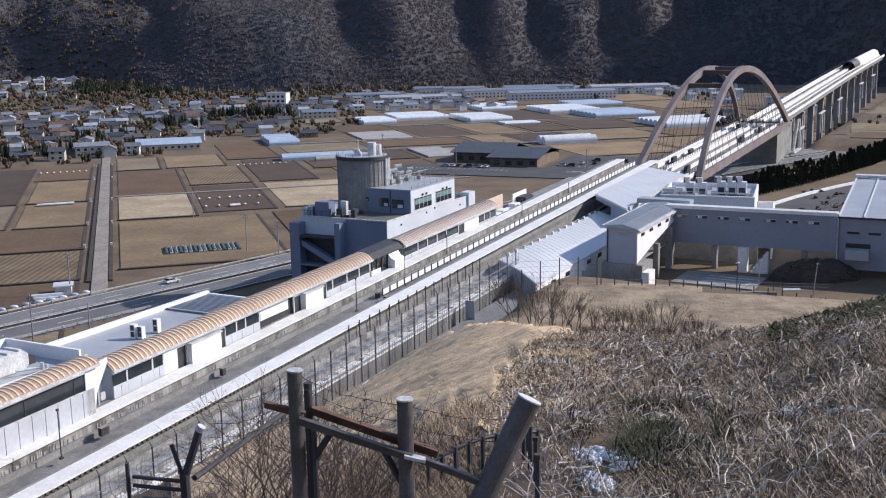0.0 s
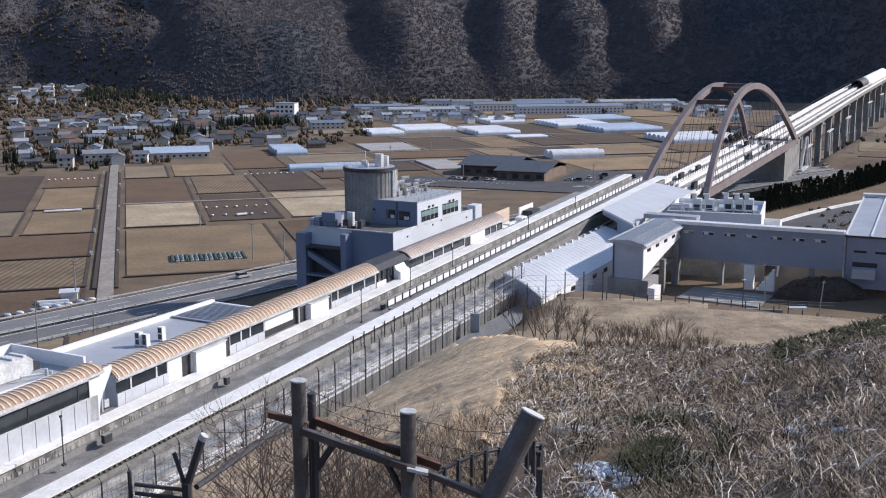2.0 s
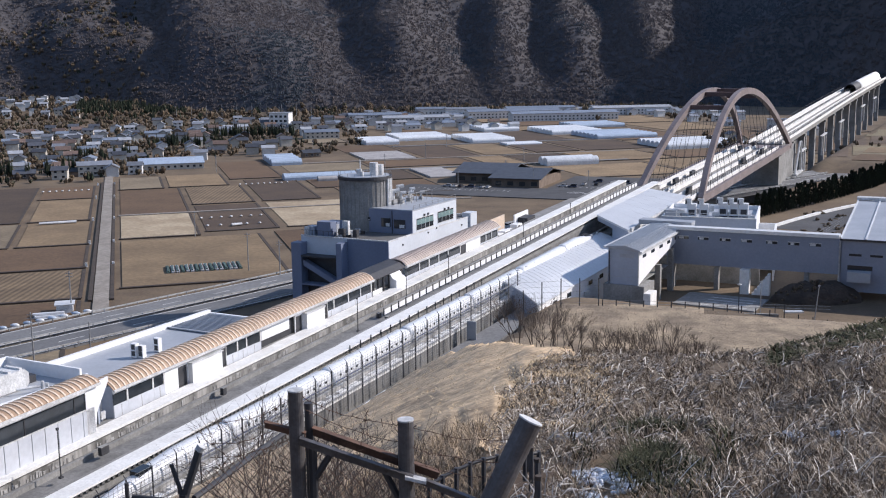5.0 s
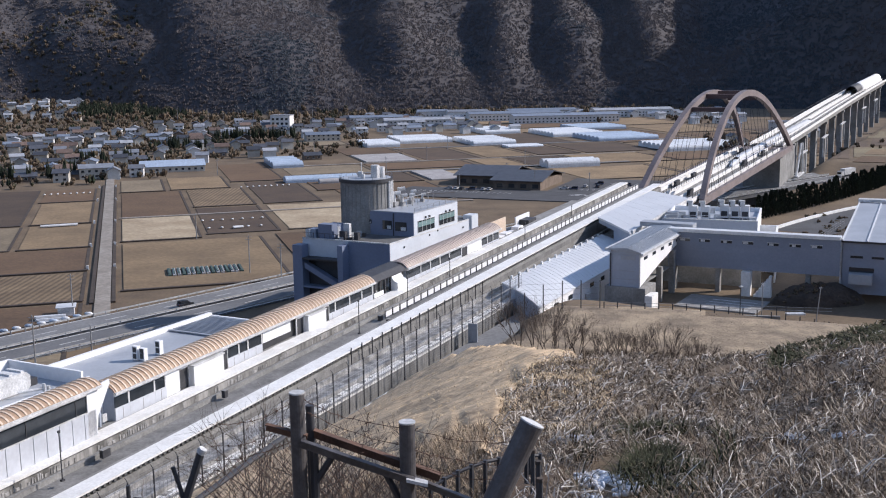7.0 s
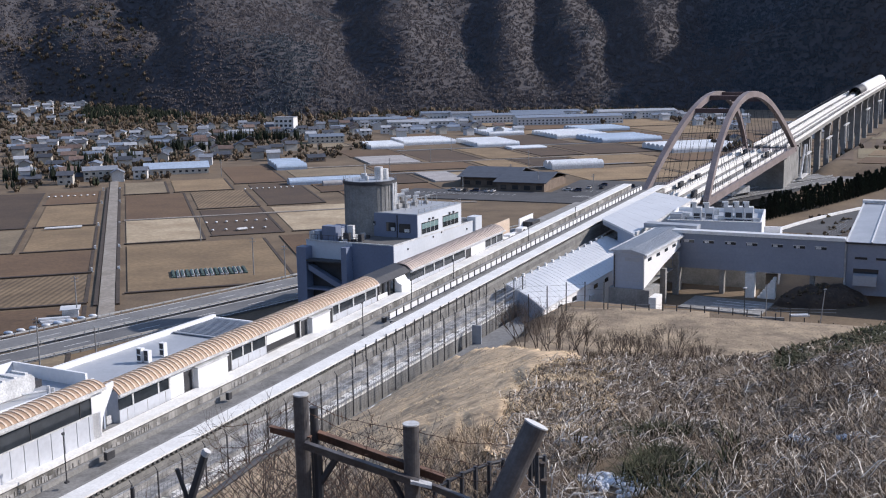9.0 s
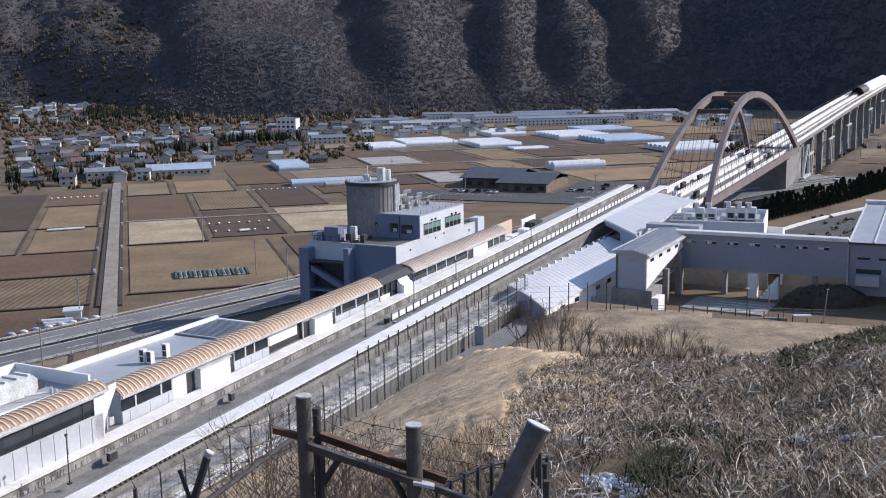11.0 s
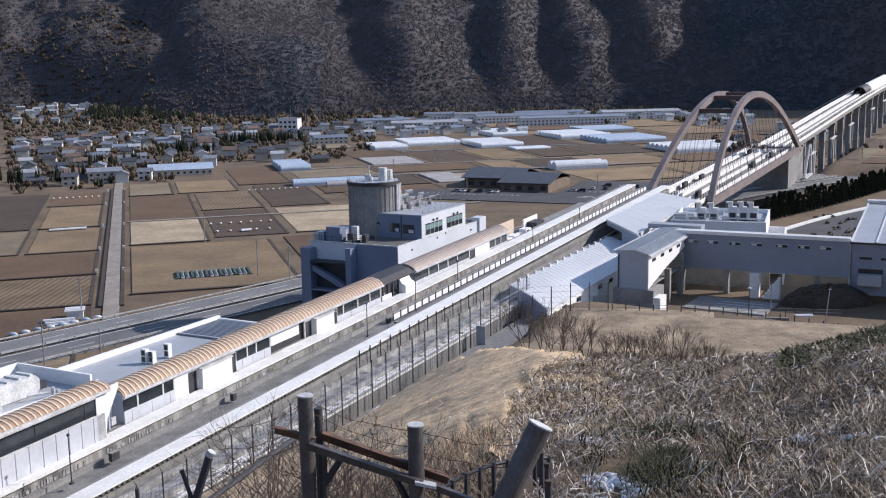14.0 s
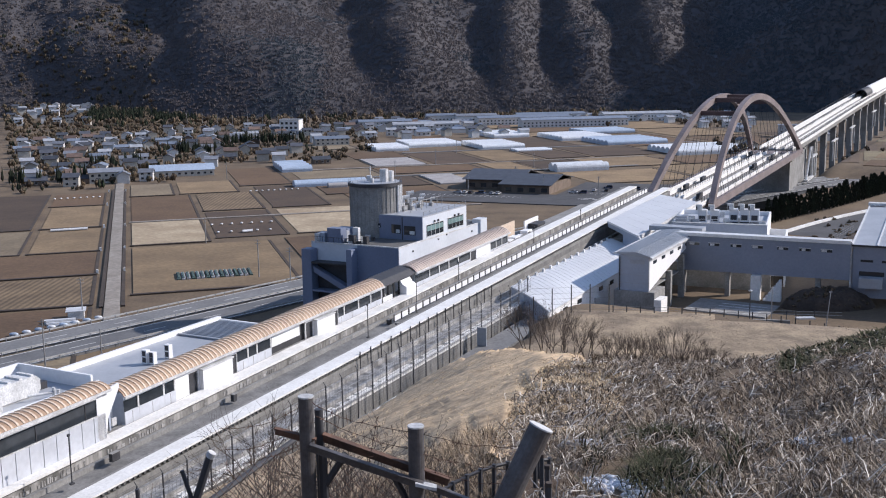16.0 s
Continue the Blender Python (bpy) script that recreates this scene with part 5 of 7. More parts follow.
white = "white film greenhouse tunnels standing side by side"
greenhouse(468, 508, 176, 200, 6, 3.4, FILM, white)
greenhouse(492, 536, 206, 246, 7, 3.4, FILM, white)
greenhouse(452, 506, 250, 282, 8, 3.4, FILM, white)
greenhouse(552, 606, 292, 322, 8, 3.4, FILM, white)
greenhouse(500, 556, 330, 372, 8, 3.6, FILM, white)
greenhouse(446, 496, 344, 392, 7, 3.6, FILMB, "bluish film greenhouse tunnels standing side by side")
greenhouse(352, 398, 352, 408, 7, 4.2, FILM, white)
greenhouse(560, 600, 376, 420, 6, 3.2, FILMB, "bluish film greenhouse tunnels standing side by side")
greenhouse(424, 440, 266, 292, 4, 1.6, FILM, "low white film tunnels")
greenhouse(288, 302, 242, 274, 2, 4.6, FILM, "pair of tall white greenhouse tunnels")
greenhouse(362, 410, 152, 184, 12, 1.0, NET, "low grey netting tunnels over a plot")
greenhouse(256, 300, 164, 182, 10, 1.0, NET, "low pale crop covers over a plot")
greenhouse(272, 282, 90, 128, 1, 3.4, FILMB, "single long pale greenhouse tunnel")
FIELDS_DONE.append((350, 398, 92, 114))
greenhouse(352, 396, 94, 112, 4, 3.6, FILMB, "four blue film greenhouse tunnels")
greenhouse(262, 267, 106, 116, 1, 2.6, NET, "small pale tunnel at a field edge")

BLUEROOF = mat("pale_blue_sheet_roof", (0.22, 0.255, 0.31), (0.17, 0.20, 0.25), 0.1, 1.0, 0.5, rand=0.2)
ROOFS = [mat("dark_tile_roof", (0.095, 0.10, 0.115), (0.065, 0.068, 0.078), 0.4, 3.0, 0.5, rand=0.3), BLUEROOF,
         mat("brown_tile_roof", (0.20, 0.135, 0.105), (0.14, 0.095, 0.075), 0.4, 3.0, 0.6, rand=0.2), mat("white_sheet_roof", (0.46, 0.47, 0.49), (0.34, 0.35, 0.37), 0.2, 2.0, 0.45, rand=0.1),
         mat("grey_slate_roof", (0.24, 0.255, 0.285), (0.18, 0.19, 0.21), 0.4, 3.0, 0.5, rand=0.2)]
WALLS = [mat("cream_render", (0.58, 0.54, 0.47), (0.48, 0.45, 0.39), 0.3, 3.0, 0.8, rand=0.2), mat("white_render", (0.72, 0.71, 0.69), (0.62, 0.61, 0.59), 0.3, 3.0, 0.8, rand=0.15), mat("brown_timber_wall", (0.20, 0.15, 0.115), (0.14, 0.105, 0.08), 0.3, 3.0, 0.8, rand=0.2)]

def house(w, d, h, rise, wall, roof, label, category="house", name="house", group="village houses"):
    """A gabled building at the origin, ridge along x."""
    t = thing(name, label, category, group=group)
    bm = bmesh.new()
    prism(bm, lambda a, b, c: Vector((a, b, c)), [(-d / 2, -1.5), (d / 2, -1.5), (d / 2, h), (0, h + rise), (-d / 2, h)], -w / 2, w / 2)
    part("wall", bm, wall, t)
    bm = bmesh.new()
    e = 0.6
    k = rise / (d / 2)
    prism(bm, lambda a, b, c: Vector((a, b, c)), [(-d / 2 - e, h - e * k), (0, h + rise), (d / 2 + e, h - e * k), (d / 2 + e, h - e * k + 0.25), (0, h + rise + 0.3), (-d / 2 - e, h - e * k + 0.25)], -w / 2 - e, w / 2 + e)
    part("roof", bm, roof, t)
    rows = [1.0] if h < 4.5 else [1.0, 3.7]
    nwin = max(2, int(w / 3.6))
    for z in rows:
        for i in range(nwin):
            x = -w / 2 + (i + 0.5) * w / nwin
            q = piece("window", FRAME, t, I, x - 0.85, x + 0.85, -d / 2 - 0.07, -d / 2 - 0.003, z - 0.05, z + 1.35)
            piece("pane", GLASS, q, I, x - 0.75, x + 0.75, -d / 2 - 0.1, -d / 2 - 0.073, z + 0.05, z + 1.25)
    return t

random.seed(11)
FIELDS_DONE.append((346, 388, 12, 62))
protos = []
for i, (w, d, h, r, wl, rf, lab) in enumerate(((8, 6.5, 5.2, 1.7, 0, 0, "two-storey cream house with a dark tiled roof"), (7.5, 6.5, 5.0, 1.6, 1, 4, "white two-storey house with a grey roof"), (11, 7, 3.0, 1.6, 2, 0, "low timber farmhouse with dark tiles"),
        (12, 8, 3.6, 1.4, 1, 1, "white shed with a pale blue sheet roof"), (8, 7, 5.2, 1.4, 1, 3, "white house with a pale sheet roof"), (9, 7, 4.8, 1.9, 0, 2, "cream house with a brown tiled roof"))):
    protos.append(house(w, d, h, r, WALLS[wl], ROOFS[rf], lab))
used = [False] * len(protos)

def place_house(i, x, y, z, turn):
    if not used[i]:
        used[i] = True
        protos[i].matrix_basis = pose(x, y, z, 0, 0, turn)
        return protos[i]
    return copy_thing(protos[i], pose(x, y, z, 0, 0, turn))

def polar(th, d):
    return d * math.sin(radians(th)), d * math.cos(radians(th))

def village_z(x, y):
    d, th = math.hypot(x, y), math.degrees(math.atan2(x, y))
    return float(smoothstep(900, 1600, d) * 14 * (1 - smoothstep(-16, -11, th)))

taken = []
def scatter(th0, th1, d0, d1, count, kinds, gap):
    tries = made = 0
    while made < count and tries < count * 30:
        tries += 1
        th = random.uniform(th0, th1)
        d = math.sqrt(random.uniform(d0 * d0, d1 * d1))
        x, y = polar(th, d)
        if any((x - a) ** 2 + (y - b) ** 2 < gap * gap for a, b in taken):
            continue
        r = Vector((x, y, 0)) - LA
        u, v = r.dot(LU), r.dot(LV)
        if any(a - 5 < u < b + 5 and c - 5 < v < e + 5 for a, b, c, e in FIELDS_DONE) or -8 < v < 10 and u < 330:
            continue
        taken.append((x, y))
        place_house(random.choice(kinds), x, y, village_z(x, y), 16 + random.choice((0, 90, 180)) + random.uniform(-8, 8))
        made += 1
scatter(-21.5, -15.5, 620, 1000, 66, (0, 1, 2, 3, 4, 5, 0), 12)
scatter(-15.5, -5.0, 700, 1080, 78, (0, 1, 2, 3, 5, 0, 4), 12)
scatter(-21.8, -18.0, 1150, 1420, 26, (4, 1, 4, 0), 17)
scatter(-5.0, 4.5, 900, 1130, 60, (0, 1, 3, 5, 4), 17)
scatter(4.5, 15.0, 960, 1180, 36, (0, 1, 3, 4), 20)
scatter(14.5, 20.0, 720, 900, 8, (0, 4, 1), 20)

def factory(th, d, w, dd, h, rf, wl=1, turn=8, label="long low factory shed with a sheet roof"):
    t = house(w, dd, h, 1.6, WALLS[wl], ROOFS[rf], label, "factory", "factory_shed", "valley factories")
    x, y = polar(th, d)
    t.matrix_basis = pose(x, y, 0, 0, 0, turn)
shed = house(36, 20, 3.4, 2.6, WALLS[0], mat("sky_blue_sheet_roof", (0.42, 0.50, 0.60), (0.36, 0.43, 0.53), 0.1, 1.0, 0.5), "long farm shed with a pale blue sheet roof", "farm shed", "farm_shed", "valley factories")
p = F(366, 37, 0)
shed.matrix_basis = pose(p.x, p.y, 0, 0, 0, 16.2)
FIELDS_DONE.append((350, 384, 14, 60))
factory(-1.4, 1010, 60, 20, 6, 3)
factory(3.6, 1080, 90, 24, 7, 1)
factory(6.2, 1040, 100, 22, 7, 1)
factory(9.6, 1130, 80, 22, 7, 3)
factory(5.0, 1130, 70, 20, 7, 1)
factory(-3.5, 1060, 50, 18, 6, 1)
factory(1.2, 1100, 40, 18, 8, 4)
factory(-0.6, 1110, 30, 18, 8, 1)
for th, w, h in ((16.9, 17, 9.0), (18.2, 21, 8.5)):
    t = house(w, 12, h, 0.6, WALLS[1], ROOFS[4], "grey block building at the mountain foot", "building", "works_building", "valley factories")
    x, y = polar(th, 905)
    t.matrix_basis = pose(x, y, float(ground_z(x, y)), 0, 0, -14)
factory(-17.6, 640, 18, 12, 6, 4, 0, 20, "grey farm warehouse with a slate roof")
factory(-6.3, 860, 26, 18, 5, 1, 0, 14, "farm warehouse with a pale blue roof")

def apartment():
    x, y = polar(-8.3, 985)
    t = thing("apartment_block", "white three-storey apartment block at the village edge", "building", (x, y, 0))
    f = lambda a, b, c: Vector((x + 0.97 * a + 0.24 * b, y - 0.24 * a + 0.97 * b, c))
    piece("wall", WALLS[1], t, f, -9, 9, -5, 5, -1, 13.4)
    piece("roof", ROOFS[3], t, f, -9.4, 9.4, -5.4, 5.4, 13.4, 13.8)
    for z in (1.5, 5.4, 9.3):
        for i in range(4):
            piece("window", GLASS, t, f, -7.8 + i * 4.2, -5.4 + i * 4.2, -5.06, -5.003, z, z + 2.0)
apartment()

# ------------------------------------------------------------------ the dark-roofed hall and car park
def dark_hall():
    x, y = 26.0, 545.0
    t = thing("assembly_hall", "dark grey hall with wide dark pitched roofs", "building", (x, y, 0))
    f = lambda a, b, c: Vector((x + 0.93 * a + 0.37 * b, y - 0.37 * a + 0.93 * b, c))
    for a0, a1, b0, b1, h, r in ((-22, 6, 2, 34, 5.0, 3.4), (2, 26, -12, 26, 4.6, 3.0)):
        piece("wall", WALLS[2], t, f, a0, a1, b0, b1, -0.5, h)
        bm = bmesh.new()
        m = (b0 + b1) / 2
        prism(bm, f, [(b0 - 1.5, h - 0.3), (m, h + r), (b1 + 1.5, h - 0.3), (b1 + 1.5, h), (m, h + r + 0.3), (b0 - 1.5, h)], a0 - 1.5, a1 + 1.5)
        part("roof", bm, ROOFS[0], t, "wide dark tiled roof")
    for a in range(-20, 24, 6):
        piece("window", GLASS, t, f, a, a + 3, -12.07 if a > 2 else 1.93, -12.003 if a > 2 else 1.997, 1.0, 3.0)
    bm = bmesh.new()
    hexa(bm, f, -40, 80, -48, -14, -0.5, 0.4)
    hexa(bm, f, 30, 84, -13.9, 40, -0.5, 0.4)
    solo("car_park", bm, ASPHD, "grey asphalt car park beside the hall", "car park", "structure")
    bm = bmesh.new()
    for i in range(18):
        hexa(bm, f, 34 + i * 2.7, 34.15 + i * 2.7, -8, -3, 0.404, 0.42)
        hexa(bm, f, -30 + i * 2.7, -29.85 + i * 2.7, -30, -25, 0.404, 0.42)
    for k in range(5):
        hexa(bm, f, 46 + k * 7, 51 + k * 7, -24, -23.2, 0.404, 0.42)
        hexa(bm, f, 44 + k * 7, 49 + k * 7, -27, -26.2, 0.404, 0.42)
    solo("parking_bay", bm, PAINT, "white painted parking bay lines", "road marking", "structure")
    return f
HALLF = dark_hall()

# ------------------------------------------------------------------ vehicles
GLASSC = mat("car_glass", (0.02, 0.024, 0.03), None, 0.5, 2.0, 0.06, bump=0)
TYRE = mat("tyre_rubber", (0.025, 0.025, 0.026), None, 3.0, 20.0, 0.9)
def carpaint(name, col):
    return mat(name, col, tuple(c * 0.9 for c in col), 0.5, 3.0, 0.28, 0.2, bump=0, clear=0.6)
PAINTS = {"silver": carpaint("silver_car_paint", (0.50, 0.51, 0.53)), "dark": carpaint("black_car_paint", (0.025, 0.026, 0.03)), "white": carpaint("white_car_paint", (0.78, 0.78, 0.78)),
          "red": carpaint("red_car_paint", (0.25, 0.03, 0.03)), "navy": carpaint("navy_car_paint", (0.04, 0.06, 0.12))}

def car(kind, label, van=False, group=""):
    """A car at the origin that heads along +y."""
    t = thing("car", label, "car", group=group)
    L, Wd, H = (4.6, 1.75, 1.75) if van else (4.4, 1.72, 1.46)
    bm = bmesh.new()
    prof = [(-L / 2, 0.35), (L / 2, 0.35), (L / 2, 0.72), (L / 2 - 0.25, 0.86), (L * 0.22, 0.95), (-L / 2 + 0.1, 0.98), (-L / 2, 0.8)]
    prism(bm, lambda a, b, c: Vector((a, b, c)), prof, -Wd / 2, Wd / 2)
    bmesh.ops.bevel(bm, geom=bm.edges[:], offset=0.06, segments=1, affect="EDGES")
    part("body", bm, PAINTS[kind], t)
    bm = bmesh.new()
    r = (-L / 2 + 0.15, L * 0.24, -L / 2 + 0.3, L * 0.06) if van else (-L / 2 + 0.25, L * 0.21, -L / 2 + 0.85, L * 0.02)
    prism(bm, lambda a, b, c: Vector((a, b, c)), [(r[0], 0.95), (r[1], 0.95), (r[3], H - 0.06), (r[2], H - 0.06)], -Wd / 2 + 0.1, Wd / 2 - 0.1)
    part("glasshouse", bm, GLASSC, t, "dark car windows")
    bm = bmesh.new()
    hexa(bm, I, -Wd / 2 + 0.12, Wd / 2 - 0.12, r[2], r[3], H - 0.055, H)
    part("roof_panel", bm, PAINTS[kind], t)
    for x in (-Wd / 2 + 0.1, Wd / 2 - 0.1):
        for y in (-L * 0.3, L * 0.31):
            bm = bmesh.new()
            rod(bm, (x - 0.11, y, 0.32), (x + 0.11, y, 0.32), 0.32, seg=14)
            w = part("wheel", bm, TYRE, t)
            bm = bmesh.new()
            rod(bm, (x - 0.115, y, 0.32), (x + 0.115, y, 0.32), 0.19, seg=10)
            part("rim", bm, GALV, w)
    for x in (-0.6, 0.6):
        bm = bmesh.new()
        hexa(bm, I, x - 0.18, x + 0.18, L / 2 - 0.02, L / 2 + 0.02, 0.62, 0.76)
        part("headlight", bm, FRAME, t)
        bm = bmesh.new()
        hexa(bm, I, x - 0.16, x + 0.16, -L / 2 - 0.02, -L / 2 + 0.02, 0.7, 0.88)
        part("tail_light", bm, PAINTS["red"], t)
    return t

road_cars = {"silver": car("silver", "silver van driving along the expressway", True, "expressway traffic"), "dark": car("dark", "black people carrier driving along the expressway", True, "expressway traffic"),
             "white_a": car("white", "white van driving under the bridge", True, "expressway traffic"), "white_b": car("white", "white car driving under the bridge", False, "expressway traffic"),
             "silver_b": car("silver", "silver car driving under the bridge", False, "expressway traffic"), "white_c": car("white", "white car driving beyond the cypress row", False, "expressway traffic"),
             "dark_b": car("dark", "dark car driving under the bridge", False, "expressway traffic"), "white_d": car("white", "white car driving back under the bridge", False, "expressway traffic")}

def truck():
    t = thing("lorry", "long white box lorry on the expressway", "lorry", group="expressway traffic")
    for name, box, m in (("cargo_box", (-1.2, 1.2, -5.5, 2.6, 1.0, 3.6), FRAME), ("cab", (-1.1, 1.1, 2.8, 5.0, 0.5, 2.7), PAINTS["white"]), ("chassis", (-0.9, 0.9, -5.4, 4.8, 0.5, 0.99), DARKST), ("windscreen", (-0.95, 0.95, 5.003, 5.05, 1.5, 2.4), GLASSC)):
        bm = bmesh.new()
        hexa(bm, I, *box)
        part(name, bm, m, t)
    for x in (-0.95, 0.95):
        for y in (-4.2, -3.0, 3.8):
            bm = bmesh.new()
            rod(bm, (x - 0.15, y, 0.5), (x + 0.15, y, 0.5), 0.5, seg=14)
            part("wheel", bm, TYRE, t)
    return t
road_cars["lorry"] = truck()

parked = [car("white", "white car parked near the hall", False, "parked cars"), car("dark", "dark car parked near the hall", False, "parked cars"), car("navy", "navy van parked near the hall", True, "parked cars"), car("silver", "silver car parked near the hall", False, "parked cars")]
random.seed(3)
n_park = 0
for a, b in ((44, 4), (50, 5), (41, -7), (56, 10), (36, -6), (60, -2), (62, 14), (-18, -20), (-14, -20), (-11, -20), (-6, -21), (0, -20), (3, -20), (66, 8), (48, 16)):
    p = HALLF(a, b, 0.4)
    m = pose(p.x, p.y, p.z, 0, 0, random.choice((-20, 70)) + random.uniform(-4, 4))
    if n_park < 4:
        parked[n_park].matrix_basis = m
    else:
        copy_thing(parked[n_park % 4], m)
    n_park += 1
for x, y, a in ((152, 388, 40), (158, 392, 40), (163, 396, 40), (168, 400, 40), (150, 380, 40)):
    n_park += 1
    copy_thing(parked[n_park % 4], pose(x, y, float(ground_z(x, y)) + 0.1, 0, 0, -a))

# ------------------------------------------------------------------ the train
TRAIN = mat("train_white_paint", (0.82, 0.83, 0.84), (0.78, 0.79, 0.80), 0.3, 2.0, 0.3, bump=0, clear=0.3)
TRAINB = mat("train_blue_stripe", (0.03, 0.07, 0.25), None, 0.3, 2.0, 0.3, bump=0)

def maglev():
    t = thing("train", "long white high speed train with a blue stripe", "train")
    body = [(-1.45, 0.0), (-1.45, 1.5), (-1.3, 2.4), (-0.9, 2.95), (0, 3.1), (0.9, 2.95), (1.3, 2.4), (1.45, 1.5), (1.45, 0.0)]
    y = 0.0
    for i in range(7):
        L = 25.0
        bm = bmesh.new()
        rings = []
        nose = 15.0
        for k in range(25):
            q = L * k / 24
            if i == 0:
                f = min(1, q / nose)
            elif i == 6:
                f = min(1, (L - q) / nose)
            else:
                f = 1
            g, hgt = 0.35 + 0.65 * f ** 0.6, 0.25 + 0.75 * f ** 0.7
            edge = 0.06 if 0 < i and q == 0 or i < 6 and q == L else 0.0
            rings.append([bm.verts.new((a * g * (1 - edge), y + min(max(q, 0.08), L - 0.08), c * hgt * (1 - edge))) for a, c in body])
        for a, b in zip(rings, rings[1:]):
            for j in range(len(body) - 1):
                bm.faces.new((a[j], a[j + 1], b[j + 1], b[j]))
            bm.faces.new((a[-1], a[0], b[0], b[-1]))
        bm.faces.new(rings[0][::-1]); bm.faces.new(rings[-1])
        c = part("carriage", bm, TRAIN, t, smooth=True)
        a0, a1 = (y + (16 if i == 0 else 0.4), y + (9 if i == 6 else 24.6))
        for x in (-1.47, 1.44):
            bm = bmesh.new()
            hexa(bm, I, x, x + 0.03, a0, a1, 0.85, 1.15)
            part("stripe", bm, TRAINB, c)
            bm = bmesh.new()
            q = a0 + 1.5
            while q < a1 - 1:
                hexa(bm, I, x * 0.985, x * 0.985 + 0.03, q, q + 0.5, 1.5, 1.9)
                q += 1.6
            part("windows", bm, GLASSC, c)
        y += L
    for yy, sgn in ((9.0, -1), (166.0, 1)):
        bm = bmesh.new()
        hexa(bm, I, -0.75, 0.75, yy - 1.2, yy + 1.2, 2.0, 2.72)
        part("cab_window", bm, GLASSC, t)
    return t
train = maglev()

# ------------------------------------------------------------------ trees
def cypress():
    t = thing("cypress", "dense dark green cypress in a roadside row", "tree", group="cypress row")
    bm = bmesh.new()
    rod(bm, (0, 0, -1.0), (0, 0, 5.5), 0.16, 0.06, 6)
    part("trunk", bm, BARK, t)
    rnd = random.Random(8)
    bm = bmesh.new()
    for i in range(260):
        z = 0.5 + 8.0 * rnd.random() ** 0.9
        rr = 1.35 * (1 - ((z - 0.5) / 8.6) ** 1.6) * rnd.uniform(0.55, 1.0) + 0.08
        a = rnd.uniform(0, 6.283)
        p = Vector((rr * math.cos(a), rr * math.sin(a), z))
        d = Vector((math.cos(a) * 0.4, math.sin(a) * 0.4, 1)).normalized()
        w = d.orthogonal().normalized() * rnd.uniform(0.16, 0.3)
        w.rotate(Matrix.Rotation(rnd.uniform(0, 6.28), 3, d))
        k = rnd.uniform(0.5, 1.0)
        vs = [bm.verts.new(p - w), bm.verts.new(p + w), bm.verts.new(p + d * k)]
        bm.faces.new(vs)
        vs2 = [bm.verts.new(p + d.cross(w)), bm.verts.new(p - d.cross(w)), bm.verts.new(p + d * k)]
        bm.faces.new(vs2)
    part("crown", bm, CONIF, t)
    return t

cy = cypress()
rnd = random.Random(21)
N = 88
for i in range(N):
    f = i / (N - 1)
    x = 107 + 100 * f + 6 * math.sin(f * 3.1) + rnd.uniform(-0.5, 0.5)
    y = 371 + 121 * f + rnd.uniform(-0.5, 0.5)
    s = rnd.uniform(0.72, 1.08)
    z = float(ground_z(x, y))
    m = pose(x, y, z, rnd.uniform(-3, 3), rnd.uniform(-3, 3), rnd.uniform(0, 360))
    o = copy_thing(cy, m) if i else cy
    if not i:
        cy.matrix_basis = m
    o.scale = (s * 1.05, s * 1.05, s)

def bare_tree(name, label, height, spread, seed, base, depth=5, r0=0.14, multi=1, group="", m=TWIG):
    """Leafless branching tree or shrub grown from its base."""
    rnd = random.Random(seed)
    t = thing(name, label, "tree" if multi == 1 else "shrub", base, group=group)
    trunk, twigs = bmesh.new(), bmesh.new()
    def grow(p, d, L, r, k):
        q = p + d * L
        rod(trunk if k < 2 else twigs, p, q, r, r * 0.66, 5 if k < 2 else 3, caps=False)
        if k >= depth:
            return
        for _ in range(3 if k < depth - 1 else 2):
            e = d.orthogonal().normalized()
            e.rotate(Matrix.Rotation(rnd.uniform(0, 6.283), 3, d))
            nd = (d + e * rnd.uniform(0.35, 0.95) * spread + Vector((0, 0, 0.18))).normalized()
            grow(p + d * L * rnd.uniform(0.75, 1.0), nd, L * rnd.uniform(0.55, 0.8), r * 0.6, k + 1)
    b = Vector(base)
    for i in range(multi):
        a = rnd.uniform(0, 6.28)
        d = Vector((math.cos(a) * 0.45 * (multi > 1), math.sin(a) * 0.45 * (multi > 1), 1)).normalized()
        grow(b + Vector((math.cos(a), math.sin(a), 0)) * 0.25 * (multi > 1) - d * 0.3, d, height * 0.33, r0, 0)
    part("trunk", trunk, BARK, t)
    part("branchwork", twigs, m, t)
    return t

bare_tree("bare_tree", "leafless branching tree by the expressway", 9.0, 0.8, 4, on_road(2.92, 19.5, -0.5), 6, 0.2)

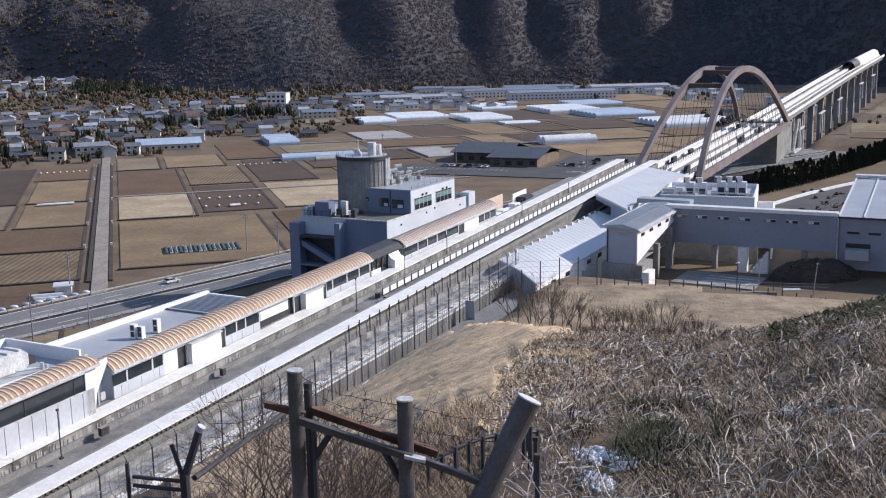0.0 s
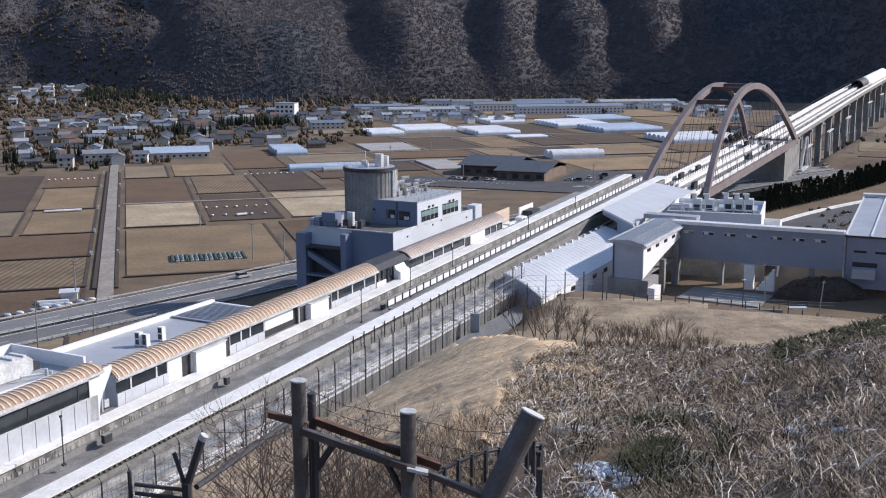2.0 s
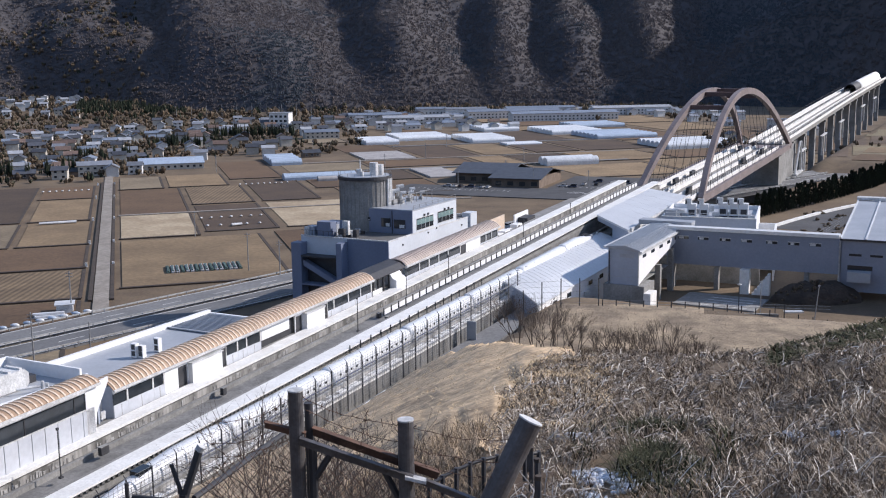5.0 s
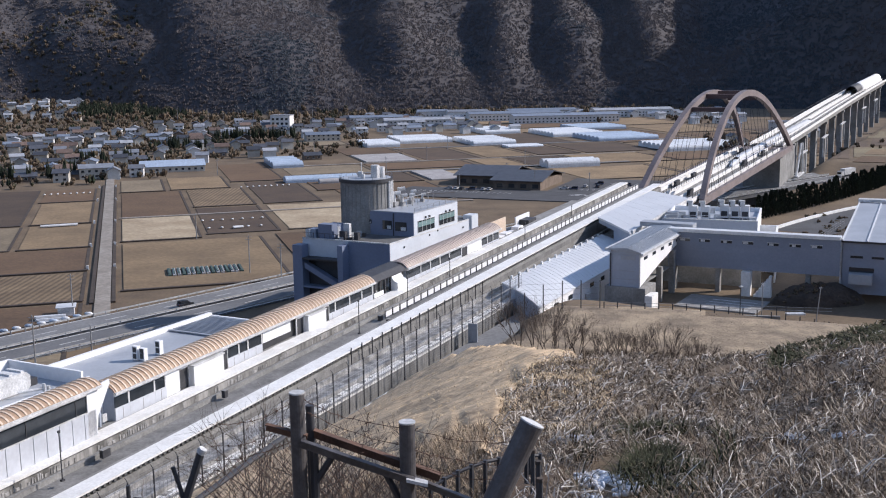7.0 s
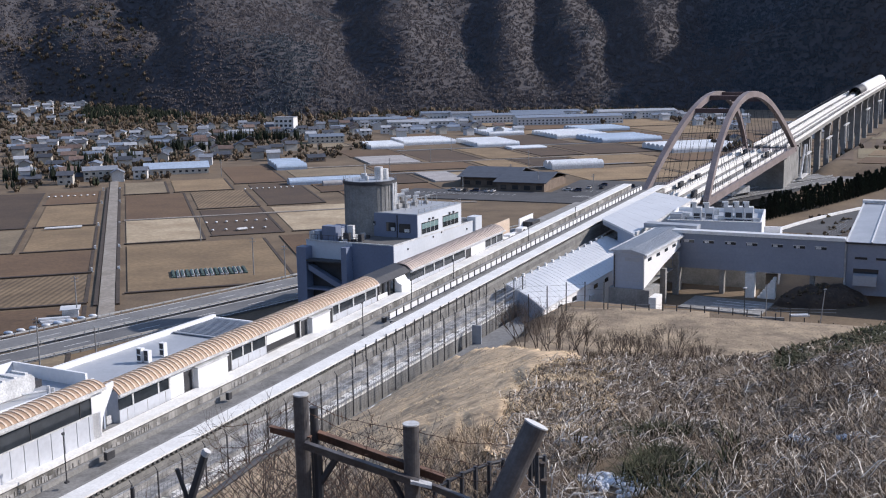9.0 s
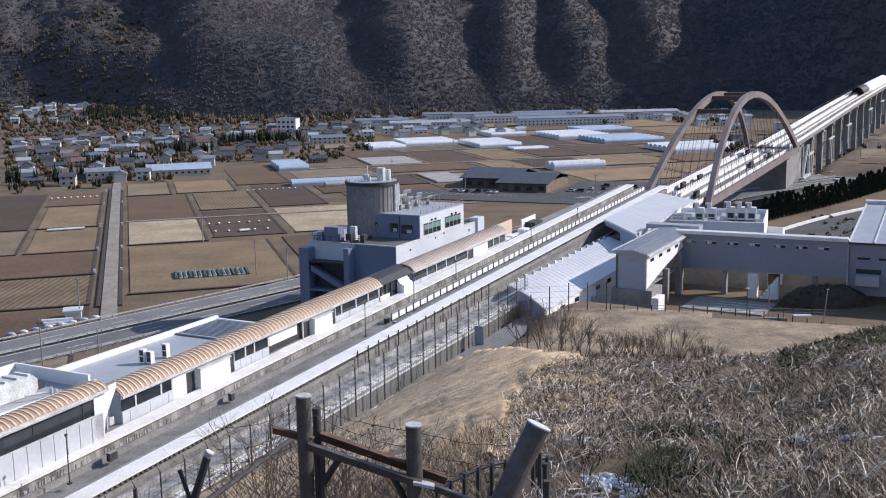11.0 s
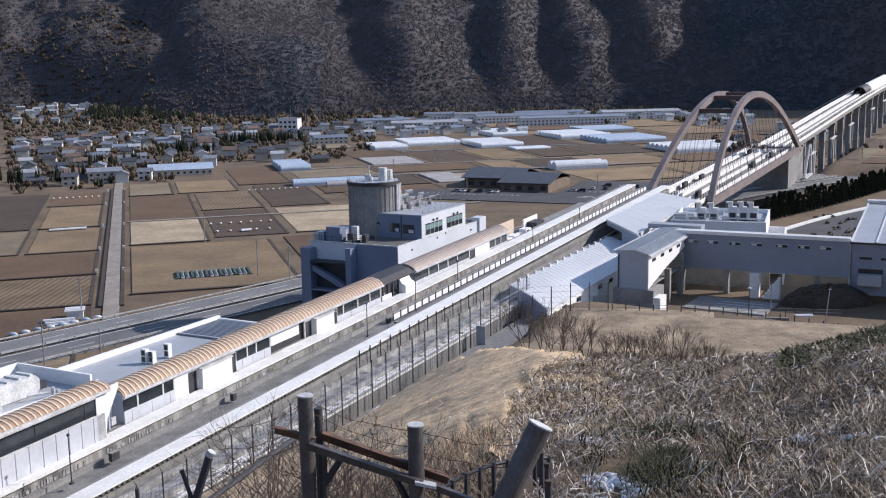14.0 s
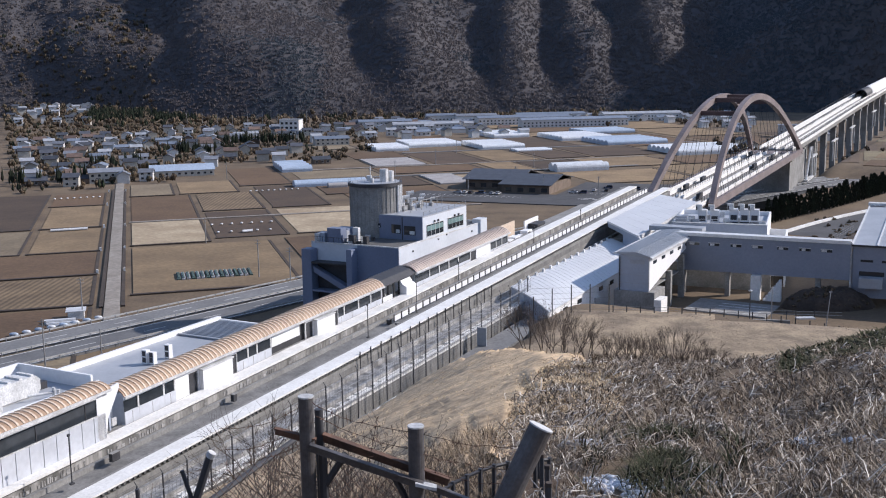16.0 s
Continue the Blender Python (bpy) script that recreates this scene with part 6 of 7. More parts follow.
# ------------------------------------------------------------------ woods
def island_mat(name, cols, rough=0.95):
    """Colour picked per loose piece from a short ramp."""
    m = bpy.data.materials.new(name)
    m.use_nodes = True
    nt = m.node_tree
    b = nt.nodes["Principled BSDF"]
    b.inputs["Roughness"].default_value = rough
    b.inputs["Specular IOR Level"].default_value = 0.25
    g = nt.nodes.new("ShaderNodeNewGeometry")
    r = nt.nodes.new("ShaderNodeValToRGB")
    e = r.color_ramp.elements
    e[0].color, e[1].color = (*cols[0], 1), (*cols[-1], 1)
    for i, c in enumerate(cols[1:-1]):
        n = e.new((i + 1) / (len(cols) - 1))
        n.color = (*c, 1)
    nt.links.new(g.outputs["Random Per Island"], r.inputs["Fac"])
    nt.links.new(r.outputs["Color"], b.inputs["Base Color"])
    return m

# crown browns cooled the same way for distant haze
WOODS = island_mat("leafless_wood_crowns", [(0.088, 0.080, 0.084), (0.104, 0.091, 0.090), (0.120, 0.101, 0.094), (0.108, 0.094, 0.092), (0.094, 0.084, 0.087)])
# evergreen tones made bluish to carry haze and blue shade
FARPINE = island_mat("haze_blue_evergreen_crowns", [(0.056, 0.068, 0.082), (0.072, 0.080, 0.088), (0.062, 0.072, 0.084)])
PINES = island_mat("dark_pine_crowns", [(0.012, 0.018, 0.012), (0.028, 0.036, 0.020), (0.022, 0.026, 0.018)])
SCRUB = island_mat("brown_winter_scrub", [(0.055, 0.04, 0.03), (0.10, 0.074, 0.05), (0.145, 0.105, 0.068), (0.045, 0.045, 0.028)])

def mesh_object(name, V, Q, material, label, category):
    me = bpy.data.meshes.new(name)
    me.from_pydata(V, [], Q)
    me.materials.append(material)
    return tagged(new(name, me), label, category, kind="stuff")

def crowns(name, pts, material, label, slim=False, seed=1, low=False):
    """Uneven tree crowns of ragged upright shards."""
    rnd = np.random.RandomState(seed)
    V, Q = [], []
    for x, y, z, r, h in pts:
        for k in range(5 if slim or low else 7):
            a = rnd.uniform(0, 6.283)
            q = r * rnd.uniform(0.1, 0.75)
            cx, cy = x + q * math.cos(a), y + q * math.sin(a)
            w = r * rnd.uniform(0.35, 0.6) * (0.6 if slim else 0.5 if low else 1)
            b = rnd.uniform(0, 6.283)
            z0 = z + h * rnd.uniform(0.0, 0.25)
            z1 = z + h * rnd.uniform(0.6, 1.0)
            zm = z0 + (z1 - z0) * (0.3 if slim else 0.1 if low else rnd.uniform(0.45, 0.75))
            i = len(V)
            ca, sa = math.cos(b) * w, math.sin(b) * w
            V += [(cx + ca, cy + sa, zm), (cx - sa, cy + ca, zm), (cx - ca, cy - sa, zm), (cx + sa, cy - ca, zm), (cx, cy, z1)]
            Q += [(i + 4, i, i + 1), (i + 4, i + 1, i + 2), (i + 4, i + 2, i + 3), (i + 4, i + 3, i)]
            if not low:
                V.append((cx, cy, z0))
                Q += [(i + 5, i + 1, i), (i + 5, i + 2, i + 1), (i + 5, i + 3, i + 2), (i + 5, i, i + 3)]
    return mesh_object(name, V, Q, material, label, "trees")

def woods():
    rnd = np.random.RandomState(4)
    n = 62000
    th = rnd.uniform(-24, 24, n)
    foot = np.interp(th, [-26, -20, -14, -8, 0, 8, 14, 18, 20.5, 24], [1480, 1430, 1300, 1240, 1250, 1265, 1270, 1250, 1230, 1180])
    d = foot + 560 * rnd.rand(n) ** 1.2 - 6
    x, y = d * np.sin(np.radians(th)), d * np.cos(np.radians(th))
    z = mountain_z(x, y)
    mix = fnoise(x, y, 130.0, 3, 9.0) + 0.4 * rnd.rand(n)
    pine = mix > 0.62 - 0.75 * smoothstep(11.5, 14.5, th)      # bluish crowns cover the last spur to paint its blue shade
    r = rnd.uniform(2.6, 4.8, n)
    h = rnd.uniform(1.6, 4.2, n)
    pts = np.stack([x, y, z - 0.8, r, h], 1)
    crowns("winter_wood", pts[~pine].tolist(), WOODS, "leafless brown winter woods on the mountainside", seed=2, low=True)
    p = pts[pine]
    crowns("haze_blue_wood", p.tolist(), FARPINE, "evergreen stands coloured bluish for haze and mountain shade", seed=3, low=True)
    # belts of scrub and small trees round the village and along the mountain foot
    pts, pin = [], []
    for th0, th1, d0, d1, count, hh in ((-22, -14, 600, 1120, 820, 4.8), (-14, -4, 720, 1150, 900, 4.2), (-4, 14, 1010, 1250, 520, 5.0), (-22, 14, 1120, 1260, 700, 7.0), (-22, -15, 1260, 1640, 500, 6), (13, 21, 700, 900, 160, 6.0), (14, 22, 620, 720, 60, 3.0)):
        for _ in range(count):
            t, d = rnd.uniform(th0, th1), math.sqrt(rnd.uniform(d0 * d0, d1 * d1))
            x, y = polar(t, d)
            q = Vector((x, y, 0)) - LA
            u, v = q.dot(LU), q.dot(LV)
            if any(a - 1 < u < b + 1 and c - 1 < v < e + 1 for a, b, c, e in FIELDS_DONE) or -4 < v < 8 and u < 330:
                continue
            if any((x - a) ** 2 + (y - b) ** 2 < 30 for a, b in taken):
                continue
            h = hh * rnd.uniform(0.5, 1.3)
            (pin if rnd.rand() < 0.16 else pts).append((x, y, max(village_z(x, y), float(ground_z(x, y)), float(mountain_z(np.array([x]), np.array([y]))[0])) - 0.4, h * 0.5, h))
    # dark pine belt added for the shaded patch at the slope's foot
    for _ in range(420):
        t, d = rnd.uniform(-18.2, -12.9), rnd.uniform(1185, 1310)
        x, y = polar(t, d)
        if d > 1215 + 22 * (-12.9 - t):
            continue
        h = rnd.uniform(7, 12)
        pin.append((x, y, max(village_z(x, y), float(mountain_z(np.array([x]), np.array([y]))[0])) - 0.4, 3.2, h))
    for th0, d0, w, count in ((-13.2, 800, 26, 26), (-10.0, 880, 36, 40), (-20.5, 640, 24, 14), (-17.5, 720, 20, 12)):
        for _ in range(count):
            x, y = polar(th0, d0)
            x, y = x + rnd.uniform(-w, w), y + rnd.uniform(-8, 8)
            pin.append((x, y, 0, 2.2, rnd.uniform(9, 14)))
    crowns("valley_scrub", pts, SCRUB, "brown leafless hedges and small trees round the village", seed=5)
    crowns("valley_pines", pin, PINES, "dark evergreen trees round the village, one belt standing in for shade", slim=True, seed=6)
woods()

FIELDB = mat("brown_tilled_field", (0.15, 0.105, 0.072), (0.10, 0.07, 0.05), 0.05, 0.9, 0.95, bump=0.6, depth=0.1)
FIELDO = mat("olive_winter_field", (0.24, 0.20, 0.12), (0.17, 0.135, 0.085), 0.05, 0.9, 0.95, bump=0.6, depth=0.1)
def far_fields():
    for i, (t0, t1, d0, d1) in enumerate(((18.6, 20.2, 560, 610), (20.4, 22.6, 570, 625), (19.4, 21.0, 625, 670), (21.2, 23.5, 640, 690), (20.0, 22.0, 690, 745), (22.2, 24.0, 705, 760), (20.6, 23.4, 765, 830))):
        bm = bmesh.new()
        v = []
        for a in np.linspace(t0, t1, 5):
            row = []
            for d in np.linspace(d0, d1, 7):
                x, y = polar(a, d)
                row.append(bm.verts.new((x, y, float(ground_z(x, y)) + 0.2)))
            v.append(row)
        for p, q in zip(v, v[1:]):
            for j in range(6):
                bm.faces.new((p[j], p[j + 1], q[j + 1], q[j]))
        solo("field", bm, (FIELDB, FIELDO, FIELDB)[i % 3], ("dark brown tilled winter field", "olive brown winter field", "dark brown tilled winter field")[i % 3], "field", "structure")
    rnd = np.random.RandomState(17)
    pts = []
    for _ in range(50):
        x, y = polar(rnd.uniform(18.2, 22.5), rnd.uniform(335, 400))
        pts.append((x, y, float(ground_z(x, y)) - 0.2, rnd.uniform(0.7, 1.5), rnd.uniform(0.8, 2.0)))
    crowns("bank_scrub", pts, SCRUB, "low brown scrub on the bank behind the wing", seed=18)
far_fields()

# ------------------------------------------------------------------ the near hillside
STRAW = island_mat("dry_straw_grass", [(0.040, 0.028, 0.020), (0.08, 0.057, 0.038), (0.17, 0.126, 0.086), (0.30, 0.24, 0.175), (0.52, 0.45, 0.36), (0.06, 0.042, 0.03), (0.12, 0.088, 0.06), (0.24, 0.187, 0.135)])
DRYW = island_mat("dry_tan_weeds", [(0.30, 0.22, 0.14), (0.17, 0.122, 0.08), (0.46, 0.36, 0.25), (0.10, 0.07, 0.048), (0.36, 0.275, 0.185)])
GOLD = island_mat("short_golden_grass", [(0.42, 0.30, 0.175), (0.60, 0.45, 0.275), (0.74, 0.59, 0.39), (0.28, 0.195, 0.115)])
LEAF = island_mat("low_evergreen_leaves", [(0.024, 0.028, 0.014), (0.046, 0.050, 0.024), (0.070, 0.064, 0.036), (0.034, 0.031, 0.018)])
PALE = island_mat("bleached_stems", [(0.38, 0.35, 0.32), (0.56, 0.53, 0.50), (0.28, 0.25, 0.22)])

def blades(name, th, d, length, lean, width, material, label, category="grass", seed=1, lift=0.0):
    rnd = np.random.RandomState(seed)
    n = len(th)
    x, y = d * np.sin(np.radians(th)), d * np.cos(np.radians(th))
    z = ground_rough(x, y) - 0.02 + lift
    a = rnd.uniform(0, 2 * np.pi, n)
    ux, uy = np.cos(a), np.sin(a)
    lean = lean * rnd.uniform(0.6, 1.35, n)
    w = width * rnd.uniform(0.6, 1.4, n) * np.clip(d / 14, 0.55, 3)
    px, py = -uy * w / 2, ux * w / 2
    mid = length * 0.55
    mh, mo = mid * np.cos(lean * 0.6), mid * np.sin(lean * 0.6)
    th_, to = mh + (length - mid) * np.cos(lean * 1.5), mo + (length - mid) * np.sin(lean * 1.5)
    V = np.empty((n, 5, 3))
    V[:, 0] = np.stack([x - px, y - py, z], 1)
    V[:, 1] = np.stack([x + px, y + py, z], 1)
    V[:, 2] = np.stack([x + ux * mo + px * 0.8, y + uy * mo + py * 0.8, z + mh], 1)
    V[:, 3] = np.stack([x + ux * mo - px * 0.8, y + uy * mo - py * 0.8, z + mh], 1)
    V[:, 4] = np.stack([x + ux * to, y + uy * to, z + th_], 1)
    i = np.arange(n) * 5
    me = bpy.data.meshes.new(name)
    faces = np.stack([i, i + 1, i + 2, i + 3], 1).tolist() + np.stack([i + 3, i + 2, i + 4], 1).tolist()
    me.from_pydata(V.reshape(-1, 3).tolist(), [], faces)
    me.materials.append(material)
    return tagged(new(name, me), label, category, kind="stuff")

STEMS = island_mat("dead_stems", [(0.05, 0.037, 0.028), (0.20, 0.16, 0.122), (0.42, 0.36, 0.29), (0.80, 0.75, 0.67), (0.075, 0.055, 0.042), (0.13, 0.098, 0.074), (0.28, 0.225, 0.175)])

def lying_stems(name, th, d, length, material, label, seed):
    """Bent stems at a low angle, each of two straight pieces."""
    rnd = np.random.RandomState(seed)
    n = len(th)
    x, y = d * np.sin(np.radians(th)), d * np.cos(np.radians(th))
    z = ground_rough(x, y) + rnd.uniform(0.0, 0.16, n) * (0.6 + d * 0.015)
    a, e = rnd.uniform(0, 2 * np.pi, n), np.radians(rnd.uniform(-4, 48, n))
    a2, e2 = a + rnd.uniform(-0.8, 0.8, n), e - np.radians(rnd.uniform(5, 60, n))
    p0 = np.stack([x, y, z], 1)
    p1 = p0 + (length * 0.55)[:, None] * np.stack([np.cos(a) * np.cos(e), np.sin(a) * np.cos(e), np.sin(e)], 1)
    p2 = p1 + (length * 0.45)[:, None] * np.stack([np.cos(a2) * np.cos(e2), np.sin(a2) * np.cos(e2), np.sin(e2)], 1)
    w = 0.0024 * rnd.uniform(0.7, 1.5, n) * np.clip(d / 8, 0.8, 4.5)
    side = np.stack([-np.sin(a) * w, np.cos(a) * w, 0.5 * w], 1)
    V = np.stack([p0 - side, p0 + side, p1 + side, p1 - side, p2 + side * 0.5, p2 - side * 0.5], 1)
    i = np.arange(n) * 6
    me = bpy.data.meshes.new(name)
    me.from_pydata(V.reshape(-1, 3).tolist(), [], np.stack([i, i + 1, i + 2, i + 3], 1).tolist() + np.stack([i + 3, i + 2, i + 4, i + 5], 1).tolist())
    me.materials.append(material)
    return tagged(new(name, me), label, "grass", kind="stuff")

def hillside():
    rnd = np.random.RandomState(12)
    # tall matted straw on the near slope
    n = 125000
    th = 25 - 27 * rnd.rand(n) ** 1.25
    d = np.exp(rnd.uniform(np.log(5.0), np.log(62), n))
    clump = fnoise(th * 1.2, np.log(d) * 9, 1.6, 3, 2.0)
    keep = (clump > -0.20 + 0.07 * smoothstep(9, 17, th)) & ~(d > 13 + np.clip(th - 1.9, 0, 20) * 11.0 + 4 * np.sin(th * 2.3) + 8 * clump + 40 * (rnd.rand(n) - 0.5) * np.clip(th / 4, 0.3, 1)) & ~((th > 2.6) & (th < 5.4) & (d < 13)) & ~((np.hypot((th - 9.0) / 1.8, (d - 9.8) / 1.6) < 1) & (rnd.rand(n) < 0.94))
    th, d, clump = th[keep], d[keep], clump[keep]
    rim = 13 + np.clip(th - 1.9, 0, 20) * 11.0
    L = np.clip((rim + 16 - d) / 45, 0.25, 1) * rnd.uniform(0.18, 0.55, len(th)) * (0.75 + d * 0.012) * (1 + 0.5 * np.clip(clump, 0, 1))
    blades("straw_grass", th, d, L * 1.05, 2.05, 0.012, STRAW, "long matted dry straw grass on the hillside", seed=3)
    # bleached stems lying criss-cross on the mat
    n = 30000
    th = 25 - 23 * rnd.rand(n) ** 1.15
    d = np.exp(rnd.uniform(np.log(5.5), np.log(60), n))
    patch = fnoise(th * 0.9, np.log(d) * 8, 1.5, 3, 5.0)
    keep = (patch > -0.12) & (d < 16 + np.clip(th - 1.9, 0, 20) * 9.0 + 10 * patch) & (np.hypot((th - 9.0) / 1.8, (d - 9.8) / 1.6) > 1)
    th, d, patch = th[keep], d[keep], patch[keep]
    lying_stems("fallen_stems", th, d, rnd.uniform(0.1, 0.42, len(th)) * (0.7 + d * 0.012), STEMS, "bleached dead stems lying tangled on the slope", seed=21)
    # the same, thinner, on the left of the fence
    n = 26000
    th, d = rnd.uniform(-16, 2.0, n), np.exp(rnd.uniform(np.log(5.5), np.log(17), n))
    blades("straw_grass", th, d, rnd.uniform(0.15, 0.5, n) * (0.8 + d * 0.01), 0.9, 0.010, DRYW, "dry brown grass and weeds below the fence", seed=4)
    # short golden turf on the knoll
    n = 110000
    th = rnd.uniform(-14, 9, n)
    d = np.exp(rnd.uniform(np.log(14), np.log(150), n))
    blades("golden_turf", th, d, rnd.uniform(0.07, 0.2, n) * (1 + d * 0.006), 1.2, 0.012, GOLD, "short golden winter turf on the knoll", seed=5)
    # darker undergrowth and evergreen scrub on the crest
    n = 15000
    th = 23.8 - 6.8 * rnd.rand(n) ** 1.4
    d = rnd.uniform(28, 50, n)
    k = fnoise(th, d, 5.0, 3, 6.0) > -0.05 - 0.14 * (th - 18)
    th, d = th[k], d[k]
    blades("evergreen_scrub", th, d, rnd.uniform(0.15, 0.55, len(th)), 1.0, 0.035, LEAF, "low dark evergreen scrub on the crest", "shrubs", seed=6)
    n = 8000
    th, d = rnd.normal(11.3, 1.5, n), np.clip(rnd.normal(11.4, 1.3, n), 8, 19)
    k = fnoise(th * 0.6, d, 2.2, 3, 1.0) > -0.12
    th, d = th[k], d[k]
    blades("evergreen_scrub", th, d, rnd.uniform(0.15, 0.4, len(th)), 0.9, 0.022, LEAF, "low dark green weeds among the straw", "shrubs", seed=7)
    n = 14000
    th, d = rnd.uniform(7.2, 14.5, n), rnd.uniform(174, 190, n)
    k = fnoise(th * 1.3, d * 0.2, 1.4, 3, 8.0) > -0.25
    th, d = th[k], d[k]
    blades("tall_weeds", th, d - 9, rnd.uniform(0.5, 1.5, len(th)), 0.6, 0.016, STRAW, "tall dry tan weeds on the terrace", seed=9)
    # weeds on the terrace
    n = 9000
    th, d = rnd.uniform(1.5, 22, n), rnd.uniform(150, 212, n)
    blades("terrace_weeds", th, d, rnd.uniform(0.15, 0.4, n), 0.8, 0.016, STRAW, "thin dry weeds on the flat terrace", seed=8)
hillside()

def snow_patch(th, d, r, seed, label):
    """Thin scraps of snow left between the straw, thicker towards the middle."""
    rnd = np.random.RandomState(seed)
    x0, y0 = polar(th, d)
    bm = bmesh.new()
    for k in range(int(140 + 420 * r)):
        a, q = rnd.uniform(0, 6.283), r * rnd.rand() ** 0.7
        x, y = x0 + q * math.cos(a) * 0.7 - 0.25 * q * math.sin(a), y0 + q * math.sin(a) * 1.9
        if noise.noise(Vector((x * 3.2, y * 2.2, seed))) < -0.12:
            continue
        z = float(ground_rough(np.array([x]), np.array([y]))[0])
        ball(bm, Vector((x, y, z + 0.035)), r * rnd.uniform(0.02, 0.10), r * rnd.uniform(0.03, 0.10), 0.012 + 0.03 * rnd.rand(), 7, 4)
    solo("snow_patch", bm, SNOW, label, "snow", kind="stuff", smooth=True)
snow_patch(9.2, 9.7, 0.5, 1, "melting snow patch lying in the dry grass")
snow_patch(6.9, 12.4, 0.26, 2, "small melting snow remnant on the slope")
snow_patch(12.6, 9.6, 0.30, 3, "thin snow remnant among the straw")
snow_patch(8.1, 8.6, 0.2, 4, "small melting snow remnant on the slope")
snow_patch(18.2, 12.4, 0.14, 5, "thin snow remnant among the straw")
snow_patch(20.6, 12.0, 0.12, 6, "thin snow remnant among the straw")
snow_patch(17.6, 30.0, 0.3, 7, "thin snow remnant among the straw")

# ------------------------------------------------------------------ shrubs on the terrace
rnd = random.Random(31)
for i, (th, d, h) in enumerate(((3.9, 192, 4.4), (4.8, 190, 4.0), (5.5, 188, 4.6), (6.2, 186, 4.2), (7.0, 190, 3.0), (8.2, 183, 3.4), (9.0, 186, 3.2), (9.9, 184, 3.8), (10.8, 182, 3.4), (11.6, 185, 4.0), (12.4, 181, 3.4), (13.4, 184, 3.2))):
    x, y = polar(th, d - 12)
    bare_tree("bare_shrub", "leafless many-stemmed shrub on the terrace", h * (2.7 if i < 4 else 2.3), 0.62, 40 + i, (x, y, float(ground_z(x, y)) - 0.2), 5, 0.07, multi=5, group="terrace shrubs")

# ------------------------------------------------------------------ the tall security fence below the knoll
def fence_post(p, height, label, group, top_arm=True):
    t = thing("fence_post", label, "fence post", p, group=group)
    bm = bmesh.new()
    rod(bm, p - Vector((0, 0, 0.5)), p + Vector((0, 0, height)), 0.11, seg=6)
    part("post_shaft", bm, DARKST, t)
    if top_arm:
        bm = bmesh.new()
        rod(bm, p + Vector((0, 0, height)), p + Vector((-0.35, 0.2, height + 0.5)), 0.05, seg=5)
        part("post_arm", bm, DARKST, t)
MESHW = mat("grey_fence_wire", (0.30, 0.30, 0.30), None, 1.0, 5.0, 0.6, 0.3)
def security_fence():
    s = -30.0
    while s < 93:
        g = float(ground_z(*W(s, -22.4, 0).xy))
        top = G(s, -22.4, 3.2).z
        fence_post(W(s, -22.4, g), top - g, "tall dark steel security fence post", "security fence posts")
        s += 4.3
    t = thing("fence_wires", "thin grey wire mesh of the security fence", "fence", W(30, -22.4, 11))
    bm = bmesh.new()
    for h in np.arange(-3.8, 3.3, 0.44):
        hexa(bm, G, -30, 92, -22.42, -22.39, h, h + 0.03)
    s = -30.0
    while s < 92:
        hexa(bm, G, s, s + 0.03, -22.43, -22.40, -4.2, 3.1)
        s += 0.72
    part("mesh_panel", bm, MESHW, t, kind="stuff")
    bm = bmesh.new()
    hexa(bm, G, -40, 92, -22.48, -22.33, 1.2, 1.3)
    hexa(bm, G, -40, 92, -22.48, -22.33, -1.4, -1.3)
    part("fence_rail", bm, GALV, t)
    # an inner line of posts by the guideway
    s = 40.0
    while s < 92:
        g = float(ground_z(*W(s, -14.0, 0).xy))
        fence_post(W(s, -14.0, g), G(s, -14, 1.0).z - g, "dark steel post beside the guideway", "inner fence posts", False)
        s += 3.4
security_fence()

def service_road():
    bm = bmesh.new()
    hexa(bm, G, -60, 92, -28.6, -23.2, -6.0, -4.05)
    solo("service_road", bm, ASPH, "narrow grey service road below the knoll", "road", "structure")
    bm = bmesh.new()
    for i in range(44):
        a, b = -26 + i * 2.0, -24 + i * 2.0
        za, zb = (float(ground_z(*W(q, -30.25, 0).xy)) for q in (a, b))
        hexa(bm, lambda s, n, h: W(s, n, (za if s == a else zb) + h), a, b, -30.2, -30.0, -2.5, 0.75)
    solo("kerb", bm, WHITE, "thin pale concrete kerb along the rim of the turf", "kerb", "structure")
    bm = bmesh.new()
    hexa(bm, G, 66.0, 66.15, -24.8, -22.9, -5, -0.6)
    solo("wall_panel", bm, METROOF, "pale grey sheet panel at the fence end", "panel")
    for i in range(6):
        t = thing("bench_box", "small dark box with a white lid by the fence", "box", G(70 + i * 3, -24.8, -3.5), group="fence boxes")
        g = float(ground_z(*W(72 + i * 3, -24.8, 0).xy))
        piece("box_body", DARKST, t, W, 70.5 + i * 3, 72.6 + i * 3, -25.4, -24.2, g, g + 0.7)
        piece("box_lid", FRAME, t, W, 70.3 + i * 3, 72.8 + i * 3, -25.5, -24.1, g + 0.7, g + 0.82)
service_road()

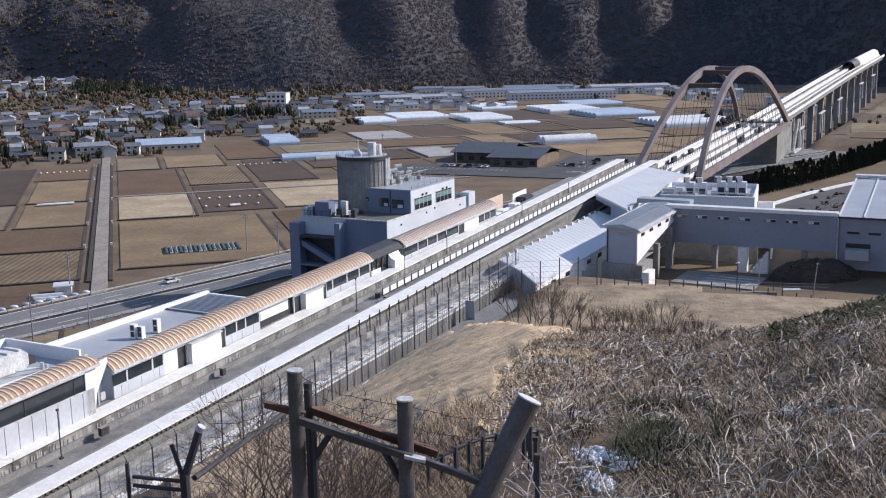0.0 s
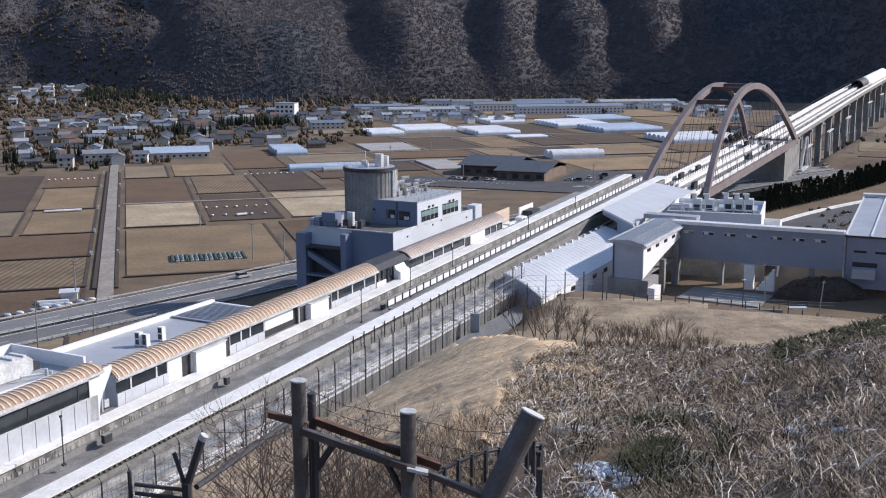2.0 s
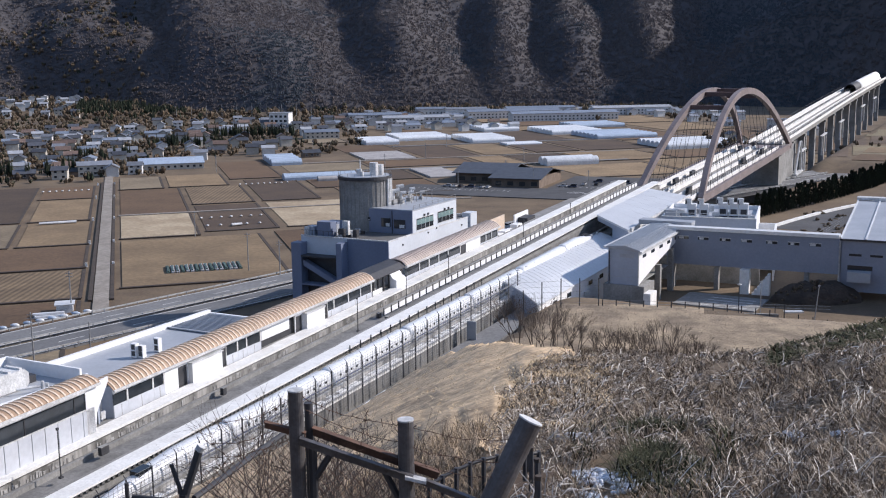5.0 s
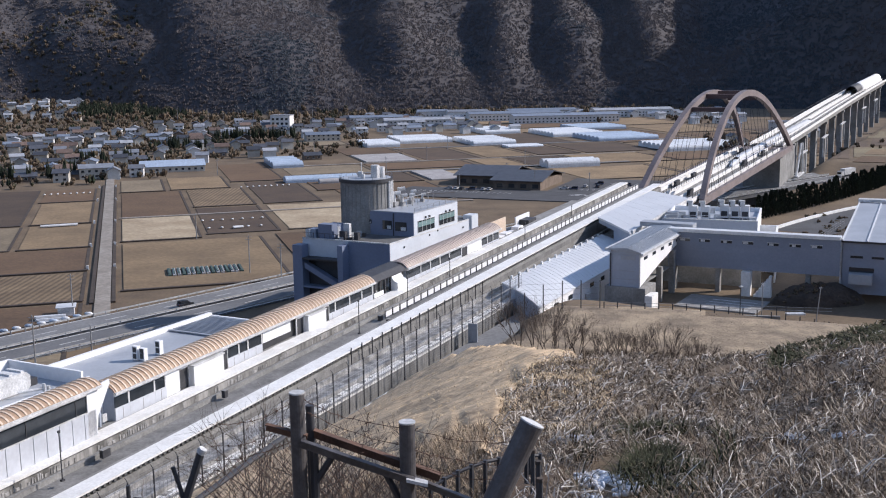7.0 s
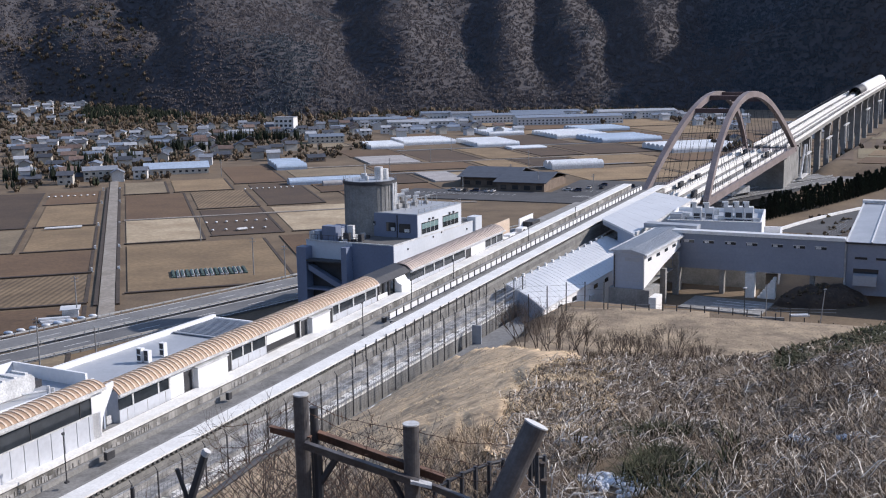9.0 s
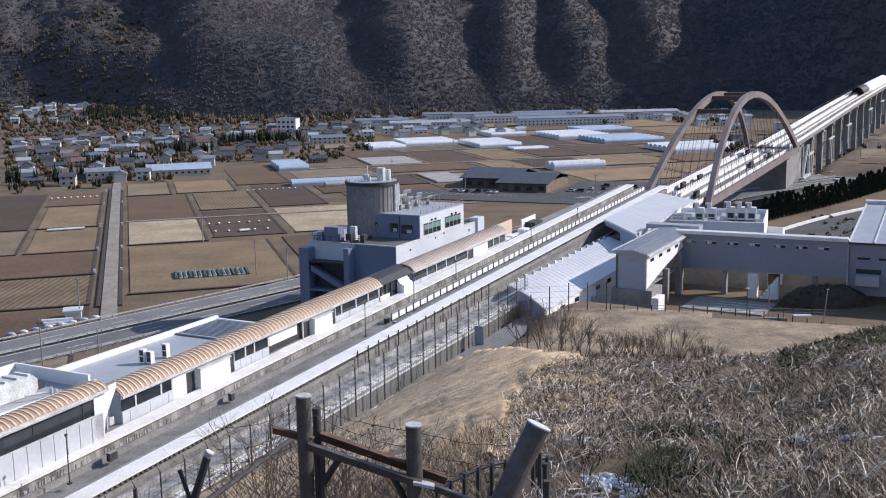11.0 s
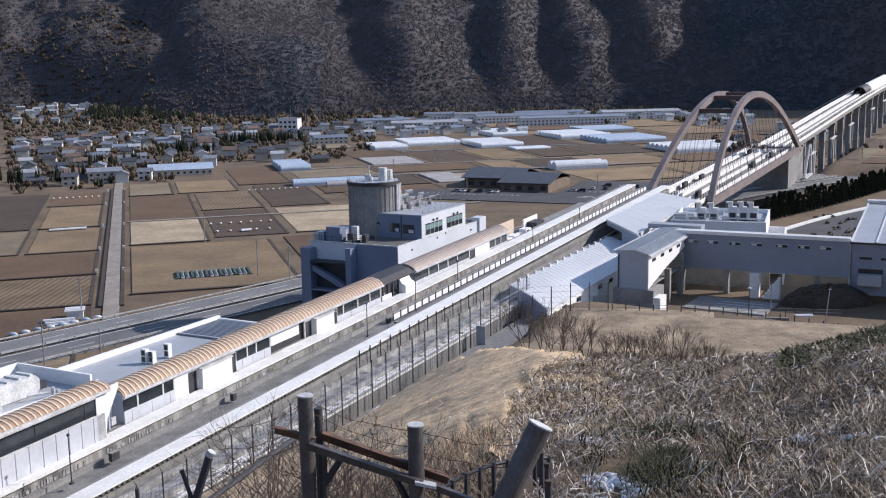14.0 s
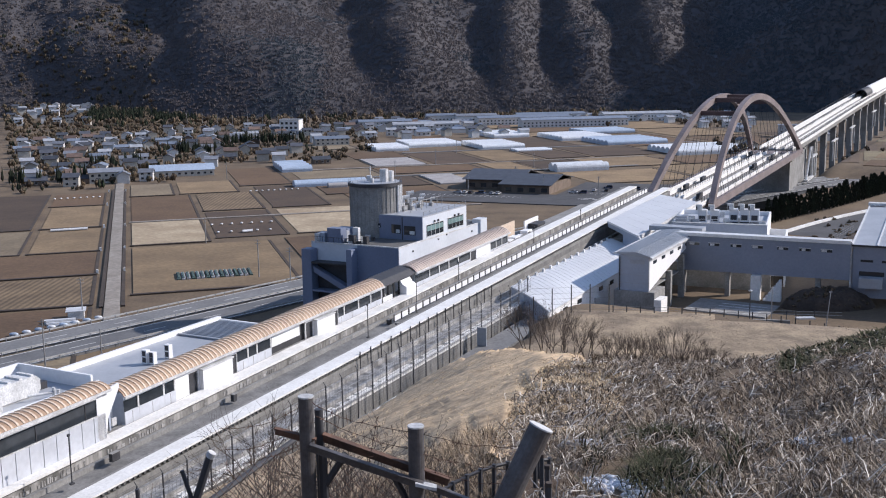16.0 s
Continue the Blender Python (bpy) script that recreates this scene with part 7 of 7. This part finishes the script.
def terrace_fence():
    pts = [(11.5, 207), (15.3, 210), (19.0, 210.8), (22.8, 211.4), (26.5, 211.6), (30.2, 211.4)]
    for x, y in pts:
        fence_post(Vector((x, y, float(ground_z(x, y)))), 5.6, "tall dark steel fence post by the low shed", "yard fence posts", False)
    t = thing("fence_wires", "thin wires strung along the yard fence", "fence", (20, 210, 16))
    bm = bmesh.new()
    for z in (16.8, 17.9, 19.0, 20.1, 21.2):
        rod(bm, (11.5, 207, z), (15.3, 210, z), 0.02, seg=3)
        rod(bm, (15.3, 210, z), (30.2, 211.4, z), 0.02, seg=3)
    part("mesh_panel", bm, MESHW, t)
    x = 31.0
    while x < 73:
        y = 211.4 - (x - 31) * 0.19
        fence_post(Vector((x, y, float(ground_z(x, y)))), 1.3, "low grey steel railing post on the terrace edge", "terrace railing posts", False)
        x += 2.6
    t = thing("terrace_rail", "low steel railing along the terrace edge", "railing", (50, 208, 16))
    for z in (16.6, 17.2):
        bm = bmesh.new()
        rod(bm, (31, 211.4, z), (73, 203.4, z), 0.04, seg=4)
        part("rail_bar", bm, GALV, t)
    bm = bmesh.new()
    f = lambda a, b, c: Vector((31 + a, 212.0 - a * 0.19 + b, c))
    hexa(bm, f, 0, 33, 0, 0.5, 8, 15.2)
    solo("retaining_wall", bm, CONC, "grey concrete retaining wall at the terrace edge", "wall", "structure")
    for x, y, h, lab in ((58.5, 214, 7.6, "grey lamp post in the yard"), (70.5, 205, 8.0, "leaning grey utility pole on the terrace"), (63.0, 214.6, 9.4, "slim grey pole in the yard")):
        p = Vector((x, y, float(ground_z(x, y))))
        t = thing("lamp_post", lab, "pole", p, group="yard poles")
        bm = bmesh.new()
        rod(bm, p - Vector((0, 0, 0.5)), p + Vector((0.8 if "leaning" in lab else 0, 0, h)), 0.12, 0.08, 8)
        part("pole_shaft", bm, GALV if "lamp" not in lab else DARKST, t)
        bm = bmesh.new()
        q = p + Vector((0, 0, h))
        if "lamp" in lab:
            ball(bm, q, 0.45, 0.3, 0.2, 8, 5)
        else:
            hexa(bm, lambda a, b, c: q + Vector((a + (0.8 if "leaning" in lab else 0), b, c)), -0.3, 0.3, -0.06, 0.06, -0.3, -0.2)
        part("pole_head", bm, FRAME, t)
    yard = lambda a, b, c: Vector((50.0 + 0.86 * a + 0.5 * b, 243.0 - 0.5 * a + 0.86 * b, c))
    bm = bmesh.new()
    hexa(bm, yard, 3, 21, -4.5, 8, 9.0, 10.3)
    solo("yard_paving", bm, YARD, "pale paved yard below the wing", "paving", "structure")
    bm = bmesh.new()
    for k in range(4):
        hexa(bm, yard, 9, 19, -3.2 + k * 2.6, -2.8 + k * 2.6, 10.304, 10.32)
    solo("parking_bay", bm, PAINT, "white painted bay lines in the yard", "road marking", "structure")
    bm = bmesh.new()
    ball(bm, Vector((82.5, 239.0, 9.2)), 10.5, 5.0, 5.0, 48, 24)
    for v in bm.verts:
        v.co.z += 0.9 * noise.fractal(v.co * 0.35, 1.0, 2.0, 3)
        v.co.y += 0.5 * noise.noise(v.co * 0.7)
    # the bank's shade is put into its dark ditch colour
    solo("earth_bank", bm, BUND, "weedy earth bank below the wing, coloured dark for its shade", "bank", "structure")
    rnd = random.Random(9)
    tufts = []
    for _ in range(130):
        a, q = rnd.uniform(0, 6.283), rnd.random() ** 0.5
        tufts.append((82.5 + 9.6 * q * math.cos(a), 239.0 + 4.6 * q * math.sin(a), 9.2 + 5.0 * math.sqrt(1 - 0.9 * q * q) - 0.4, rnd.uniform(0.3, 0.7), rnd.uniform(0.5, 1.1)))
    crowns("bank_weeds", tufts, SCRUB, "brown weeds growing on the earth bank", seed=19)
    t = thing("picnic_frame", "white sheet and dark frame by the railing", "frame", (66, 204, 16))
    bm = bmesh.new()
    hexa(bm, I, 64.5, 68, 203.2, 204.6, 16.0, 16.25)
    part("white_sheet", bm, FRAME, t)
    for x in (62.6, 64.4, 67.9):
        bm = bmesh.new()
        rod(bm, (x, 203.6, 15.9), (x, 203.6, 17.6), 0.08, seg=5)
        part("frame_leg", bm, DARKST, t)
    bm = bmesh.new()
    rod(bm, (62.6, 203.6, 17.5), (64.4, 203.6, 17.5), 0.06, seg=5)
    part("frame_bar", bm, DARKST, t)
terrace_fence()

# ------------------------------------------------------------------ the access road on the right
def access_road():
    def curve(a):
        return Vector((104 + 78 * a, 347 + 96 * a - 26 * a * a, 8.6))
    bm = bmesh.new()
    prev = None
    for i in range(31):
        c = curve(i / 30)
        d = (curve(i / 30 + 0.01) - curve(i / 30)).normalized()
        sd = Vector((d.y, -d.x, 0))
        ring = [bm.verts.new(c + sd * o + Vector((0, 0, z))) for o, z in ((0.8, -1), (22, -1), (22, 0.12), (0.8, 0.12))]
        if prev:
            for j in range(4):
                bm.faces.new((prev[j], prev[(j + 1) % 4], ring[(j + 1) % 4], ring[j]))
        prev = ring
    solo("access_road", bm, ASPHD, "curved grey access road beside the cypress row", "road", "structure")
    bm = bmesh.new()
    prev = None
    for i in range(31):
        c = curve(i / 30)
        d = (curve(i / 30 + 0.01) - curve(i / 30)).normalized()
        sd = Vector((d.y, -d.x, 0))
        ring = [bm.verts.new(c + sd * o + Vector((0, 0, z))) for o, z in ((-0.2, -1), (0.7, -1), (0.7, 0.9), (-0.2, 0.9))]
        if prev:
            for j in range(4):
                bm.faces.new((prev[j], prev[(j + 1) % 4], ring[(j + 1) % 4], ring[j]))
        prev = ring
    solo("low_wall", bm, WHITE, "low white kerb wall along the curved road", "wall", "structure")
    bm = bmesh.new()
    f = lambda a, b, c: Vector((100 + 0.52 * a + 0.85 * b, 318 + 0.85 * a - 0.52 * b, c))
    hexa(bm, f, 0, 44, 8, 18, 6, 8.8)
    # dark colour here stands for shade on the grass bank
    solo("dark_bank", bm, BUND, "grassy bank beside the hall, coloured dark for its shade", "bank", "structure")
    t = thing("wire_fence", "pale wire fence beside the access road", "fence", f(20, 6, 8.6))
    for i in range(15):
        bm = bmesh.new()
        rod(bm, f(i * 3.4, 6.2, 8.0), f(i * 3.4, 6.2, 10.8), 0.06, seg=5)
        part("fence_upright", bm, GALV, t)
    for z in (9.2, 9.9, 10.7):
        bm = bmesh.new()
        rod(bm, f(0, 6.2, z), f(48, 6.2, z), 0.035, seg=4)
        part("fence_wire", bm, GALV, t)
access_road()

# ------------------------------------------------------------------ poles in the valley
def utility_pole(x, y, h, arm=True, z=None):
    p = Vector((x, y, float(ground_z(x, y)) if z is None else z))
    t = thing("utility_pole", "slim grey concrete utility pole", "utility pole", p, group="utility poles")
    bm = bmesh.new()
    rod(bm, p - Vector((0, 0, 0.5)), p + Vector((0, 0, h)), 0.2, 0.13, 8)
    part("pole_shaft", bm, GALV, t)
    if arm:
        for k in (0.6, 1.4):
            bm = bmesh.new()
            hexa(bm, lambda a, b, c: p + Vector((a, b, h - k + c)), -0.9, 0.9, -0.06, 0.06, 0, 0.12)
            part("cross_arm", bm, GALV, t)
utility_pole(-88.5, 229, 12)
utility_pole(-78.5, 236, 8, False)
utility_pole(-97, 279, 11)
utility_pole(-60, 331, 12)
utility_pole(-49, 322, 11)
for u, v in ((28, 60), (110, 34), (180, 104), (262, 128), (210, 165), (300, 150), (360, 190), (430, 224), (310, 236), (240, 200), (330, 60), (420, 130), (200, 200), (180, 220)):
    p = F(u, v, 0)
    utility_pole(p.x, p.y, 9.5, True, 0)
for th in np.arange(-13.5, -6.5, 0.75):
    x, y = polar(th, 1120)
    utility_pole(x, y, 13, False, 2)

def road_hut():
    t = thing("farm_hut", "small white farm hut with sheet metal by the lane", "hut", F(-4, -6, 0.3))
    piece("hut_wall", FRAME, t, F, -3, 1.5, -8.5, -4.5, -0.2, 2.4)
    piece("hut_roof", PALEROOF, t, F, -3.4, 1.9, -9.0, -4.0, 2.4, 2.6)
    for k in range(5):
        piece("metal_sheet", MULCH if k % 2 else PALEROOF, t, F, -9 + k * 0.9, -7.6 + k * 0.9, -13 - k * 0.3, -6.5, -0.2, 0.5 + 0.15 * k)
road_hut()
for i in range(8):
    x0, y0 = -108 + i * 2.2, 258 + i * 2.4
    t = thing("tarpaulin_roll", "blue and white tarpaulin bundle at the field edge", "tarpaulin", (x0, y0, 0.2), group="tarpaulins")
    bm = bmesh.new()
    ball(bm, Vector((x0, y0 + 3.0, 0.7)), 1.2, 0.7, 0.5, 8, 5)
    part("bundle", bm, FILM if i % 2 else FILMB, t, smooth=True)

# ------------------------------------------------------------------ the fence right before the camera
def near_fence():
    def post(name, label, top, foot, r, cap=True, m=PIPEM):
        t = thing(name, label, "fence post", foot, group="near fence posts")
        bm = bmesh.new()
        rod(bm, foot, top, r, seg=20)
        part("post_shaft", bm, m, t, smooth=False)
        if cap:
            bm = bmesh.new()
            d = (Vector(top) - Vector(foot)).normalized()
            rod(bm, Vector(top) + d * 0.0005, Vector(top) + d * 0.006, r * 1.04, seg=20)
            part("post_cap", bm, CAPM, t, "pale flat cap")
        return t
    post("fence_post", "weathered grey steel fence post with a pale cap", (-0.574, 4.03, 64.73), (-0.574, 4.03, 62.7), 0.029)
    post("fence_post", "slim dark gate post beside the fence post", (-0.535, 4.10, 64.66), (-0.535, 4.10, 62.7), 0.017, False, DARKST)
    post("fence_post", "weathered grey steel fence post with a pale cap", (-0.156, 4.006, 64.615), (-0.156, 4.006, 62.7), 0.031)
    post("leaning_strut", "thick leaning grey steel pipe with a pale end cap", (0.318, 4.00, 64.608), (-0.52, 3.80, 62.9), 0.046)
    t = thing("fence_rail", "rusty angle-iron rails bolted to the fence posts", "rail", (-0.3, 4.0, 64.45))
    for a, b, r, m in (((-0.56, 3.99, 64.555), (-0.13, 3.965, 64.405), 0.014, PIPEM), ((-0.52, 4.08, 64.565), (-0.03, 4.03, 64.395), 0.016, RUST), ((-0.13, 3.98, 64.405), (0.13, 3.95, 64.305), 0.012, PIPEM), ((-0.70, 4.05, 64.60), (-0.54, 4.02, 64.565), 0.012, RUST)):
        bm = bmesh.new()
        a, b = Vector(a), Vector(b)
        d = (b - a).normalized()
        up = Vector((0, 0, 1))
        sd = d.cross(up).normalized()
        up = sd.cross(d)
        f = lambda x, y, z: a + d * x + sd * y + up * z
        L = (b - a).length
        hexa(bm, f, 0, L, -r, r, 0.0, 0.005)
        hexa(bm, f, 0, L, -r, -r + 0.005, -2.2 * r, 0.0)
        part("angle_bar", bm, m, t)
    bm = bmesh.new()
    hexa(bm, lambda x, y, z: Vector((-0.14 + x, 3.955 + y, 64.40 - x * 0.25 + z)), -0.02, 0.06, -0.02, 0.02, 0, 0.012)
    part("bracket", bm, CAPM, t, "pale welded bracket")
    for x in (-0.52, -0.17):
        bm = bmesh.new()
        rod(bm, (x, 4.05, 64.52), (x, 4.05, 62.7), 0.018, seg=8)
        part("gate_upright", bm, DARKST, t)
    bm = bmesh.new()
    rod(bm, (-0.52, 4.05, 64.36), (-0.43, 4.04, 64.50), 0.014, seg=6)
    rod(bm, (-0.17, 4.04, 64.25), (-0.25, 4.03, 64.42), 0.014, seg=6)
    part("corner_brace", bm, DARKST, t)
    # chain-link mesh
    t = thing("chain_link_mesh", "rusty grey chain-link mesh below the rail", "fence mesh", (-0.3, 4.05, 63.6))
    bm = bmesh.new()
    def net(x0, x1, z0, ztop0, ztop1, y):
        x = x0 - (ztop0 - z0)
        pitch = 0.034
        while x < x1 + (ztop0 - z0):
            for sgn in (1, -1):
                # clip a slanting wire to the panel
                seg = []
                for q in np.linspace(0, 1, 24):
                    z = z0 + (max(ztop0, ztop1) - z0) * q
                    xx = x + sgn * (z - z0) * 0.8
                    zt = ztop0 + (ztop1 - ztop0) * (xx - x0) / (x1 - x0)
                    if x0 <= xx <= x1 and z <= zt:
                        seg.append(Vector((xx, y + 0.003 * sgn, z)))
                if len(seg) > 1:
                    rod(bm, seg[0], seg[-1], 0.0013, seg=4, caps=False)
            x += pitch
    net(-0.51, -0.18, 63.75, 64.50, 64.40, 4.06)
    net(-0.12, 0.25, 63.75, 64.36, 64.24, 4.0)
    net(-1.05, -0.60, 63.75, 64.28, 64.46, 4.4)
    part("mesh_panel", bm, RUST, t, kind="stuff")
    # barbed wire
    t = thing("barbed_wire", "rusty barbed wire strands between the posts", "barbed wire", (-0.2, 4.0, 64.6))
    rnd = random.Random(2)
    def strand(p, q, sag):
        bm = bmesh.new()
        p, q = Vector(p), Vector(q)
        last = None
        N = 14
        for i in range(N + 1):
            f = i / N
            c = p.lerp(q, f) - Vector((0, 0, sag * 4 * f * (1 - f))) + Vector((0, rnd.uniform(-0.004, 0.004), rnd.uniform(-0.004, 0.004)))
            if last is not None:
                rod(bm, last, c, 0.0013, seg=4, caps=False)
            if i % 2:
                e = Vector((rnd.uniform(-1, 1), rnd.uniform(-1, 1), rnd.uniform(-1, 1))).normalized() * 0.016
                rod(bm, c - e, c + e, 0.0011, seg=3)
                e = Vector((rnd.uniform(-1, 1), rnd.uniform(-1, 1), rnd.uniform(-1, 1))).normalized() * 0.016
                rod(bm, c - e, c + e, 0.0011, seg=3)
            last = c
        part("strand", bm, RUST, t, kind="stuff")
    strand((-0.56, 4.02, 64.72), (-0.16, 4.0, 64.60), 0.03)
    strand((-0.54, 4.02, 64.66), (-0.16, 4.0, 64.53), 0.02)
    strand((-0.16, 4.0, 64.60), (0.30, 3.98, 64.55), 0.03)
    strand((-0.16, 4.0, 64.52), (0.24, 3.96, 64.46), 0.02)
    strand((-0.16, 4.0, 64.46), (0.20, 3.96, 64.40), 0.02)
    strand((-0.30, 4.0, 64.66), (-0.34, 4.0, 64.46), 0.0)
    strand((-0.95, 4.2, 64.55), (-0.58, 4.03, 64.70), 0.03)
    strand((-0.95, 4.2, 64.46), (-0.58, 4.03, 64.62), 0.03)
    strand((-0.95, 4.2, 64.40), (-0.58, 4.03, 64.55), 0.02)
near_fence()

def gate_at_left():
    t = thing("forked_post", "dark forked steel fence post with barbed wire arms", "fence post", (-1.655, 6.6, 62.2))
    for a, b, r in (((-1.655, 6.6, 61.5), (-1.67, 6.6, 63.25), 0.032), ((-1.67, 6.6, 63.22), (-1.56, 6.62, 63.54), 0.026), ((-1.67, 6.6, 63.2), (-1.74, 6.6, 63.45), 0.014)):
        bm = bmesh.new()
        rod(bm, a, b, r, seg=10)
        part("post_limb", bm, DARKST, t)
    bm = bmesh.new()
    rod(bm, (-1.565, 6.62, 63.53), (-1.545, 6.62, 63.56), 0.029, seg=10)
    part("arm_cap", bm, CAPM, t)
    t = thing("small_gate", "small dark steel frame gate beside the forked post", "gate", (-1.95, 6.6, 62.6))
    for a, b in (((-2.03, 6.6, 61.8), (-2.03, 6.6, 63.33)), ((-2.0, 6.6, 63.24), (-1.68, 6.6, 63.20)), ((-2.0, 6.6, 63.18), (-1.68, 6.6, 63.14)), ((-1.94, 6.6, 61.8), (-1.94, 6.6, 63.10)), ((-1.94, 6.6, 63.09), (-1.78, 6.6, 63.08)), ((-1.78, 6.6, 61.8), (-1.78, 6.6, 63.08))):
        bm = bmesh.new()
        rod(bm, a, b, 0.014, seg=8)
        part("gate_bar", bm, DARKST, t)
    t = thing("long_rail", "dark fence rail running down the slope", "rail", (-1.2, 7.5, 63.1))
    bm = bmesh.new()
    rod(bm, (-1.62, 6.65, 63.20), (-1.15, 8.0, 63.21), 0.02, seg=8)
    part("rail_bar", bm, DARKST, t)
gate_at_left()
for i, (x, y, h) in enumerate(((-2.1, 9.0, 2.2), (-1.5, 9.5, 2.5), (-1.1, 8.6, 2.0), (-2.7, 9.6, 2.1), (-0.8, 9.2, 1.6), (-3.0, 10.5, 2.0), (-1.9, 8.2, 2.0), (-1.3, 8.0, 1.9), (-2.4, 8.6, 2.3), (-1.0, 10.2, 2.2), (-1.7, 10.6, 2.6))):
    bare_tree("bare_vine", "leafless thorny vine climbing by the fence", h, 1.0, 70 + i, (x, y, float(ground_z(x, y)) - 0.1), 5, 0.018, multi=3, group="fence vines")

def hill_steps():
    k = 0
    for i in range(12):
        d = 6.4 + i * 0.62
        x, y = polar(4.2 + 0.04 * i, d)
        z = float(ground_z(x, y))
        t = thing("timber_step", "brown earth step held by a worn timber", "step", (x, y, z), group="hillside steps")
        bm = bmesh.new()
        hexa(bm, lambda a, b, c: Vector((x + a, y + b, z + c)), -0.36, 0.36, -0.05, 0.05, -0.1, 0.09)
        bmesh.ops.bevel(bm, geom=bm.edges[:], offset=0.015, segments=1, affect="EDGES")
        part("timber", bm, RUST, t)
        bm = bmesh.new()
        hexa(bm, lambda a, b, c: Vector((x + a, y + b, z + c)), -0.34, 0.34, 0.05, 0.56, -0.25, 0.03)
        part("tread", bm, SOIL["dark"], t)
    t = thing("step_railing", "low dark railing with short posts across the slope", "railing", (0.6, 15, 61))
    last = None
    for i in range(9):
        th = -1.0 + 0.75 * i
        x, y = polar(th, 9.2 + 0.08 * i)
        z = float(ground_z(x, y))
        bm = bmesh.new()
        rod(bm, (x, y, z - 0.1), (x, y, z + 0.42), 0.022, seg=6)
        part("rail_post", bm, DARKST, t)
        if last:
            bm = bmesh.new()
            rod(bm, last, (x, y, z + 0.40), 0.018, seg=6)
            part("rail_bar", bm, DARKST, t)
        last = (x, y, z + 0.40)
    for th, d in ((4.6, 9.2), (4.9, 8.4), (4.4, 10.2), (5.0, 7.4)):
        x, y = polar(th, d)
        z = float(ground_z(x, y))
        t = thing("stake", "short dark wooden stake beside the steps", "stake", (x, y, z), group="step stakes")
        bm = bmesh.new()
        rod(bm, (x, y, z - 0.1), (x, y, z + 0.5), 0.025, 0.02, 7)
        part("stake_shaft", bm, DARKST, t)
        bm = bmesh.new()
        rod(bm, (x, y, z + 0.5), (x, y, z + 0.53), 0.027, seg=7)
        part("stake_top", bm, BARK, t)
hill_steps()

def pale_tangle():
    rnd = random.Random(6)
    for th, d, count in ((5.3, 7.2, 34), (6.2, 6.4, 30), (4.9, 8.6, 26), (3.4, 6.6, 22), (6.6, 5.9, 16)):
        x0, y0 = polar(th, d)
        z0 = float(ground_z(x0, y0))
        t = thing("bleached_bramble", "tangle of bleached bramble stems beside the steps", "bramble", (x0, y0, z0), group="bleached brambles")
        bm = bmesh.new()
        for _ in range(2 * count):
            p = Vector((x0 + rnd.uniform(-0.22, 0.22), y0 + rnd.uniform(-0.4, 0.4), z0 + 0.02))
            d_ = Vector((rnd.uniform(-1, 1), rnd.uniform(-1, 1), rnd.uniform(0.5, 1.4))).normalized()
            for k in range(5):
                q = p + d_ * rnd.uniform(0.05, 0.11)
                rod(bm, p, q, 0.005, 0.004, 4, caps=False)
                p = q
                d_ = (d_ + Vector((rnd.uniform(-0.7, 0.7), rnd.uniform(-0.7, 0.7), rnd.uniform(-0.9, 0.2)))).normalized()
        part("stems", bm, PALE, t)
pale_tangle()

x, y = polar(-10.55, 240)
bare_tree("bare_tree", "leafless dark tree standing beside the expressway", 9.5, 0.6, 91, (x, y, float(ground_z(x, y)) - 0.3), 6, 0.22, multi=3)

# ------------------------------------------------------------------ what moves
def road_turn(u):
    d = road_at(u)[1]
    return math.degrees(math.atan2(-d.x, d.y))

def drive(ob, t0, u0, t1, u1, off, back=False, slow=99.0):
    """Drives ob along the expressway at an even pace: at u0 at t0 seconds, at u1 at t1, slower after slow."""
    rows = []
    k = (u1 - u0) / (t1 - t0)
    for i in range(33):
        t = i * 0.5
        u = u0 + k * (min(t, slow) - t0) + 0.35 * k * max(t - slow, 0)
        u = min(max(u, 1.02), 7.95)
        p = on_road(u, off, 0.02)
        slope = math.degrees(math.asin(road_at(u)[1].z)) * (-1 if back else 1)
        rows.append((t, pose(p.x, p.y, p.z, slope, 0, road_turn(u) + (180 if back else 0))))
    walk(ob, rows)

def motions():
    drive(road_cars["silver"], 0.5, 2.02, 2.5, 3.025, -1.6)
    drive(road_cars["dark"], 6.3, 2.095, 8.0, 2.98, 2.4)
    drive(road_cars["white_a"], 0.5, 6.045, 2.6, 6.895, -1.6)
    drive(road_cars["white_b"], 2.6, 6.04, 4.2, 6.75, -1.6)
    drive(road_cars["silver_b"], 6.3, 6.725, 7.0, 7.02, -1.6)
    drive(road_cars["white_c"], 11.3, 6.81, 12.0, 7.08, -1.6)
    drive(road_cars["dark_b"], 15.5, 6.03, 16.0, 6.24, 2.4)
    drive(road_cars["lorry"], 7.6, 6.33, 8.4, 5.94, 12.5, back=True, slow=10.0)
    drive(road_cars["white_d"], 11.3, 6.33, 11.6, 6.18, 12.5, back=True)
    rows = []
    turn = math.degrees(math.atan2(-GHX, GHY))
    for t, s in ((0.0, -900), (2.1, -530), (4.2, -165), (6.3, 193), (6.9, 280), (7.5, 367), (8.5, 512), (10.0, 730), (13.0, 1165), (16.0, 1600)):
        p = G(s, -17.6, -1.85)
        rows.append((t, pose(p.x, p.y, p.z, math.degrees(math.atan(GRADE)), 0, turn)))
    walk(train, rows)

motions()
